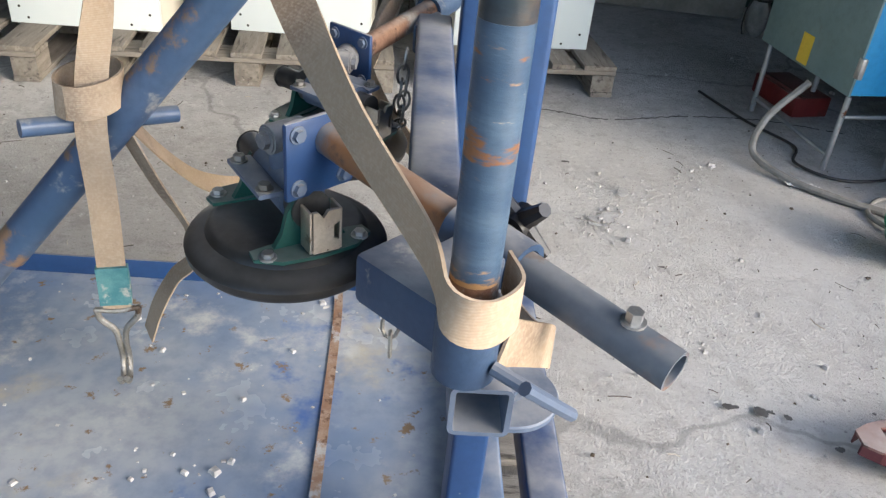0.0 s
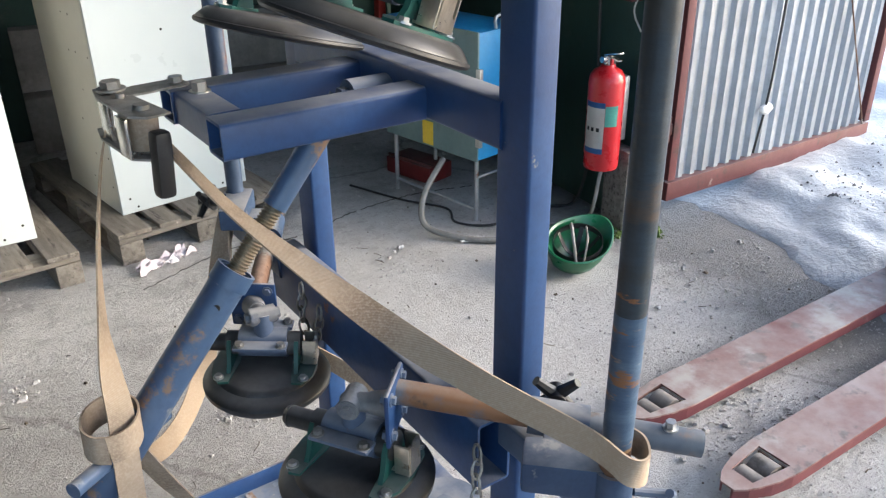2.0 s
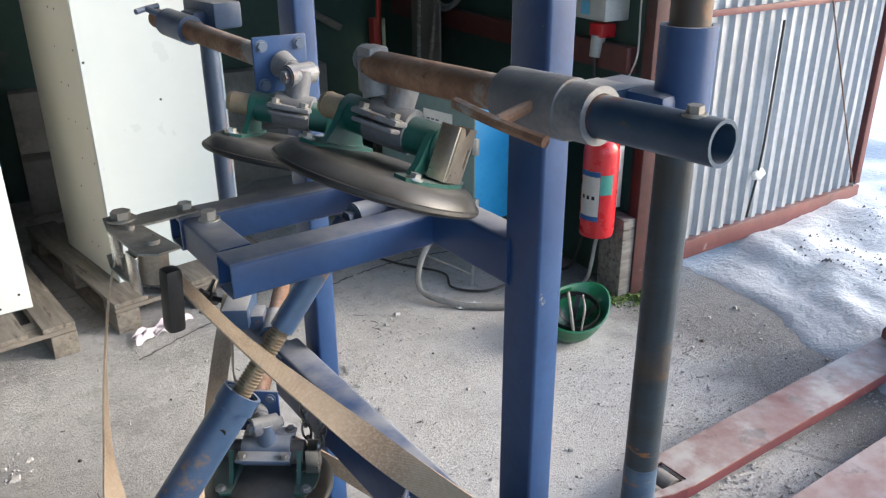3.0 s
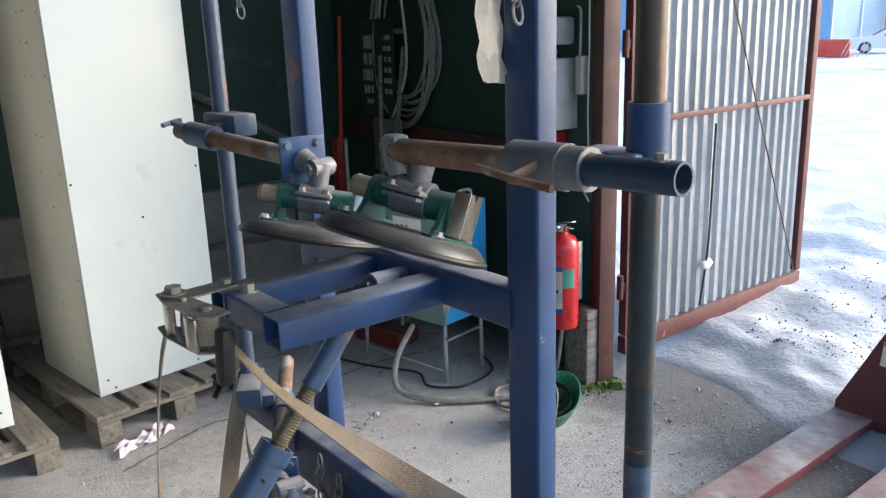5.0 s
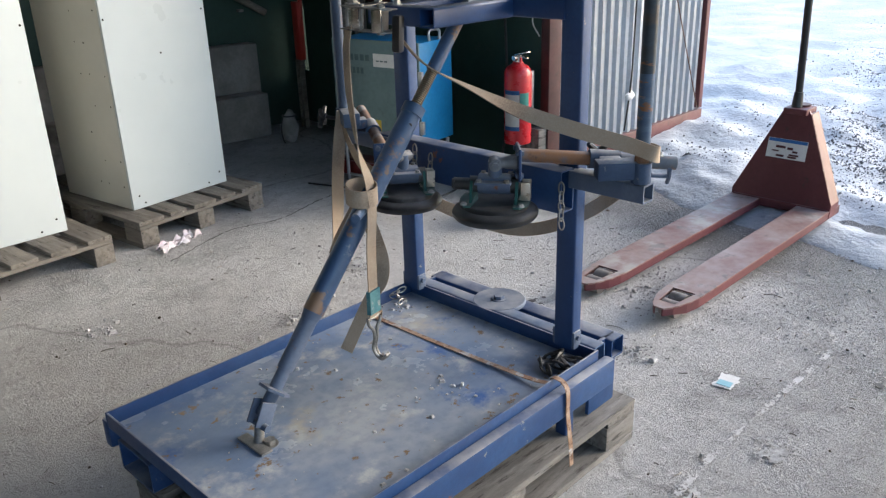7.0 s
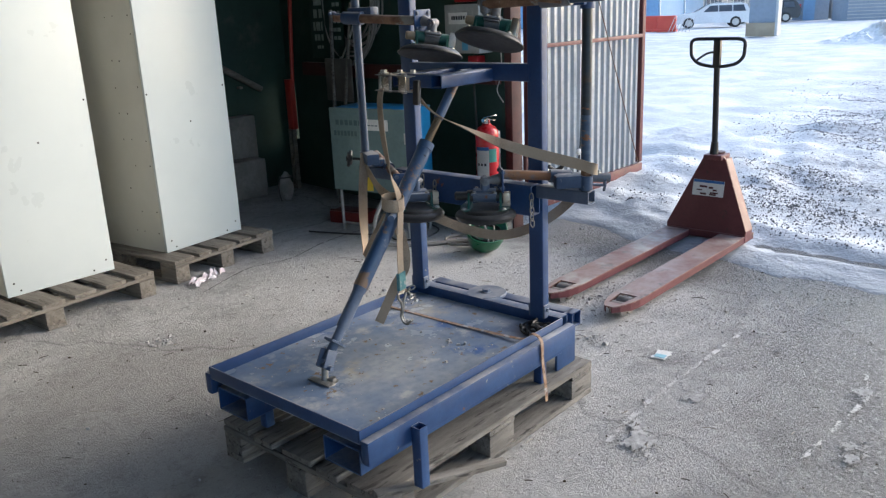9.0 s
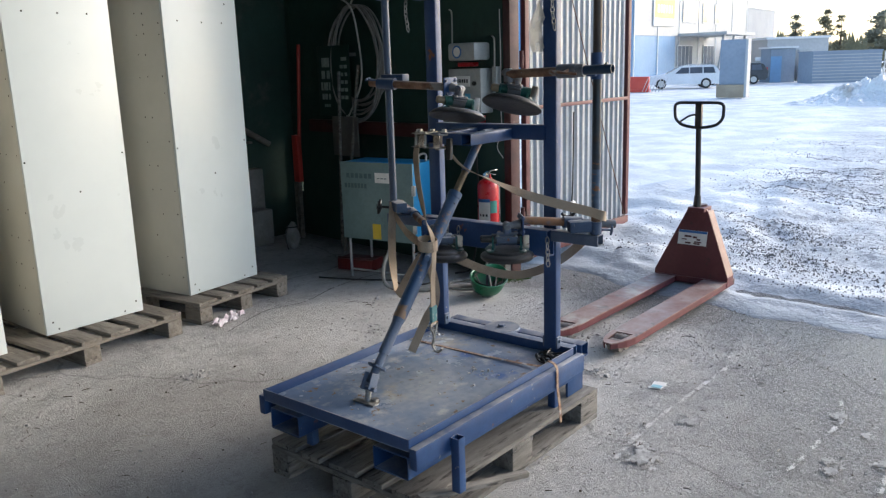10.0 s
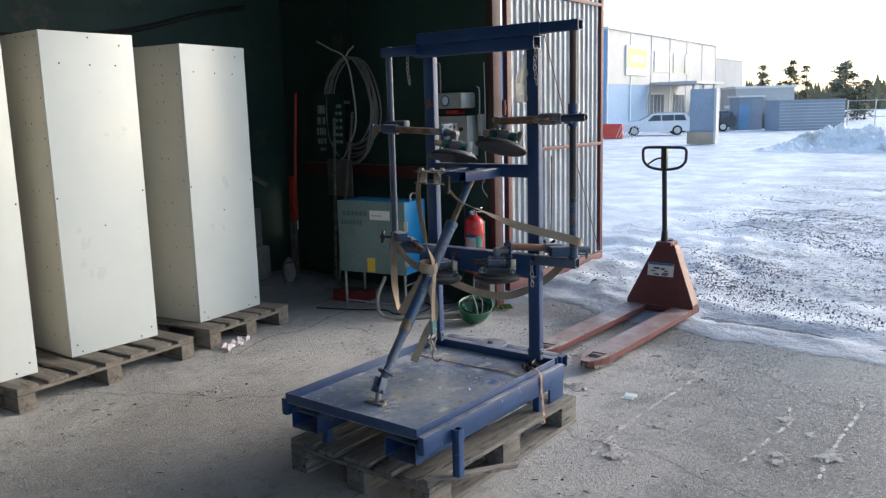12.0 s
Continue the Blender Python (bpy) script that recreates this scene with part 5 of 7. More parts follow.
rack_pallet = pallet(RACK @ pose(0.655, 0.365, 0), "dirty grey wooden pallet with a split board, under the rack", WOOD_GREY, seed=4)
bm = bmesh.new()
box(bm, (0, 0, 0), (0.50, 0.030, 0.020), 0.004)
for v in bm.verts:
    v.co.y += 0.012 * noise.noise(Vector((v.co.x * 9, 1.0, 0)))
split = part("split_board", bm, WOOD_GREY, rack_pallet, "splintered strip of board")
split.matrix_basis = pose(-0.37, -0.445, 0.115, 8, 9, -14)
bm = bmesh.new()
ribbon(bm, [(0.826, 0.690, 0.357), (0.832, 0.60, 0.3555), (0.838, 0.35, 0.3555), (0.845, 0.02, 0.366), (0.848, -0.028, 0.396), (0.849, -0.069, 0.378), (0.852, -0.072, 0.30), (0.864, -0.076, 0.20), (0.868, -0.078, 0.135)], [(1, 0, 0)] * 9, 0.016, 0.002, 5)
band = part("packing_band", bm, STRIPE)
band.matrix_basis = RACK
tagged(band, "rusty steel packing band hanging off the tray edge", "band")
pallet(pose(0.115, 3.960, 0, 0, 0, 13.4) @ pose(0, 0, 0, 0, 0, 90), "wooden pallet carrying a white cabinet", WOOD, group="cabinet pallets", seed=7)
pallet(pose(-1.000, 3.690, 0, 0, 0, 11.0) @ pose(0, 0, 0, 0, 0, 90), "wooden pallet carrying white cabinets", WOOD, 1.2, 1.2, 7, group="cabinet pallets", seed=11)
pallet(pose(-2.20, 3.40, 0, 0, 0, 10.0) @ pose(0, 0, 0, 0, 0, 90), "wooden pallet with a white cabinet on its edge", WOOD, 1.2, 0.9, 5, group="cabinet pallets", seed=15)


# ---- white cabinets ----
def cabinet(m, h, holes, w=0.60, d=0.60):
    """Origin: front left bottom corner; x along the front, y to the back."""
    t = thing("white_cabinet", m, "tall white cabinet with cream sides and drilled holes on pallet", "cabinet", "tall white cabinets")
    bm = bmesh.new()
    box(bm, (w / 2, 0.009, h / 2), (w, 0.018, h), 0.0015)
    front = part("front_panel", bm, WHITE, t, "smooth white front panel")
    for x in (0.009, w - 0.009):
        bm = bmesh.new()
        box(bm, (x, d / 2 + 0.010, h / 2), (0.018, d - 0.02, h - 0.002), 0.0015)
        part("side_panel", bm, CREAM, t, "cream side panel")
    bm = bmesh.new()
    box(bm, (w / 2, d / 2, h - 0.012), (w - 0.038, d - 0.04, 0.018), 0.001)
    part("top_panel", bm, CREAM, t)
    bm = bmesh.new()
    box(bm, (w / 2, d - 0.012, h / 2), (w - 0.038, 0.016, h - 0.01), 0.001)
    part("back_panel", bm, CREAM, t)
    for fx, fz in ((0.5, 0.985), (0.84, 0.965), (0.18, 0.905), (0.5, 0.902), (0.78, 0.902), (0.02, 0.50), (0.97, 0.50), (0.5, 0.40), (0.12, 0.012), (0.8, 0.012), (0.07, 0.035), (0.93, 0.035)):
        bm = bmesh.new()
        cyl(bm, (fx * w, -0.0006, fz * h), (fx * w, 0.002, fz * h), 0.0056, seg=10)
        part("screw_hole", bm, HOLE, front)
    rnd = random.Random(holes)
    for fy in (0.08, 0.30, 0.42):
        for fz in (0.985, 0.93, 0.895, 0.865, 0.80, 0.73, 0.68, 0.60, 0.52, 0.44, 0.36, 0.28, 0.2, 0.13, 0.06):
            if rnd.random() < 0.8:
                y, z = d * (fy + rnd.uniform(-0.01, 0.01)), h * (fz + rnd.uniform(-0.003, 0.003))
                bm = bmesh.new()
                cyl(bm, (-0.0006, y, z), (0.002, y, z), rnd.choice((0.004, 0.0052)), seg=8)
                part("screw_hole", bm, HOLE, t)
    return t


cabinet(pose(-0.082, 3.498, 0.145, 0, 0, 14.6), 1.935, 2, 0.615, 0.62)
cabinet(pose(-1.032, 3.360, 0.145, 0, 0, 6.9), 1.965, 3, 0.60, 0.62)
cabinet(pose(-1.885, 3.135, 0.145, 0, 0, 8.0), 1.975, 5, 0.61, 0.62)


# ---- pallet truck ----
def pallet_truck():
    t = thing("pallet_truck", pose(1.047, 1.204, 0, 0, 0, 6.4) @ Matrix.Diagonal((1.03, 1.0, 1.03, 1.0)), "faded red hand pallet truck with long forks and a black handle", "pallet truck")
    for sy in (-1, 1):
        y0 = sy * 0.180
        bm = bmesh.new()
        W = 0.080
        edge = [(0.035, -0.046), (0.0, -0.022), (-0.006, 0.0), (0.0, 0.022), (0.035, 0.046), (0.10, 0.068), (0.17, W)]
        out = edge + [(1.62, W), (1.62, -W)] + [(0.17, -W), (0.10, -0.068)]
        hole = [(0.060, -0.034), (0.195, -0.050), (0.195, 0.050), (0.060, 0.034)]
        zt, zb = 0.082, 0.040
        # deck strips round the roller opening
        rows = [0.0, 0.03, 0.060, 0.12, 0.195, 0.25, 1.62]
        half = lambda x: np.interp(x, [-0.006, 0.0, 0.035, 0.10, 0.17, 1.62], [0.004, 0.022, 0.046, 0.068, W, W])
        hh = lambda x: np.interp(x, [0.060, 0.195], [0.034, 0.050])
        for a, b in zip(rows, rows[1:]):
            spans = [((-half(a), half(a)), (-half(b), half(b)))]
            if 0.055 < a < 0.19:
                spans = [((-half(a), -hh(a)), (-half(b), -hh(b))), ((hh(a), half(a)), (hh(b), half(b)))]
            for (p0, p1), (q0, q1) in spans:
                vs = [bm.verts.new((x, y0 + y, z)) for z in (zt - 0.006, zt) for x, y in ((a, p0), (b, q0), (b, q1), (a, p1))]
                for f in ((3, 2, 1, 0), (4, 5, 6, 7), (0, 1, 5, 4), (1, 2, 6, 5), (2, 3, 7, 6), (3, 0, 4, 7)):
                    bm.faces.new([vs[i] for i in f])
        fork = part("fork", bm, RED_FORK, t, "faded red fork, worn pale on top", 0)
        for s2 in (-1, 1):
            bm = bmesh.new()
            pts = [(0.0, 0.020), (0.035, 0.045), (0.10, 0.067), (0.17, 0.079), (1.62, 0.079)]
            rings = [[(x, y0 + s2 * y, zt - 0.004), (x, y0 + s2 * y, zb + (0.010 if x < 0.05 else 0.0)), (x, y0 + s2 * (y - 0.006), zb + (0.010 if x < 0.05 else 0.0)), (x, y0 + s2 * (y - 0.006), zt - 0.004)] for x, y in pts]
            loops(bm, rings)
            part("fork_side", bm, RED_TRUCK, fork, "", 0)
        for x in (0.095, 0.160):
            bm = bmesh.new()
            cyl(bm, (x, y0 - 0.034, 0.042), (x, y0 + 0.034, 0.042), 0.040 if x > 0.1 else 0.034, seg=24)
            part("roller", bm, ROLLER, fork, "worn grey plastic roller")
        bm = bmesh.new()
        box(bm, (0.13, y0, 0.045), (0.125, 0.09, 0.01), 0.001)
        box(bm, (0.19, y0, 0.055), (0.008, 0.09, 0.04), 0.001)
        part("roller_bracket", bm, RUSTY, fork)
    # triangular body, leaning back a little
    bm = bmesh.new()
    a = [(-0.255, 0.045), (0.255, 0.045), (0.262, 0.110), (0.075, 0.520), (0.055, 0.545), (-0.055, 0.545), (-0.075, 0.520), (-0.262, 0.110)]
    rings = [[(1.47 + 0.10 * (z - 0.04) / 0.5, y, z) for y, z in a], [(1.485 + 0.10 * (z - 0.04) / 0.5, y, z) for y, z in a]]
    loops(bm, rings)
    body = part("body", bm, RED_TRUCK, t, "red triangular body plate", 0)
    for sy in (-1, 1):
        bm = bmesh.new()
        rings = []
        for y, z in ((0.262, 0.045), (0.262, 0.110), (0.075, 0.525)):
            x = 1.475 + 0.10 * (z - 0.04) / 0.5
            rings.append([(x, sy * y, z), (x + 0.11 * (1 - 0.4 * z), sy * y * 0.99, z), (x + 0.11 * (1 - 0.4 * z), sy * (y * 0.99 - 0.007), z), (x, sy * (y - 0.007), z)])
        loops(bm, rings)
        part("side_flange", bm, RED_TRUCK, body, "", 0)
    bm = bmesh.new()
    box(bm, (1.60, 0, 0.535), (0.13, 0.12, 0.03), 0.006)
    part("head", bm, RED_TRUCK, t)
    bm = bmesh.new()
    box(bm, (1.545, 0, 0.065), (0.15, 0.50, 0.045), 0.005)
    part("crossmember", bm, RED_TRUCK, t)
    m = pose(1.5265, 0.012, 0.345, 0, 11.5, 0)
    bm = bmesh.new()
    box(bm, (0, 0, 0), (0.002, 0.205, 0.098), 0.0, None)
    bmesh.ops.transform(bm, matrix=m, verts=bm.verts)
    lab = part("label", bm, PAPER, body, "torn white label with a blue edge", 0)
    bm = bmesh.new()
    box(bm, (-0.0018, 0, 0.040), (0.0015, 0.20, 0.016))
    bmesh.ops.transform(bm, matrix=m, verts=bm.verts)
    part("label_band", bm, INK_BLUE, lab, "", 0)
    bm = bmesh.new()
    rnd = random.Random(3)
    for k in range(9):
        box(bm, (-0.0018, rnd.uniform(-0.085, 0.085), rnd.uniform(-0.04, 0.015)), (0.0015, rnd.uniform(0.012, 0.05), rnd.uniform(0.006, 0.013)))
    bmesh.ops.transform(bm, matrix=m, verts=bm.verts)
    part("label_tears", bm, RED_DARK, lab, "", 0)
    bm = bmesh.new()
    cyl(bm, (1.63, 0, 0.08), (1.63, 0, 0.56), 0.040, seg=20)
    part("pump", bm, RED_DARK, t)
    for sy in (-1, 1):
        bm = bmesh.new()
        cyl(bm, (1.64, sy * 0.045 - 0.025, 0.088), (1.64, sy * 0.045 + 0.025, 0.088), 0.088, seg=28)
        part("steer_wheel", bm, RUBBER_BLACK, t)
    bm = bmesh.new()
    cyl(bm, (1.585, 0.012, 0.545), (1.588, 0.012, 0.625), 0.028, 0.022, 16)
    cyl(bm, (1.588, 0.012, 0.62), (1.560, 0.012, 1.075), 0.0185, seg=18)
    box(bm, (1.556, 0.012, 1.155), (0.034, 0.046, 0.17), 0.010)
    part("tiller", bm, PLASTIC, t, "black tiller column")
    bm = bmesh.new()
    x = 1.553
    ring = [(x, 0.020, 1.240), (x, 0.090, 1.240), (x, 0.150, 1.238), (x, 0.178, 1.222), (x, 0.180, 1.180), (x, 0.172, 1.135), (x, 0.130, 1.098), (x, 0.060, 1.082), (x, 0.012, 1.080),
            (x, -0.036, 1.082), (x, -0.106, 1.098), (x, -0.148, 1.135), (x, -0.156, 1.180), (x, -0.154, 1.222), (x, -0.126, 1.238), (x, -0.066, 1.240), (x, 0.020, 1.240)]
    hose(bm, ring, 0.0105, 10, 4)
    handle = part("handle", bm, PLASTIC, t, "black loop handle")
    bm = bmesh.new()
    hose(bm, [(x, 0.020, 1.165), (x - 0.004, 0.075, 1.155), (x - 0.010, 0.135, 1.118)], 0.007, 8)
    part("trigger", bm, PLASTIC, handle)
    return t


pallet_truck()


# ---- things along the gate-side wall ----
def extinguisher():
    e = thing("fire_extinguisher", pose(1.860, 2.620, 0.0) @ Matrix.Diagonal((1.0, 1.0, 0.95, 1.0)), "red fire extinguisher with white and teal label on the wall", "fire extinguisher")
    bm = bmesh.new()
    lathe(bm, [(0.060, 0.325), (0.074, 0.330), (0.078, 0.345), (0.078, 0.735), (0.074, 0.762), (0.060, 0.785), (0.034, 0.800), (0.028, 0.812)], None, 40)
    body = part("cylinder", bm, RED_EXT, e)
    arc = lambda r, z0, z1, a0, a1, n=16: [[(r * math.cos(radians(a0 + (a1 - a0) * i / n)), r * math.sin(radians(a0 + (a1 - a0) * i / n)), z) for i in range(n + 1)] for z in (z0, z1)]

    def patch(name, mat, z0, z1, a0, a1, r, label=""):
        bm = bmesh.new()
        lo, hi = arc(r, z0, z1, a0, a1)
        a, b = [bm.verts.new(p) for p in lo], [bm.verts.new(p) for p in hi]
        for i in range(len(a) - 1):
            bm.faces.new((a[i], a[i + 1], b[i + 1], b[i]))
        bmesh.ops.solidify(bm, geom=bm.faces[:], thickness=-0.0006)
        return part(name, bm, mat, body, label)

    patch("label", PAPER, 0.415, 0.655, 160, 232, 0.0786, "white paper label")
    patch("label_band", INK_BLUE, 0.630, 0.655, 160, 232, 0.0794)
    patch("label_foot", INK_BLUE, 0.415, 0.440, 160, 232, 0.0794)
    patch("label_side", INK_TEAL, 0.545, 0.640, 233, 275, 0.0790, "teal label panel")
    for k in range(3):
        patch("pictogram", INK_DARK, 0.520, 0.538, 172 + 18 * k, 182 + 18 * k, 0.0794)
    bm = bmesh.new()
    cyl(bm, (0, 0, 0.808), (0, 0, 0.850), 0.020, seg=16)
    box(bm, (0.0, -0.03, 0.862), (0.022, 0.105, 0.006), 0.002, Euler((radians(-14), 0, 0)).to_matrix())
    box(bm, (0.0, -0.03, 0.845), (0.020, 0.085, 0.006), 0.002, Euler((radians(8), 0, 0)).to_matrix())
    cyl(bm, (-0.018, 0, 0.835), (-0.036, 0, 0.835), 0.014, seg=16)
    part("valve", bm, CHROME, e, "bright metal valve and lever")
    bm = bmesh.new()
    box(bm, (0.0, -0.018, 0.825), (0.014, 0.018, 0.03), 0.003)
    part("seal", bm, RED_EXT, e)
    bm = bmesh.new()
    hose(bm, [(0.02, 0.02, 0.832), (0.075, 0.055, 0.80), (0.088, 0.065, 0.60), (0.080, 0.060, 0.36), (0.03, 0.035, 0.26), (0.0, 0.02, 0.15), (0.005, 0.06, 0.05), (-0.10, 0.06, 0.02)], 0.009, 8)
    part("hose", bm, CABLE, e)
    bm = bmesh.new()
    box(bm, (0.092, 0.0, 0.60), (0.028, 0.05, 0.30), 0.003)
    part("bracket", bm, STEEL, e)
    return e


extinguisher()


def writing_bars(parent, mat, rows, plane, seed, name="print"):
    """Unreadable print as bars: rows of (y0, y1, z0, z1, count) on the plane x."""
    rnd = random.Random(seed)
    for y0, y1, z0, z1, n in rows:
        y = y0
        for k in range(n):
            w = (y1 - y0) / n * rnd.uniform(0.55, 0.9)
            bm = bmesh.new()
            box(bm, (plane, y + w / 2, (z0 + z1) / 2), (0.001, w, z1 - z0))
            part(name, bm, mat, parent, "", 0)
            y += (y1 - y0) / n


def wall_boxes():
    b = thing("meter_cabinet", pose(WX, 2.865, 0), "grey electricity meter cabinet with breakers on the green wall", "meter box")
    bm = bmesh.new()
    box(bm, (-0.065, 0.0, 1.385), (0.13, 0.33, 0.32), 0.008)
    body = part("enclosure", bm, GREY_BOX, b)
    bm = bmesh.new()
    box(bm, (-0.132, 0.03, 1.455), (0.004, 0.18, 0.075), 0.001)
    part("breaker_window", bm, PAPER, body, "pale breaker window")
    writing_bars(body, INK_DARK, [(-0.04, 0.10, 1.445, 1.470, 6)], -0.135, 3, "breaker")
    writing_bars(body, INK_SKY, [(-0.06, 0.03, 1.245, 1.30, 1), (-0.06, 0.03, 1.312, 1.367, 1)], -0.132, 4, "blue_cover")
    bm = bmesh.new()
    cyl(bm, (-0.135, -0.11, 1.44), (-0.15, -0.11, 1.44), 0.016, seg=16)
    part("switch", bm, PLASTIC, body)
    t = thing("welding_mask_box", pose(WX, 2.865, 0), "grey metal box with a blue round mask sign above the meter", "wall box")
    bm = bmesh.new()
    box(bm, (-0.085, -0.01, 1.665), (0.17, 0.27, 0.125), 0.020)
    body = part("enclosure", bm, GREY_BOX, t)
    bm = bmesh.new()
    cyl(bm, (-0.1695, 0.03, 1.665), (-0.1715, 0.03, 1.665), 0.046, seg=28)
    part("sign", bm, INK_BLUE, body, "blue round sign")
    bm = bmesh.new()
    box(bm, (-0.1722, 0.03, 1.672), (0.001, 0.030, 0.014))
    box(bm, (-0.1722, 0.03, 1.650), (0.001, 0.022, 0.018))
    cyl(bm, (-0.1716, 0.03, 1.666), (-0.1719, 0.03, 1.666), 0.034, seg=20)
    part("sign_shape", bm, PAPER, body, "plain pale shape on the sign", 0)
    s = thing("red_socket", pose(WX, 2.90, 0), "red industrial socket below the mask box", "socket")
    bm = bmesh.new()
    box(bm, (-0.05, 0.0, 1.575), (0.09, 0.13, 0.03), 0.006)
    part("casing", bm, RED_EXT, s)
    s = thing("power_socket", pose(WX, 2.82, 0), "red and grey power socket with hanging plug under the meter", "socket")
    bm = bmesh.new()
    box(bm, (-0.04, 0.0, 1.175), (0.08, 0.09, 0.06), 0.008)
    cs = part("casing", bm, RED_EXT, s)
    bm = bmesh.new()
    cyl(bm, (-0.06, 0, 1.15), (-0.075, 0, 1.06), 0.032, 0.024, 18)
    part("plug", bm, GREY_BOX, s, "pale grey plug")
    bm = bmesh.new()
    hose(bm, [(-0.075, 0, 1.06), (-0.06, 0.0, 0.8), (-0.03, 0.02, 0.45), (-0.06, 0.08, 0.04), (-0.22, 0.10, 0.014)], 0.008, 8)
    part("lead", bm, CABLE_BLACK, s)
    for (y, z, w, h) in ((3.07, 1.68, 0.055, 0.10), (2.645, 1.47, 0.04, 0.17)):
        j = thing("junction_box", pose(WX, y, 0), "small grey junction box with cables on the wall", "junction box", "junction boxes")
        bm = bmesh.new()
        box(bm, (-0.025, 0, z), (0.05, w, h), 0.006)
        part("casing", bm, GREY_BOX, j)
        bm = bmesh.new()
        hose(bm, [(-0.03, 0.01, z + h / 2), (-0.025, 0.012, z + 0.2), (-0.02, 0.02, z + 0.28), (-0.012, 0.05, z + 0.30)], 0.006, 6)
        part("lead", bm, CABLE_WHITE, j)
    y = thing("hanging_cable", pose(WX, 2.61, 0), "thin pale cable hanging down the gate post", "cable")
    bm = bmesh.new()
    hose(bm, [(-0.02, 0, 1.95), (-0.025, -0.01, 1.60), (-0.02, 0.0, 1.30), (-0.03, -0.015, 1.10), (-0.03, 0.03, 0.98), (-0.035, -0.03, 0.90)], 0.004, 6)
    part("sheath", bm, CABLE_WHITE, y)


wall_boxes()


def cable_coil():
    c = thing("cable_coil", pose(WX - 0.05, 4.20, 1.63), "coil of pale grey cable hung on a wall hook", "cable coil")
    rnd = random.Random(8)
    for k in range(9):
        bm = bmesh.new()
        ry, rz = 0.34 + rnd.uniform(-0.05, 0.06), 0.44 + rnd.uniform(-0.05, 0.05)
        drop = 0.46 - rz
        x0 = rnd.uniform(-0.05, 0.03)
        ring = [(x0 + 0.015 * math.sin(3 * a + k), (ry + 0.01 * math.sin(2 * a + k)) * math.sin(a) * (1.0 - 0.10 * math.cos(a)), rz * math.cos(a) + drop) for a in (2 * math.pi * i / 26 for i in range(27))]
        hose(bm, ring, 0.0085, 6, 2)
        part("turn", bm, CABLE, c)
    bm = bmesh.new()
    hose(bm, [(-0.05, 0.42, 0.63), (-0.06, 0.22, 0.55), (-0.06, 0.0, 0.45), (-0.07, -0.10, 0.20), (-0.07, -0.12, -0.15), (-0.07, 0.05, -0.42), (-0.06, 0.12, -0.46)], 0.008, 6)
    hose(bm, [(-0.04, -0.10, 0.55), (-0.05, -0.03, 0.50), (-0.05, 0.02, 0.44)], 0.008, 6)
    part("loose_end", bm, CABLE_WHITE, c)
    bm = bmesh.new()
    hose(bm, [(-0.02, 0.0, 1.3), (-0.02, 0.01, 0.9), (-0.03, 0.0, 0.46)], 0.006, 6)
    part("cord", bm, CABLE_BLACK, c)
    return c


cable_coil()


def notice_boards():
    b = thing("notice_board", pose(WX - 0.10, 4.49, 0.07), "dark green safety board with pale pictograms and text", "sign board")
    bm = bmesh.new()
    box(bm, (0, 0, 1.40), (0.012, 0.46, 0.60), 0.002)
    brd = part("panel", bm, BOARD_DARK, b)
    for z in (1.18, 1.62):
        bm = bmesh.new()
        box(bm, (0.053, 0, z), (0.094, 0.40, 0.03), 0.002)
        part("batten", bm, WOOD_GREY, b)
    rows = []
    for k in range(6):
        rows.append((-0.20, -0.09, 1.60 - 0.065 * k - 0.030, 1.60 - 0.065 * k, 2 if k else 1))
    rows += [(0.05, 0.19, 1.52, 1.60, 1), (0.05, 0.19, 1.42, 1.49, 2), (0.05, 0.19, 1.32, 1.39, 4), (0.05, 0.19, 1.24, 1.29, 3), (0.06, 0.16, 1.175, 1.20, 3)]
    writing_bars(brd, INK_PALE, rows, -0.007, 12)
    s = thing("snow_shovel", pose(WX - 0.13, 4.30, 0), "grey snow shovel with a wooden shaft leaning on the wall", "shovel")
    bm = bmesh.new()
    box(bm, (-0.02, 0, 1.00), (0.014, 0.36, 0.34), 0.006)
    part("blade", bm, surface("grey_shovel_blade", (0.10, 0.09, 0.08), (0.15, 0.135, 0.12), 6, 0.6), s)
    bm = bmesh.new()
    cyl(bm, (-0.05, 0.10, 0.02), (-0.02, 0.05, 1.55), 0.015, seg=12)
    part("shaft", bm, WOOD_GREY, s)
    r = thing("broom_stick", pose(WX - 0.16, 4.16, 0), "brown wooden pole leaning on the wall", "pole")
    bm = bmesh.new()
    cyl(bm, (-0.10, 0.10, 0.0), (0.06, -0.02, 1.60), 0.014, seg=12)
    part("shaft", bm, WOOD, r)
    p = thing("red_pole", pose(WX - 0.12, 5.02, 0), "red pole with an orange-red sleeve standing by the wall", "pole")
    bm = bmesh.new()
    cyl(bm, (-0.02, 0.05, 0.55), (0.02, -0.02, 1.80), 0.017, seg=12)
    part("shaft", bm, RED_POLE, p)
    bm = bmesh.new()
    box(bm, (-0.02, 0.06, 0.76), (0.05, 0.085, 0.44), 0.006)
    part("sleeve", bm, RED_POLE, p)
    bm = bmesh.new()
    box(bm, (-0.03, 0.045, 0.27), (0.04, 0.028, 0.54), 0.004)
    box(bm, (-0.03, 0.095, 0.27), (0.04, 0.020, 0.54), 0.004)
    part("post", bm, WOOD, p)


notice_boards()


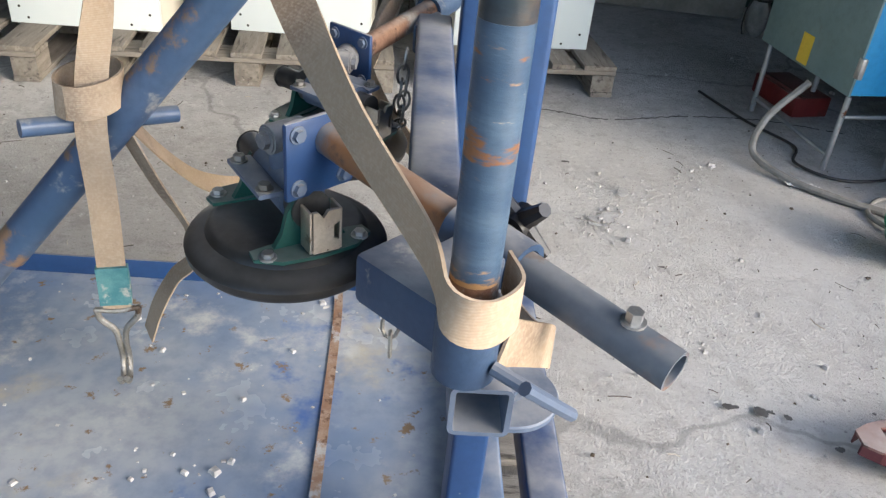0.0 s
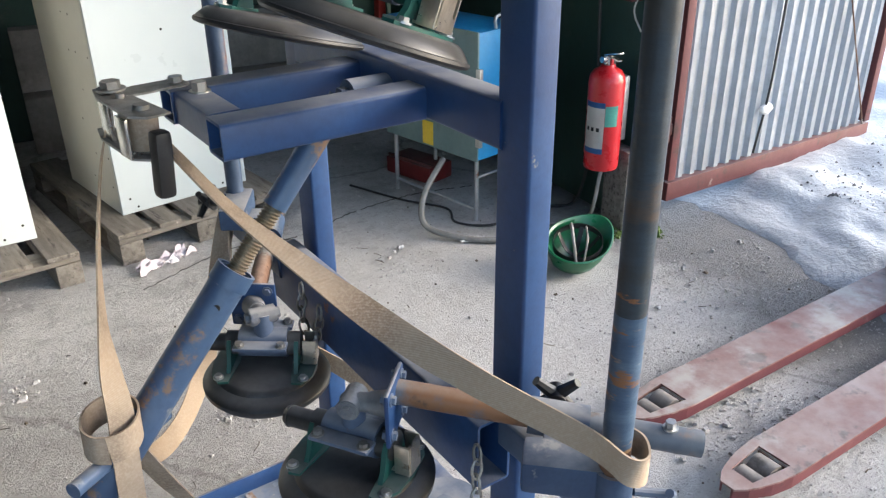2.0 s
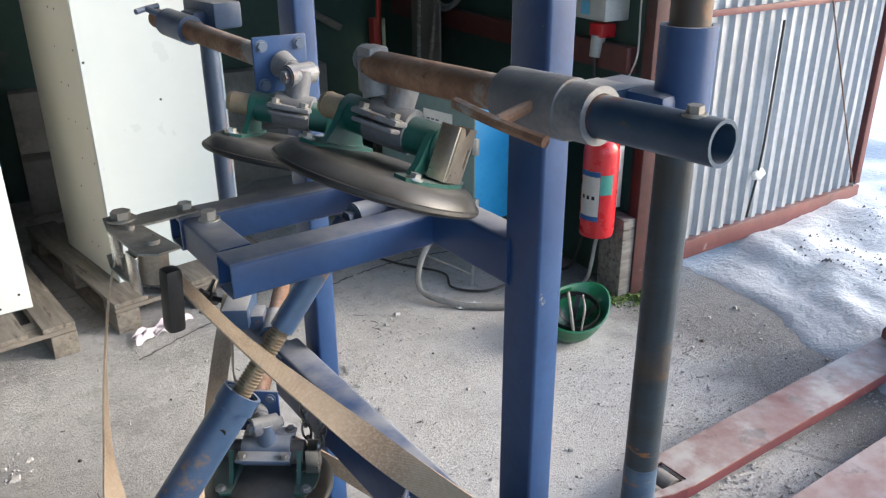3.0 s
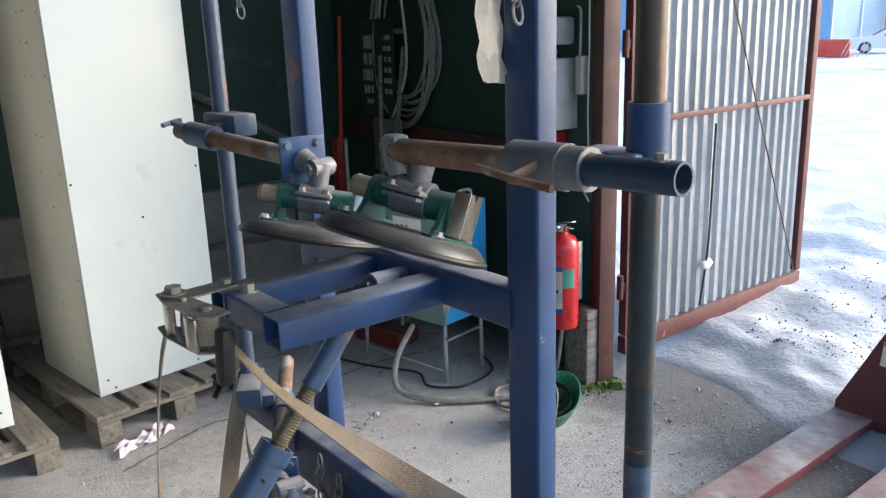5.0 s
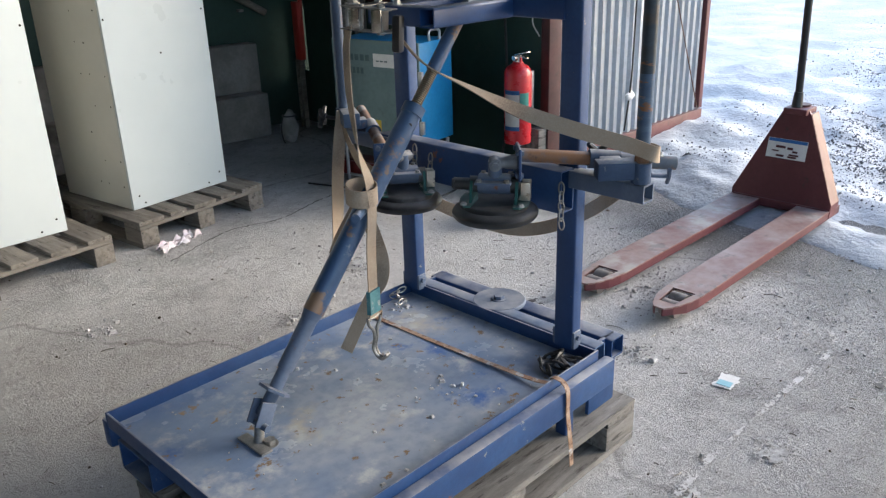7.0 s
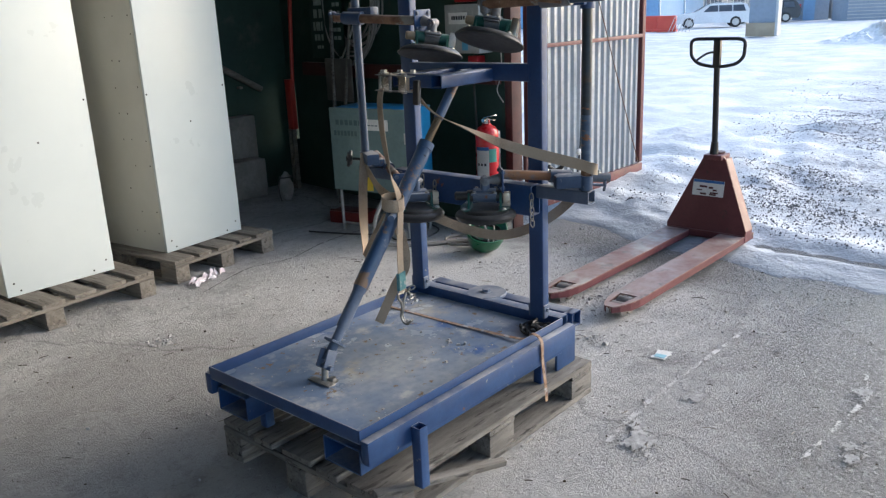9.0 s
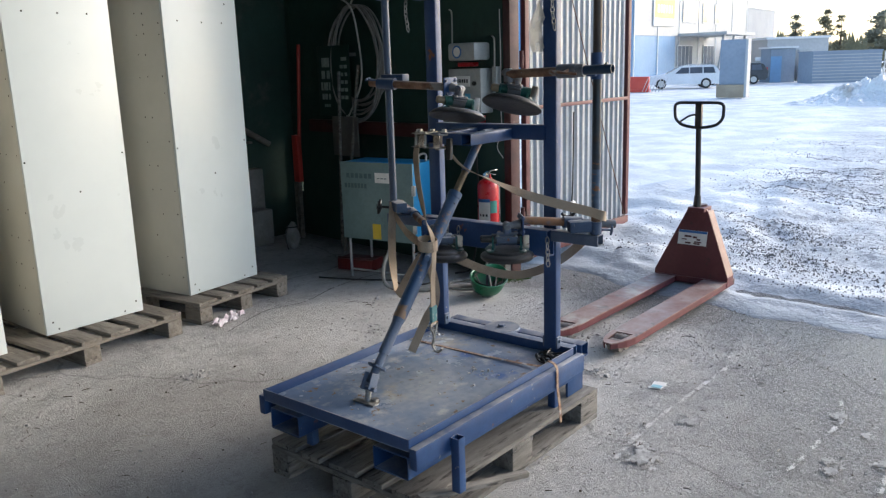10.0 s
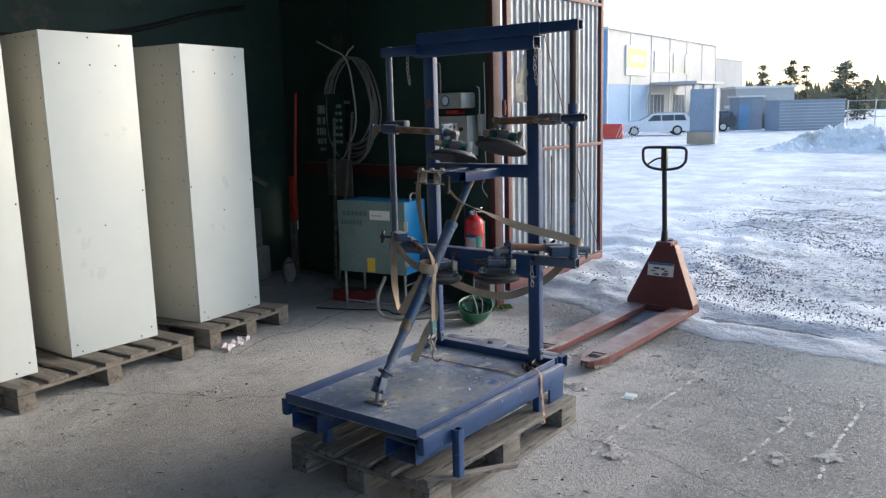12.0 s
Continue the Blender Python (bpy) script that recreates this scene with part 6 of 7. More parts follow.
def corner_things():
    p = thing("wall_pole", Matrix(), "brown wooden pole leaning slantwise on the green wall", "pole")
    bm = bmesh.new()
    cyl(bm, (0.82, 5.30, 1.42), (1.72, 5.30, 0.90), 0.030, 0.027, 14)
    part("shaft", bm, WOOD, p)
    for x in (0.95, 1.52):
        bm = bmesh.new()
        z = 1.375 - (x - 0.80) * 0.57
        box(bm, (x, 5.315, z - 0.035), (0.035, 0.05, 0.02), 0.003)
        part("bracket", bm, RUSTY, p)
    b = thing("canvas_sack", pose(1.53, 4.72, 0), "small grey canvas sack standing by the wall step", "sack")
    bm = bmesh.new()
    bmesh.ops.create_icosphere(bm, subdivisions=4, radius=1.0)
    for v in bm.verts:
        q = v.co.copy()
        k = 1 + 0.16 * noise.noise(q * 1.7) + 0.07 * noise.noise(q * 5.0)
        z = 0.125 + 0.125 * q.z * k
        v.co = Vector((0.068 * q.x * k * (1 - 0.35 * max(0, q.z)), 0.062 * q.y * k * (1 - 0.35 * max(0, q.z)), max(0.004, z)))
    part("body", bm, GREY_CLOTH, b)
    bm = bmesh.new()
    ring = [(0.050 * math.cos(t), 0.046 * math.sin(t), 0.205) for t in (2 * math.pi * i / 14 for i in range(15))]
    hose(bm, ring, 0.006, 6, 2)
    hose(bm, [(-0.05, 0.0, 0.205), (-0.075, -0.01, 0.14), (-0.080, -0.02, 0.06), (-0.070, -0.03, 0.008)], 0.005, 6)
    part("cord", bm, CABLE_BLACK, b, "dark cord round the neck")


corner_things()


def blue_cabinet():
    c = thing("welding_cabinet", pose(1.243, 3.55, 0, 0, 0, -74.5), "grey-green equipment cabinet with bright blue side on thin legs", "cabinet")
    W, D, z0, z1 = 0.635, 0.31, 0.315, 0.890
    bm = bmesh.new()
    box(bm, (W / 2, D / 2, (z0 + z1) / 2), (W, D, z1 - z0), 0.004)
    body = part("case", bm, CAB_BLUE, c, "bright blue case")
    bm = bmesh.new()
    box(bm, (W / 2, -0.006, (z0 + z1) / 2), (W + 0.004, 0.010, z1 - z0 + 0.008), 0.002)
    door = part("front_panel", bm, CAB_GREY, c, "grey-green front panel")
    for name, mat, x0, x1, a, b in (("sticker", YELLOW, 0.27, 0.345, 0.32, 0.435), ("paper_label", PAPER, 0.31, 0.50, 0.745, 0.82)):
        bm = bmesh.new()
        box(bm, ((x0 + x1) / 2, -0.0118, (a + b) / 2), (x1 - x0, 0.001, b - a))
        part(name, bm, mat, door, "", 0)
    for x0, x1, a, b, n in ((0.05, 0.29, 0.775, 0.81, 6), (0.03, 0.24, 0.70, 0.735, 7), (0.33, 0.42, 0.775, 0.782, 3)):
        for k in range(n):
            w = (x1 - x0) / n
            bm = bmesh.new()
            box(bm, (x0 + w * (k + 0.4), -0.0125, (a + b) / 2), (w * 0.7, 0.0012, b - a))
            part("print", bm, INK_FADED, door, "", 0)
    for z in (0.42, 0.70):
        bm = bmesh.new()
        box(bm, (W + 0.008, -0.006, z), (0.028, 0.02, 0.075), 0.003)
        part("hinge", bm, STEEL, door)
    for x, y in ((0.03, 0.02), (W - 0.03, 0.02), (0.03, D - 0.02), (W - 0.03, D - 0.02)):
        bm = bmesh.new()
        hollow(bm, (x, y, 0.0), (x, y, 0.30), 0.011, 0.003, 12)
        part("leg", bm, GALV_MESH, c)
    bm = bmesh.new()
    hose(bm, [(0.03, 0.02, 0.06), (0.3, 0.02, 0.06), (W - 0.03, 0.02, 0.06)], 0.008, 8)
    hose(bm, [(W - 0.03, 0.02, 0.22), (W - 0.03, 0.15, 0.22), (W - 0.03, D - 0.02, 0.22)], 0.008, 8)
    part("leg_bar", bm, GALV_MESH, c)
    bm = bmesh.new()
    hose(bm, [(W - 0.02, D * 0.4, z1 - 0.01), (W - 0.02, D * 0.4, z1 + 0.05), (W - 0.02, D * 0.7, z1 + 0.05), (W - 0.02, D * 0.7, z1 - 0.01)], 0.008, 8)
    part("grip", bm, GALV_MESH, c)
    r = thing("red_tray", pose(1.46, 3.66, 0, 0, 0, -70), "low red metal tray on the floor under the cabinet", "tray")
    bm = bmesh.new()
    box(bm, (0, 0, 0.05), (0.32, 0.18, 0.09), 0.008)
    part("body", bm, RED_TRAY, r)
    bm = bmesh.new()
    box(bm, (0, -0.06, 0.098), (0.34, 0.015, 0.012), 0.003)
    part("rim", bm, RED_DARK, r)


blue_cabinet()


def floor_cables():
    for pts, r, mat, label in (
        ([(1.310, 3.084, 0.30), (1.180, 3.033, 0.16), (1.140, 2.950, 0.05), (1.240, 2.815, 0.020), (1.380, 2.712, 0.016), (1.580, 2.608, 0.015), (1.680, 2.484, 0.016)], 0.014, CABLE, "thick grey cable from the cabinet along the floor"),
        ([(1.060, 3.674, 0.008), (1.210, 3.364, 0.010), (1.360, 3.157, 0.008), (1.320, 2.981, 0.012), (1.460, 2.877, 0.010), (1.680, 2.950, 0.010), (1.760, 3.157, 0.012)], 0.006, CABLE_BLACK, "thin black lead curling over the floor"),
        ([(1.510, 2.380, 0.011), (1.620, 2.505, 0.012), (1.780, 2.525, 0.012), (1.760, 2.691, 0.011), (1.580, 2.753, 0.013), (1.480, 2.608, 0.012), (1.580, 2.463, 0.022), (1.740, 2.587, 0.024), (1.660, 2.794, 0.012)], 0.009, CABLE, "grey cable coiled on the floor by the wall"),
        ([(-2.6, 5.315, 2.75), (-1.6, 5.315, 2.40), (-0.9, 5.315, 2.28), (-0.2, 5.315, 2.27), (0.5, 5.315, 2.36), (1.1, 5.315, 2.52), (1.6, 5.315, 2.62)], 0.022, CABLE_BLACK, "black hose sagging across the green wall"),
    ):
        c = thing("cable", Matrix(), label, "cable", "cables")
        bm = bmesh.new()
        hose(bm, pts, r, 8)
        part("sheath", bm, mat, c)
    k = thing("cable_plug", pose(1.64, 2.45, 0.02, 0, 0, 30), "grey plug on the end of a floor cable", "plug")
    bm = bmesh.new()
    cyl(bm, (-0.05, 0, 0.0), (0.02, 0, 0.0), 0.020, seg=14)
    cyl(bm, (0.02, 0, 0.0), (0.045, 0, 0.0), 0.024, seg=14)
    part("body", bm, GREY_BOX, k)


floor_cables()


def hard_hat():
    h = thing("hard_hat", pose(1.545, 2.335, 0.0, 0, 0, 20) @ Matrix.Scale(1.08, 4), "green hard hat lying upside down on the concrete floor", "hard hat")
    tilt = pose(0, 0, 0.125, 14, -10, 0)
    bm = bmesh.new()
    prof_o = [(0.025, -0.118), (0.062, -0.108), (0.092, -0.082), (0.108, -0.045), (0.116, 0.0), (0.124, 0.004)]
    prof_i = [(0.118, 0.006), (0.110, 0.000), (0.102, -0.044), (0.087, -0.078), (0.058, -0.102), (0.022, -0.111)]
    rings = []
    for r, z in prof_o + prof_i:
        ring = []
        for i in range(40):
            a = 2 * math.pi * i / 40
            peak = max(0.0, math.cos(a)) ** 3 * (0.045 if z > -0.001 else 0.0)
            ring.append(tilt @ Vector((1.16 * r * math.cos(a) + peak, 0.98 * r * math.sin(a), z)))
        rings.append(ring)
    loops(bm, rings)
    part("shell", bm, HELMET, h, "glossy green shell")
    bm = bmesh.new()
    ring = [tilt @ Vector((0.108 * math.cos(a), 0.090 * math.sin(a), -0.012)) for a in (2 * math.pi * i / 20 for i in range(21))]
    ribbon(bm, ring, [(0, 0, 1)] * 21, 0.022, 0.002, 2)
    for a in (0.5, 1.6, 2.7):
        p = Vector((0.105 * math.cos(a), 0.088 * math.sin(a), -0.015))
        ribbon(bm, [tilt @ p, tilt @ Vector((p.x * 0.5, p.y * 0.5, -0.07)), tilt @ Vector((0, 0, -0.08)), tilt @ Vector((-p.x * 0.5, -p.y * 0.5, -0.07)), tilt @ Vector((-p.x, -p.y, -0.015))], [(math.sin(a), -math.cos(a), 0)] * 5, 0.018, 0.002, 4)
    part("harness", bm, PLASTIC, h, "black inner harness")
    bm = bmesh.new()
    hose(bm, [tilt @ Vector((-0.10, -0.06, -0.01)), tilt @ Vector((-0.09, -0.03, 0.06)), tilt @ Vector((-0.04, 0.02, 0.085)), tilt @ Vector((0.03, 0.06, 0.03)), tilt @ Vector((0.06, 0.075, -0.01))], 0.006, 8)
    hose(bm, [tilt @ Vector((-0.08, -0.08, -0.01)), tilt @ Vector((-0.05, -0.06, 0.075)), tilt @ Vector((0.02, -0.01, 0.06)), tilt @ Vector((0.09, 0.02, -0.005))], 0.004, 6)
    part("chin_strap", bm, CABLE, h)
    return h


hard_hat()


# ---- scraps on the floor ----
def crumpled(name, m, size, mat, label, cat, seed, lift=0.02):
    t = thing(name, m, label, cat)
    bm = bmesh.new()
    bmesh.ops.create_grid(bm, x_segments=16, y_segments=10, size=0.5)
    for v in bm.verts:
        p = v.co.copy()
        edge = 1 + 0.35 * noise.noise(Vector((p.x * 4, p.y * 4, seed)))
        v.co = Vector((p.x * size[0] * edge, p.y * size[1] * edge, 0.006 + lift * abs(noise.fractal(Vector((p.x * 5, p.y * 5, seed + 3.0)), 1.0, 2.0, 3))))
    bmesh.ops.solidify(bm, geom=bm.faces[:], thickness=0.0012)
    part("sheet", bm, mat, t)
    return t


crumpled("waste_paper", pose(0.03, 3.235, 0.0, 0, 0, 28), (0.26, 0.075), PINK, "crumpled pinkish paper towel on the floor by a pallet", "paper", 2.0, 0.05)
crumpled("paper_card", pose(0.900, 0.610, 0.0, 0, 0, 12), (0.095, 0.064), PAPER, "small pale card lying on the concrete floor", "card", 7.0, 0.0006)
crumpled("paper_scrap", pose(1.30, 2.79, 0.0, 0, 0, -30), (0.11, 0.06), PAPER, "white paper scrap among the floor cables", "paper", 9.0, 0.02)
bm = bmesh.new()
box(bm, (0.006, 0, 0.0042), (0.036, 0.048, 0.001))
card = part("card_print", bm, INK_PALE_BLUE, bpy.data.objects["paper_card"], "", 0)
card.matrix_basis = pose(-0.028, 0, 0.004)


def worn_marks():
    """Broken lines and patches of white marking on the concrete."""
    rnd = random.Random(21)
    for name, pts, w, label in (
        ("floor_line", [(1.52, 0.56), (1.37, 0.48), (0.90, 0.44), (0.48, 0.40), (0.10, 0.33)], 0.018, "broken worn white line on the floor"),
        ("floor_line", [(1.30, -0.10), (1.08, -0.19), (0.80, -0.20), (0.46, -0.21)], 0.020, "broken worn white line on the floor"),
        ("floor_line", [(1.60, -0.36), (1.48, -0.40), (1.00, -0.45), (0.54, -0.52)], 0.020, "broken worn white line on the floor"),
    ):
        bm = bmesh.new()
        line = smooth_path([(x, y, 0.0075) for x, y in pts], 150)
        for p, q in zip(line, line[1:]):
            d = q - p
            side = Vector((-d.y, d.x, 0)).normalized() * 0.0028
            for j in range(-4, 4):
                c = p + side * j
                worn = 0.8 * noise.fractal(c * 18, 0.8, 2.1, 3) + 1.0 * noise.noise(c * 150) + 0.35 * noise.noise(c * 2.2)
                if worn > abs(j + 0.5) * 0.09 - 0.02:
                    bm.faces.new([bm.verts.new(c + k) for k in (Vector(), d, d + side, side)])
        tagged(part(name, bm, CHALK, None, "", 0), label, "floor marking", kind="structure")
    bm = bmesh.new()
    for cx, cy, r, long, turn in ((0.656, 0.291, 0.060, 1.5, 0.4), (0.20, 0.26, 0.09, 1.8, 0.2), (0.975, -0.333, 0.035, 1.6, 0.5), (1.09, -0.17, 0.045, 1.4, 0.2), (0.80, -0.49, 0.075, 1.5, -0.3), (0.62, -0.33, 0.05, 1.7, 0.6), (0.707, 1.0, 0.040, 1.3, 0.3), (0.55, 2.35, 0.055, 1.5, 0.5), (0.62, 2.55, 0.035, 1.4, 1.0)):
        n, cell = 30, 2.6 * r / 30
        for i in range(-n // 2, n // 2):
            for j in range(-n // 2, n // 2):
                x, y = i * cell * long, j * cell
                c = Vector((cx + x * math.cos(turn) - y * math.sin(turn), cy + x * math.sin(turn) + y * math.cos(turn), 0.0076))
                fall = math.hypot(i, j) / (n / 2)
                if 0.75 - fall + 0.55 * noise.fractal(c * 14, 0.8, 2.1, 3) + 0.5 * noise.noise(c * 110) > 0.32:
                    e, g = Vector((math.cos(turn), math.sin(turn), 0)) * cell * long, Vector((-math.sin(turn), math.cos(turn), 0)) * cell
                    bm.faces.new([bm.verts.new(c + k) for k in (Vector(), e, e + g, g)])
    tagged(part("floor_patches", bm, PLASTER, None, "", 0), "splashes of white plaster on the concrete floor", "floor stain", kind="structure")


worn_marks()


def floor_crack():
    """A dark ragged crack and a few oily spots in the concrete."""
    rnd = random.Random(8)
    bm = bmesh.new()
    line = smooth_path([(-0.10, 3.02, 0.0072), (0.30, 3.22, 0.0072), (0.60, 3.20, 0.0072), (0.95, 3.34, 0.0072), (1.30, 3.40, 0.0072), (1.62, 3.36, 0.0072)], 60)
    last = None
    for i, p in enumerate(line):
        p = p + Vector((0, 0.012 * noise.noise(Vector((i * 0.22, 4, 0))), 0))
        k = 0.0045 + 0.006 * max(0, noise.noise(Vector((i * 0.13, 9, 1)))) * rnd.uniform(0.5, 1.5)
        now = [bm.verts.new(p + Vector((0, k, 0))), bm.verts.new(p - Vector((0, k, 0)))]
        if last and noise.noise(Vector((i * 0.1, 1, 6))) > -0.32:
            bm.faces.new((last[0], last[1], now[1], now[0]))
        last = now
    for cx, cy, r in ((0.79, 1.515, 0.022), (0.865, 1.512, 0.030), (0.925, 1.505, 0.020), (0.70, 2.10, 0.018), (1.02, 1.42, 0.016), (0.42, 2.75, 0.02), (1.25, 0.25, 0.03)):
        for i in range(-12, 12):
            for j in range(-12, 12):
                c = Vector((cx + i * r / 9, cy + j * r / 14, 0.0071))
                if 0.8 - math.hypot(i, j) / 12 + 0.5 * noise.fractal(c * 40, 0.8, 2.1, 3) > 0.35:
                    bm.faces.new([bm.verts.new(c + Vector(k)) for k in ((0, 0, 0), (r / 9, 0, 0), (r / 9, r / 14, 0), (0, r / 14, 0))])
    tagged(part("floor_crack", bm, OILY, None, "", 0), "dark ragged crack and oily spots in the concrete floor", "floor stain", kind="structure")


floor_crack()


def scatter(name, area, n, size, mat, label, cat, seed, z=0.0, m=None, spread=None):
    """Loose crumbs, one mesh: flattened lumps of many sizes."""
    rnd = random.Random(seed)
    verts, faces = [], []
    cube = ((-1, -1, 0), (1, -1, 0), (1, 1, 0), (-1, 1, 0), (-0.7, -0.6, 1), (0.6, -0.7, 1), (0.7, 0.6, 1), (-0.6, 0.7, 1))
    quads = ((0, 1, 5, 4), (1, 2, 6, 5), (2, 3, 7, 6), (3, 0, 4, 7), (4, 5, 6, 7))
    for _ in range(n):
        x, y = rnd.uniform(area[0], area[1]), rnd.uniform(area[2], area[3])
        if spread:
            cx, cy, s = rnd.choice(spread)
            x, y = rnd.gauss(cx, s), rnd.gauss(cy, s)
        s = size * rnd.lognormvariate(0, 0.55)
        a, b = rnd.uniform(0.5, 1.4), rnd.uniform(0.4, 1.0)
        t = rnd.uniform(0, math.pi)
        k = len(verts)
        for vx, vy, vz in cube:
            px, py = vx * s * a * rnd.uniform(0.8, 1.2), vy * s * rnd.uniform(0.8, 1.2)
            verts.append((x + px * math.cos(t) - py * math.sin(t), y + px * math.sin(t) + py * math.cos(t), z - 0.001 + vz * s * b * 1.5))
        faces += [tuple(k + i for i in q) for q in quads]
    me = bpy.data.meshes.new(name)
    me.from_pydata(verts, [], faces)
    me.materials.append(mat)
    ob = tagged(new(name, me), label, cat, kind="stuff")
    if m is not None:
        ob.matrix_basis = m
    return ob


def snow_grit():
    """Crushed stone strewn in bands over the driven snow, one mesh."""
    rnd = random.Random(37)
    verts, faces = [], []
    quads = ((0, 1, 4), (1, 2, 4), (2, 3, 4), (3, 0, 4))
    while len(faces) < 4 * 70000:
        x = 2.9 + 10.0 * rnd.random() ** 1.5
        y = rnd.uniform(-1.6, 1.5 + 0.30 * x)
        band = noise.fractal(Vector((x * 0.75 - y * 0.30, y * 0.22 + x * 0.09, 3.0)), 0.9, 2.0, 3)
        fade = step(x, 2.9, 4.1) * (1 - step(y, 0.35 + 0.27 * x, 1.2 + 0.29 * x))
        if rnd.random() > (0.07 + step(band, -0.22, 0.22)) * (0.06 + fade):
            continue
        s, t = 0.0050 * rnd.lognormvariate(0, 0.40), rnd.uniform(0, 6.28)
        a, z, k = rnd.uniform(0.6, 1.0), snow_height(x, y) - 0.001, len(verts)
        for j in range(4):
            e = t + j * math.pi / 2 + rnd.uniform(-0.3, 0.3)
            verts.append((x + s * math.cos(e), y + s * a * math.sin(e), z))
        verts.append((x, y, z + s * rnd.uniform(0.7, 1.3)))
        faces += [tuple(k + i for i in q) for q in quads]
    me = bpy.data.meshes.new("snow_grit")
    me.from_pydata(verts, [], faces)
    me.materials.append(GRIT_DARK)
    tagged(new("snow_grit", me), "dark crushed grit strewn in bands over the snow", "grit", kind="stuff")


scatter("floor_grit", (-3.0, 2.3, -1.4, 4.4), 9000, 0.0013, GRIT, "pale grit strewn over the concrete floor", "grit", 31, 0.004)
scatter("floor_grit", (1.3, 2.4, 0.2, 2.2), 7000, 0.0013, GRIT, "pale gravel by the gate opening", "grit", 35, 0.004)
scatter("floor_dirt", (-3.0, 2.3, -1.4, 4.4), 900, 0.0016, DIRT, "dark crumbs on the concrete floor", "dirt", 32, 0.004)
scatter("floor_rubble", (0, 1, 0, 1), 900, 0.0024, GRIT, "broken plaster crumbs in heaps on the floor", "rubble", 33, 0.004, None, ((0.53, 2.33, 0.07), (0.62, 2.52, 0.09), (0.036, 2.033, 0.05), (0.05, 2.0, 0.12), (0.844, 0.945, 0.05), (1.2, 1.23, 0.08), (1.52, 1.35, 0.12), (0.75, 1.75, 0.20), (-0.62, 2.5, 0.05), (0.92, 2.75, 0.08)))
scatter("tray_grit", (0.02, 1.02, 0.02, 0.67), 130, 0.0018, GRIT, "crumbs of grit on the rack tray", "grit", 34, 0.353, RACK)
scatter("tray_grit", (0, 1, 0, 1), 40, 0.0032, GRIT, "grit gathered along the tray edge", "grit", 36, 0.353, RACK, ((0.80, 0.655, 0.014), (0.93, 0.63, 0.03), (0.62, 0.20, 0.05)))
snow_grit()
scatter("moss", (0, 1, 0, 1), 700, 0.0028, MOSS, "green moss tuft at the foot of the gate post", "moss", 38, 0.004, None, ((1.96, 2.53, 0.05), (2.04, 2.48, 0.04)))


def twigs(name, area, n, length, mat, label, cat, seed):
    """Thin bent twigs and needles lying about, one mesh."""
    rnd = random.Random(seed)
    bm = bmesh.new()
    for _ in range(n):
        p = Vector((rnd.uniform(area[0], area[1]), rnd.uniform(area[2], area[3]), 0.006))
        a, l = rnd.uniform(0, 6.28), length * rnd.lognormvariate(0, 0.5)
        d, k = Vector((math.cos(a), math.sin(a), 0)), Vector((-math.sin(a), math.cos(a), 0)) * rnd.uniform(-0.15, 0.15) * l
        r = rnd.uniform(0.0008, 0.0020)
        hose(bm, [p - d * l / 2, p + k + Vector((0, 0, 0.002)), p + d * l / 2], r, 4, 2)
    return tagged(part(name, bm, mat, None, "", 0), label, cat, kind="stuff")


twigs("floor_twigs", (-2.6, 2.0, -1.3, 3.0), 330, 0.022, DIRT, "dark twigs and splinters on the concrete floor", "twigs", 41)
twigs("floor_straws", (-2.6, 2.0, -1.3, 3.0), 160, 0.018, PALLET_CHIP, "pale wood splinters on the concrete floor", "splinters", 42)


def film_scrap():
    t = thing("plastic_film", RACK, "torn translucent plastic film tied to the rack post", "plastic film")
    bm = bmesh.new()
    rows = []
    for i in range(14):
        z = 1.852 - 0.0183 * i
        w = 0.012 + 0.024 * step(i, 1, 7) + 0.004 * math.sin(i * 1.3)
        c = 0.105 + 0.022 * step(i, 0, 8) + 0.005 * math.sin(i * 0.9)
        rows.append([bm.verts.new((1.022 + 0.016 * noise.noise(Vector((i * 0.5, k * 0.9, 4))) - 0.012 + 0.004 * k, c - w + 2 * w * k / 5, z + 0.008 * noise.noise(Vector((k, i, 2.0))))) for k in range(6)])
    for a, b in zip(rows, rows[1:]):
        for i in range(5):
            bm.faces.new((a[i], a[i + 1], b[i + 1], b[i]))
    bmesh.ops.solidify(bm, geom=bm.faces[:], thickness=0.0008)
    part("sheet", bm, PAPER, t)
    return t


film_scrap()


# ---- outside: yard and distance ----
FACADE_GREY = surface("pale_facade_panel", (0.40, 0.415, 0.42), (0.45, 0.46, 0.465), 0.4, 0.6)
FACADE_BLUE = surface("blue_facade_panel", (0.15, 0.29, 0.47), (0.18, 0.32, 0.50), 0.4, 0.55)
FACADE_SLATE = surface("slate_blue_cladding", (0.21, 0.255, 0.315), (0.25, 0.295, 0.355), 0.5, 0.6)
TRIM_WHITE = surface("white_trim", (0.66, 0.67, 0.67), (0.72, 0.73, 0.73), 1.0, 0.6)
PANE = surface("window_pane", (0.12, 0.14, 0.17), (0.20, 0.22, 0.25), 0.3, 0.12)
SIGN_LIME = surface("lime_sign", (0.40, 0.50, 0.12), (0.46, 0.56, 0.16), 0.8, 0.5)
CAR_WHITE = surface("white_car_paint", (0.62, 0.63, 0.64), (0.68, 0.69, 0.70), 1.0, 0.2)
CAR_DARK = surface("dark_car_paint", (0.03, 0.03, 0.035), (0.05, 0.05, 0.055), 1.0, 0.2)
TYRE = surface("tyre_rubber", (0.02, 0.02, 0.02), (0.03, 0.03, 0.03), 4, 0.8)
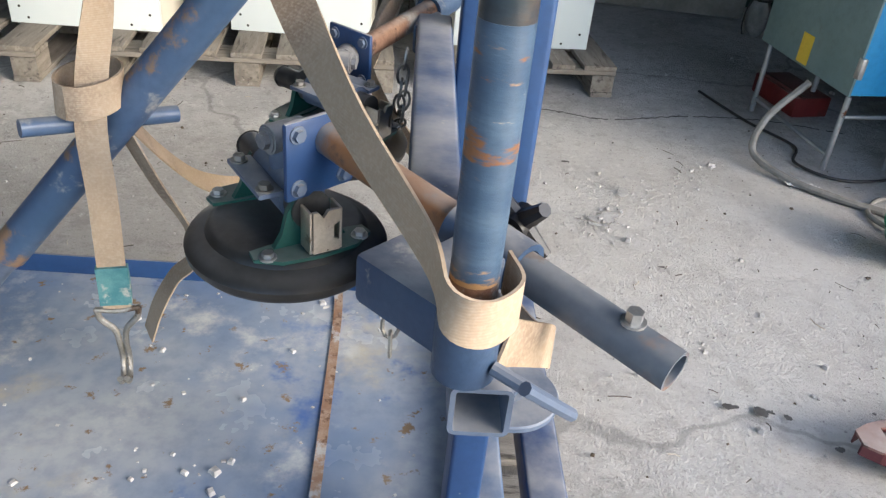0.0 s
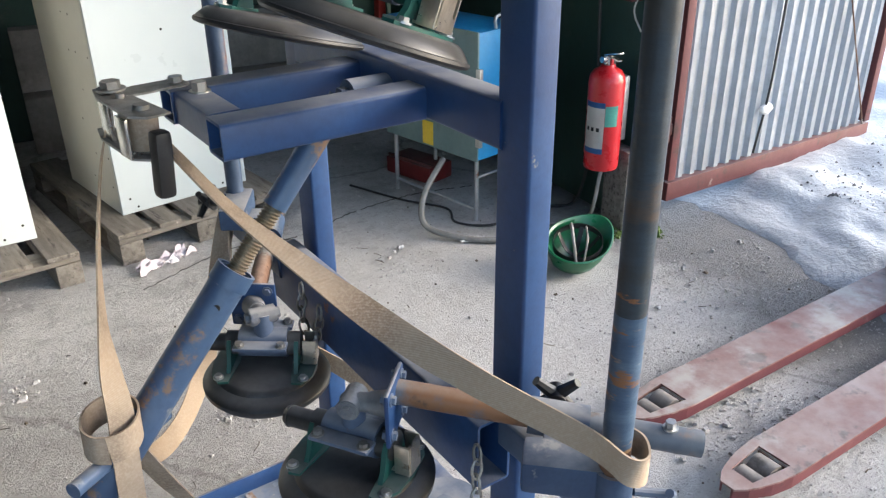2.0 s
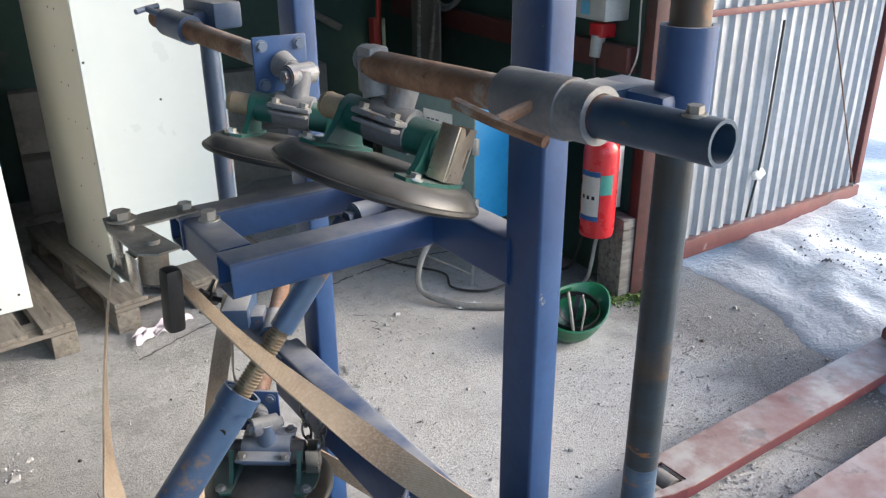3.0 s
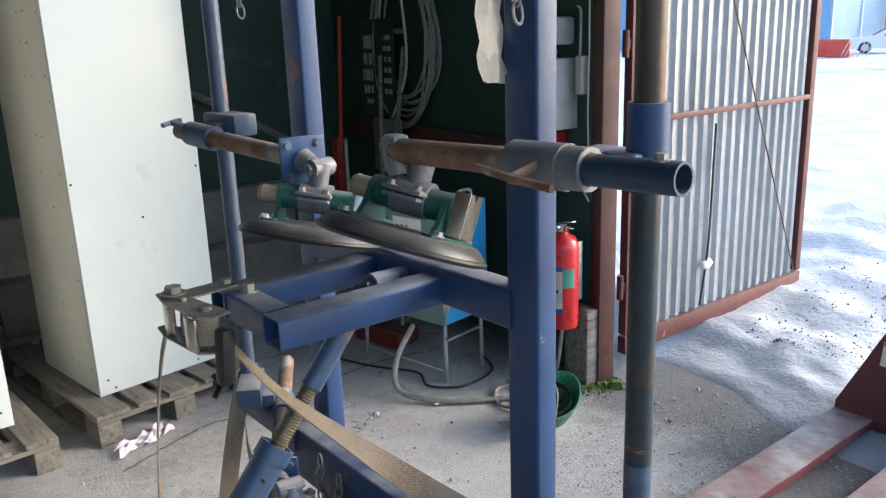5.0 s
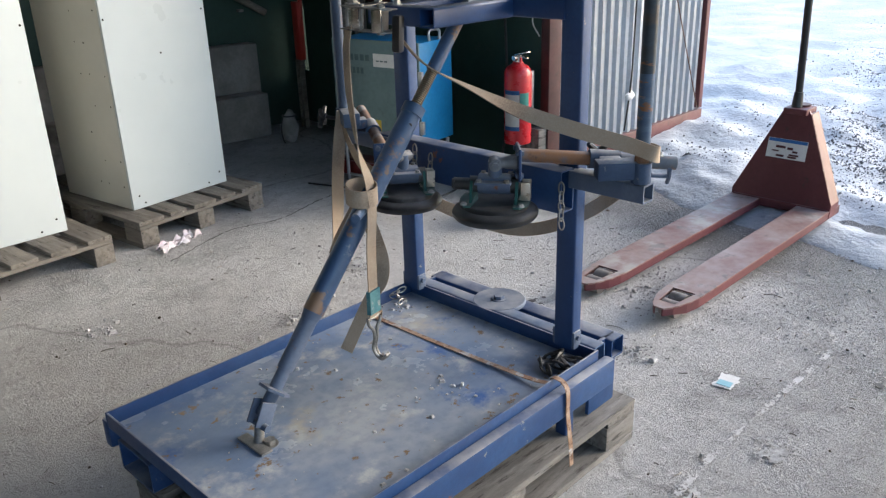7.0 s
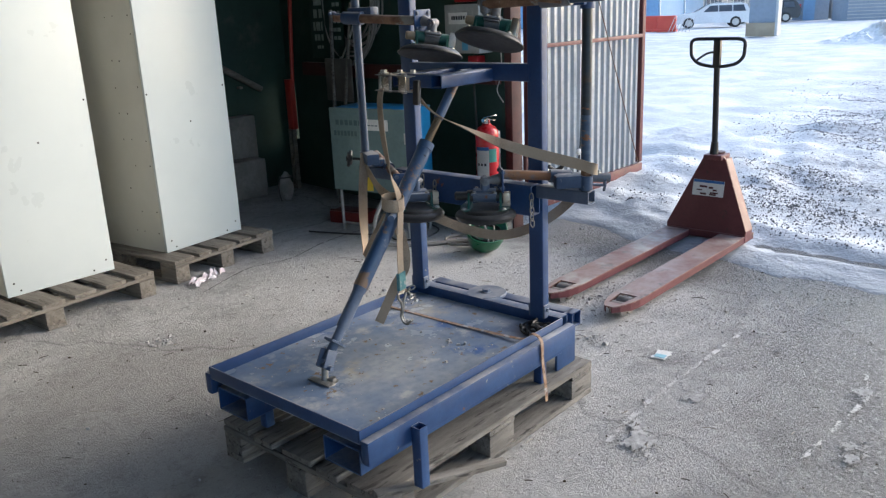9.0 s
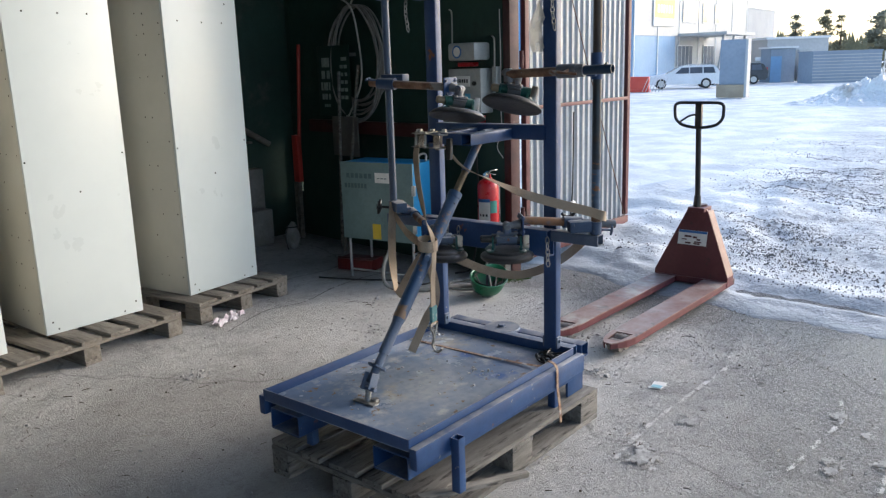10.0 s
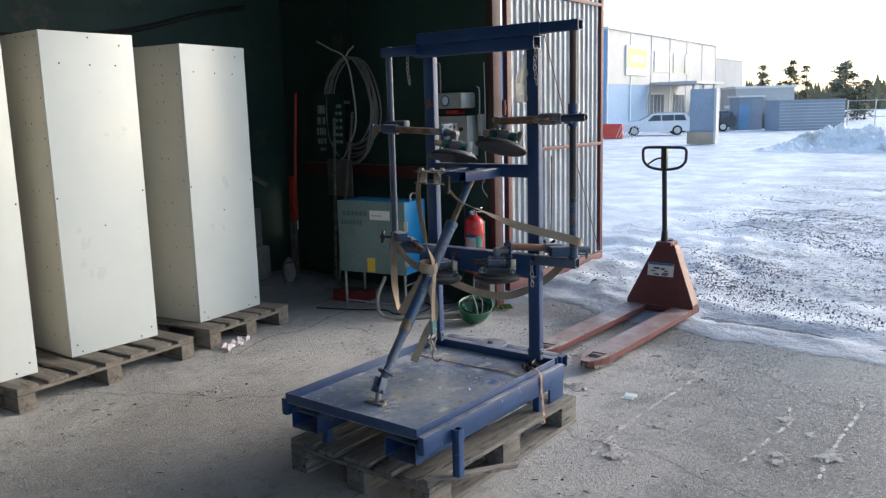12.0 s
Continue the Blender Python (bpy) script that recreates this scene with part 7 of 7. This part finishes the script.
TAIL_RED = surface("red_tail_lamp", (0.40, 0.02, 0.02), (0.45, 0.03, 0.03), 3, 0.3)
NEEDLES = surface("conifer_needles", (0.19, 0.185, 0.125), (0.27, 0.25, 0.17), 0.8, 0.9)
NEEDLES_B = surface("pine_needles", (0.17, 0.155, 0.09), (0.24, 0.21, 0.12), 0.8, 0.9)
BARK = surface("conifer_bark", (0.10, 0.065, 0.045), (0.15, 0.10, 0.07), 3, 0.9)
BARRIER = surface("red_plastic_barrier", (0.50, 0.05, 0.03), (0.56, 0.07, 0.04), 1, 0.5)
PLY = surface("plywood_crate", (0.30, 0.24, 0.17), (0.38, 0.31, 0.22), 1.5, 0.8)


def slab(name, c, s, mat, parent, bevel=0.0, label=""):
    bm = bmesh.new()
    box(bm, c, s, bevel)
    return part(name, bm, mat, parent, label, 0)


FAR = Matrix.Scale(0.77, 4)


def office():
    """Two-storey office: x runs along the front, away from the gate; y goes inward."""
    b = thing("office_building", pose(38.58, 25.19, 0, 0, 0, 9.1) @ FAR, "two-storey pale grey and blue office building behind the yard", "building")
    L, D, H = 27.0, 18.0, 7.9
    slab("wall", (L / 2, D / 2, H / 2 + 1.9), (L, D, H - 3.8), FACADE_GREY, b, 0, "pale grey upper cladding")
    slab("lower_wall", (4.2, D / 2 + 0.02, 1.9), (8.34, D - 0.06, 3.8), FACADE_BLUE, b, 0, "blue lower cladding")
    slab("lower_wall", (17.7, D / 2 + 0.02, 1.9), (18.6, D - 0.06, 3.8), FACADE_GREY, b)
    slab("end_wall", (-0.06, D / 2, H / 2), (0.10, D - 0.1, H - 0.3), FACADE_BLUE, b, 0, "bright blue gable cladding")
    slab("roof_edge", (L / 2, D / 2, H + 0.08), (L + 0.3, D + 0.3, 0.16), TRIM_WHITE, b)
    for k in range(7):
        slab("joint_strip", (0.02 + L * k / 6.0, -0.03, H / 2), (0.09, 0.05, H - 0.1), TRIM_WHITE, b)
    for x, z, w, h in ((11.4, 5.8, 3.5, 1.7), (14.9, 5.8, 1.1, 1.7), (18.0, 5.8, 1.1, 1.7), (10.4, 1.7, 3.4, 2.8), (16.2, 1.7, 2.6, 2.8), (22.0, 1.7, 2.0, 2.8)):
        wdw = slab("window", (x, -0.04, z), (w, 0.06, h), TRIM_WHITE, b)
        n = max(1, round(w / 0.9))
        for k in range(n):
            slab("pane", (x - w / 2 + w * (k + 0.5) / n, -0.075, z), (w / n - 0.12, 0.02, h - 0.16), PANE, wdw)
    sg = slab("sign", (5.6, -0.08, 5.7), (4.4, 0.10, 2.3), TRIM_WHITE, b, 0, "white board with a lime green field")
    slab("sign_field", (5.6, -0.14, 5.9), (4.0, 0.02, 1.5), SIGN_LIME, sg)
    for k, w in enumerate((0.38, 0.34, 0.38, 0.20, 0.36, 0.18)):
        slab("sign_shape", (4.25 + 0.54 * k, -0.155, 5.85), (w, 0.01, 0.62), TRIM_WHITE, sg)
    c = slab("canopy", (12.6, -2.0, 3.9), (7.6, 4.0, 0.22), FACADE_GREY, b)
    for x, y in ((10.0, -3.6), (12.6, -3.6), (15.6, -3.6)):
        bm = bmesh.new()
        cyl(bm, (x, y + 0.7, 0), (x - 0.6, y, 3.9), 0.10, seg=8)
        cyl(bm, (x, y + 0.7, 0), (x + 0.6, y + 0.4, 3.9), 0.10, seg=8)
        part("canopy_post", bm, STEEL, c)
    e = thing("annex_building", pose(58.89, 28.83, 0, 0, 0, 9.1) @ FAR, "lower slate-blue annex beside the office", "building")
    slab("wall", (6.2, 6, 3.4), (11.8, 12, 6.8), FACADE_SLATE, e)
    slab("roof_edge", (6.2, 6, 6.88), (12.0, 12.2, 0.16), TRIM_WHITE, e)
    w = slab("door", (8.3, -0.03, 1.6), (2.2, 0.05, 3.2), TRIM_WHITE, e)
    slab("pane", (8.3, -0.07, 1.7), (1.8, 0.02, 2.6), PANE, w)


office()


def car(m, paint, label):
    """An estate car: x forward, wheels on the ground."""
    c = thing("estate_car", m, label, "car", "parked cars")
    side = [(-2.35, 0.45), (-2.38, 0.85), (-2.30, 1.02), (-2.05, 1.40), (-1.75, 1.48), (-0.2, 1.47), (0.25, 1.40), (1.05, 0.98), (2.05, 0.84), (2.35, 0.66), (2.38, 0.40), (2.2, 0.28), (-2.2, 0.28)]
    bm = bmesh.new()
    n = len(side)
    rings = [[(x, s * (0.90 if z < 1.0 else 0.90 - 0.42 * (z - 1.0)), z) for x, z in side] for s in (-1, -0.5, 0.5, 1)]
    loops(bm, rings)
    body = part("body", bm, paint, c, "", 30)
    for s in (-1, 1):
        for x0, x1 in ((-2.0, -1.25), (-1.18, -0.40), (-0.33, 0.55)):
            bm = bmesh.new()
            q = [(x0, 0.98), (x1, 0.98), (x1 - (0.42 if x1 > 0.4 else 0.0), 1.36), (x0 + (0.12 if x0 < -1.9 else 0.0), 1.36)]
            vs = [bm.verts.new((x, s * (0.915 - 0.42 * max(0, z - 1.0)), z)) for x, z in q]
            bm.faces.new(vs)
            bmesh.ops.solidify(bm, geom=bm.faces[:], thickness=0.01)
            part("window", bm, PANE, body)
        for x in (-1.42, 1.42):
            bm = bmesh.new()
            cyl(bm, (x, s * 0.72, 0.33), (x, s * 0.93, 0.33), 0.33, seg=24)
            wh = part("wheel", bm, TYRE, c, "black tyre")
            bm = bmesh.new()
            cyl(bm, (x, s * 0.925, 0.33), (x, s * 0.945, 0.33), 0.21, seg=16)
            part("rim", bm, STEEL, wh)
        bm = bmesh.new()
        box(bm, (-2.30, s * 0.72, 0.98), (0.12, 0.22, 0.36), 0.02)
        part("tail_lamp", bm, TAIL_RED, body)
        bm = bmesh.new()
        hose(bm, [(-1.9, s * 0.66, 1.50), (-0.9, s * 0.66, 1.54), (0.0, s * 0.66, 1.49)], 0.02, 6)
        part("roof_rail", bm, STEEL, body)
    bm = bmesh.new()
    vs = [bm.verts.new(p) for p in ((0.32, -0.68, 1.385), (0.32, 0.68, 1.385), (1.04, 0.76, 1.0), (1.04, -0.76, 1.0))]
    bm.faces.new(vs)
    bmesh.ops.solidify(bm, geom=bm.faces[:], thickness=0.02)
    part("windscreen", bm, PANE, body)
    return c


car(pose(35.99, 20.56, 0.05, 0, 0, 125.3) @ FAR, CAR_WHITE, "white estate car parked before the office")
car(pose(41.54, 20.66, 0.05, 0, 0, 121.3) @ FAR, CAR_DARK, "dark car parked between white cars")
car2 = car(pose(46.14, 21.15, 0.05, 0, 0, 115.3) @ FAR, CAR_WHITE, "white estate car with a roof box, parked by the annex")
bm = bmesh.new()
box(bm, (-0.6, 0, 1.70), (2.1, 0.85, 0.32), 0.12)
part("roof_box", bm, TRIM_WHITE, car2, "white roof box")

t = thing("standing_panel", pose(27.15, 13.39, 0.05, 0, 0, 95.3) @ FAR, "tall slate-blue panel on a plywood base, standing in the yard", "panel")
slab("panel", (0, 0, 1.70), (1.30, 0.25, 2.15), FACADE_SLATE, t, 0.02)
slab("base", (0, 0.0, 0.32), (1.45, 0.55, 0.62), PLY, t, 0.02, "plywood base box")
slab("edge_strip", (-0.72, 0.10, 1.40), (0.12, 0.42, 2.75), FACADE_GREY, t, 0.01)

for x, y in ((31.84, 21.10), (31.61, 20.26)):
    t = thing("plastic_barrier", pose(x, y, 0.05, 0, 0, 113) @ FAR, "red plastic road barrier in the snow", "barrier", "barriers")
    slab("body", (0, 0, 0.48), (1.1, 0.35, 0.9), BARRIER, t, 0.08)
    slab("foot", (0, 0, 0.08), (1.2, 0.50, 0.16), BARRIER, t, 0.03)
t = thing("fence_panels", pose(31.50, 19.54, 0.05, 0, 0, 108.3) @ FAR, "stack of leaning galvanised fence panels", "fence panels")
for k in range(7):
    bm = bmesh.new()
    cyl(bm, (-0.6 + 0.2 * k, 0.10, 0.0), (-0.9 + 0.2 * k, -0.20, 0.85), 0.02, seg=6)
    part("bar", bm, STEEL, t)

t = thing("long_shed", pose(43.47, 15.21, 0, 0, 0, 135.1) @ FAR, "long slate-blue steel container shed behind the snow bank", "shed")
slab("wall", (0, -1.2, 1.08), (4.7, 2.4, 2.1), FACADE_SLATE, t)
for k in range(9):
    slab("rib", (0, 0.02, 0.22 + 0.215 * k), (4.65, 0.04, 0.05), FACADE_GREY, t)
slab("roof", (0, -1.2, 2.17), (4.8, 2.5, 0.10), FACADE_SLATE, t)
t = thing("flat_shed", pose(54.69, 22.57, 0, 0, 0, 135.1) @ FAR, "low grey flat-roofed shed in the distance", "shed")
slab("wall", (0, -2, 1.7), (5.4, 4.0, 3.4), FACADE_GREY, t)
slab("roof", (0, -2, 3.5), (5.7, 4.3, 0.2), TRIM_WHITE, t)
t = thing("garden_shed", pose(44.18, 18.96, 0, 0, 0, 135.1) @ FAR, "small blue-grey shed with a white roof edge", "shed")
slab("wall", (0, -1, 1.25), (1.8, 2.0, 2.5), FACADE_SLATE, t)
slab("roof", (0, -1, 2.58), (2.1, 2.3, 0.12), TRIM_WHITE, t)
slab("door", (0.5, 0.02, 1.0), (0.8, 0.05, 1.9), FACADE_BLUE, t)
t = thing("green_container", pose(46.59, 18.71, 0, 0, 0, 135.1) @ FAR, "small container with a lime green face", "container")
slab("body", (0, -0.6, 1.2), (0.9, 1.2, 2.4), FACADE_GREY, t)
slab("face", (0, 0.03, 1.2), (0.7, 0.04, 2.0), SIGN_LIME, t)

t = thing("wire_fence", pose(45.76, 12.96, 0, 0, 0, 135.1) @ FAR, "galvanised wire fence along the yard", "fence")
for k in range(8):
    bm = bmesh.new()
    cyl(bm, (1.6 - 2.0 * k, 0, 0), (1.6 - 2.0 * k, 0, 2.1), 0.04, seg=8)
    part("post", bm, STEEL, t)
for z in (0.9, 1.4, 2.05):
    bm = bmesh.new()
    cyl(bm, (1.6, 0, z), (-12.4, 0, z), 0.025, seg=6)
    part("rail", bm, STEEL, t)

# snow bank
bm = bmesh.new()
N, M = 230, 70
grid = []
for j in range(M + 1):
    row = []
    for i in range(N + 1):
        u, v = i / N, j / M
        y, x = 10.5 - 13.1 * u, 22.1 + 3.6 * v + 0.9 * math.sin(u * 5) + 0.8 * u
        env = step(u, 0.0, 0.22) * step(1 - u, 0.0, 0.2) * math.sin(math.pi * v) ** 0.8
        h = env * (0.40 + 0.26 * noise.fractal(Vector((x * 0.7, y * 0.7, 3.0)), 0.8, 2.1, 5) + 0.26 * abs(noise.noise(Vector((x * 1.9, y * 1.9, 1.0)))) + 0.30 * abs(noise.noise(Vector((x * 4.2, y * 4.2, 6.0)))) + 0.20 * abs(noise.noise(Vector((x * 9.0, y * 9.0, 2.0)))))
        row.append(bm.verts.new((x, y, max(-0.1, h - 0.02))))
    grid.append(row)
for a, b in zip(grid, grid[1:]):
    for i in range(N):
        bm.faces.new((a[i], a[i + 1], b[i + 1], b[i]))
tagged(part("snow_bank", bm, SNOW_PILE, None, "", 30), "ploughed bank of lumpy snow along the yard", "snow bank")


def conifer(x, y, h, spread, mat, seed, bare=0.12):
    """Tapered trunk, limbs in whorls, many small needle clumps."""
    rnd = random.Random(seed)
    t = thing("conifer_tree", pose(x, y, 0), "dark green conifer tree on the horizon", "tree", "conifers")
    bm = bmesh.new()
    cyl(bm, (0, 0, 0), (0.1, 0, h * 0.95), 0.022 * h, 0.004 * h, 8)
    limbs = []
    levels = int(h * 2.6)
    for k in range(levels):
        f = bare + (1 - bare) * (k + rnd.random() * 0.6) / levels
        reach = spread * (1 - f) ** 0.75 * rnd.uniform(0.55, 1.15) + 0.15
        for s in range(rnd.randrange(3, 6)):
            a = rnd.uniform(0, 2 * math.pi)
            tip = Vector((reach * math.cos(a), reach * math.sin(a), f * h - reach * rnd.uniform(-0.25, 0.35)))
            root = Vector((0, 0, f * h))
            cyl(bm, root, tip, 0.004 * h, 0.001 * h, 4)
            limbs.append((root, tip))
    part("trunk", bm, BARK, t)
    verts, faces = [], []
    for root, tip in limbs:
        for _ in range(16):
            p = root.lerp(tip, rnd.uniform(0.25, 1.05)) + Vector((rnd.gauss(0, 0.12), rnd.gauss(0, 0.12), rnd.gauss(0, 0.10))) * (spread / 1.8)
            for _ in range(2):
                e = Vector((rnd.gauss(0, 1), rnd.gauss(0, 1), rnd.gauss(-0.2, 0.7))).normalized()
                g = e.orthogonal().normalized()
                s = rnd.uniform(0.16, 0.42) * (spread / 2.0)
                k = len(verts)
                verts += [p - e * s * 0.5, p + g * s * 0.22, p + e * s, p - g * s * 0.22]
                faces.append((k, k + 1, k + 2, k + 3))
    me = bpy.data.meshes.new("crown")
    me.from_pydata([tuple(v) for v in verts], [], faces)
    me.materials.append(mat)
    ob = new("crown", me)
    ob.parent = t
    return t


for k, (x, y, h, s, mat) in enumerate(((62.2, 26.0, 4.6, 1.37, NEEDLES), (63.8, 24.4, 4.9, 1.51, NEEDLES_B), (64.6, 23.5, 4.6, 0.98, NEEDLES_B), (66.9, 21.3, 4.8, 2.09, NEEDLES), (68.2, 20.1, 3.3, 1.31, NEEDLES), (67.3, 31.7, 5.5, 1.05, NEEDLES), (67.0, 27.6, 3.1, 0.85, NEEDLES_B), (67.4, 20.4, 2.8, 1.05, NEEDLES), (64.7, 13.7, 2.8, 1.18, NEEDLES), (65.4, 27.8, 2.6, 1.05, NEEDLES), (67.2, 24.5, 2.7, 1.11, NEEDLES_B), (63.3, 11.0, 3.3, 1.44, NEEDLES))):
    conifer(x, y, h, s, mat, 50 + k)

# far woods, one strip of many clumps
rnd = random.Random(77)
verts, faces = [], []
for _ in range(5200):
    a = rnd.uniform(-7, 43)
    r = rnd.uniform(150, 190)
    top = 4.2 + 2.4 * noise.noise(Vector((a * 0.9, 0, 0))) + 1.4 * noise.noise(Vector((a * 4.0, 0, 2)))
    p = Vector((r * math.cos(radians(a)), r * math.sin(radians(a)), rnd.uniform(0, max(1.0, top))))
    s, g = rnd.uniform(0.5, 1.3), rnd.uniform(0, math.pi)
    k = len(verts)
    verts += [p + Vector((0, -s * 0.5, -s)), p + Vector((s * 0.3, s * 0.5, -s)), p + Vector((0, 0, s))]
    faces.append((k, k + 1, k + 2))
me = bpy.data.meshes.new("far_woods")
me.from_pydata([tuple(v) for v in verts], [], faces)
me.materials.append(NEEDLES_B)
tagged(new("far_woods", me), "brownish distant woods on the horizon", "woods", kind="stuff")
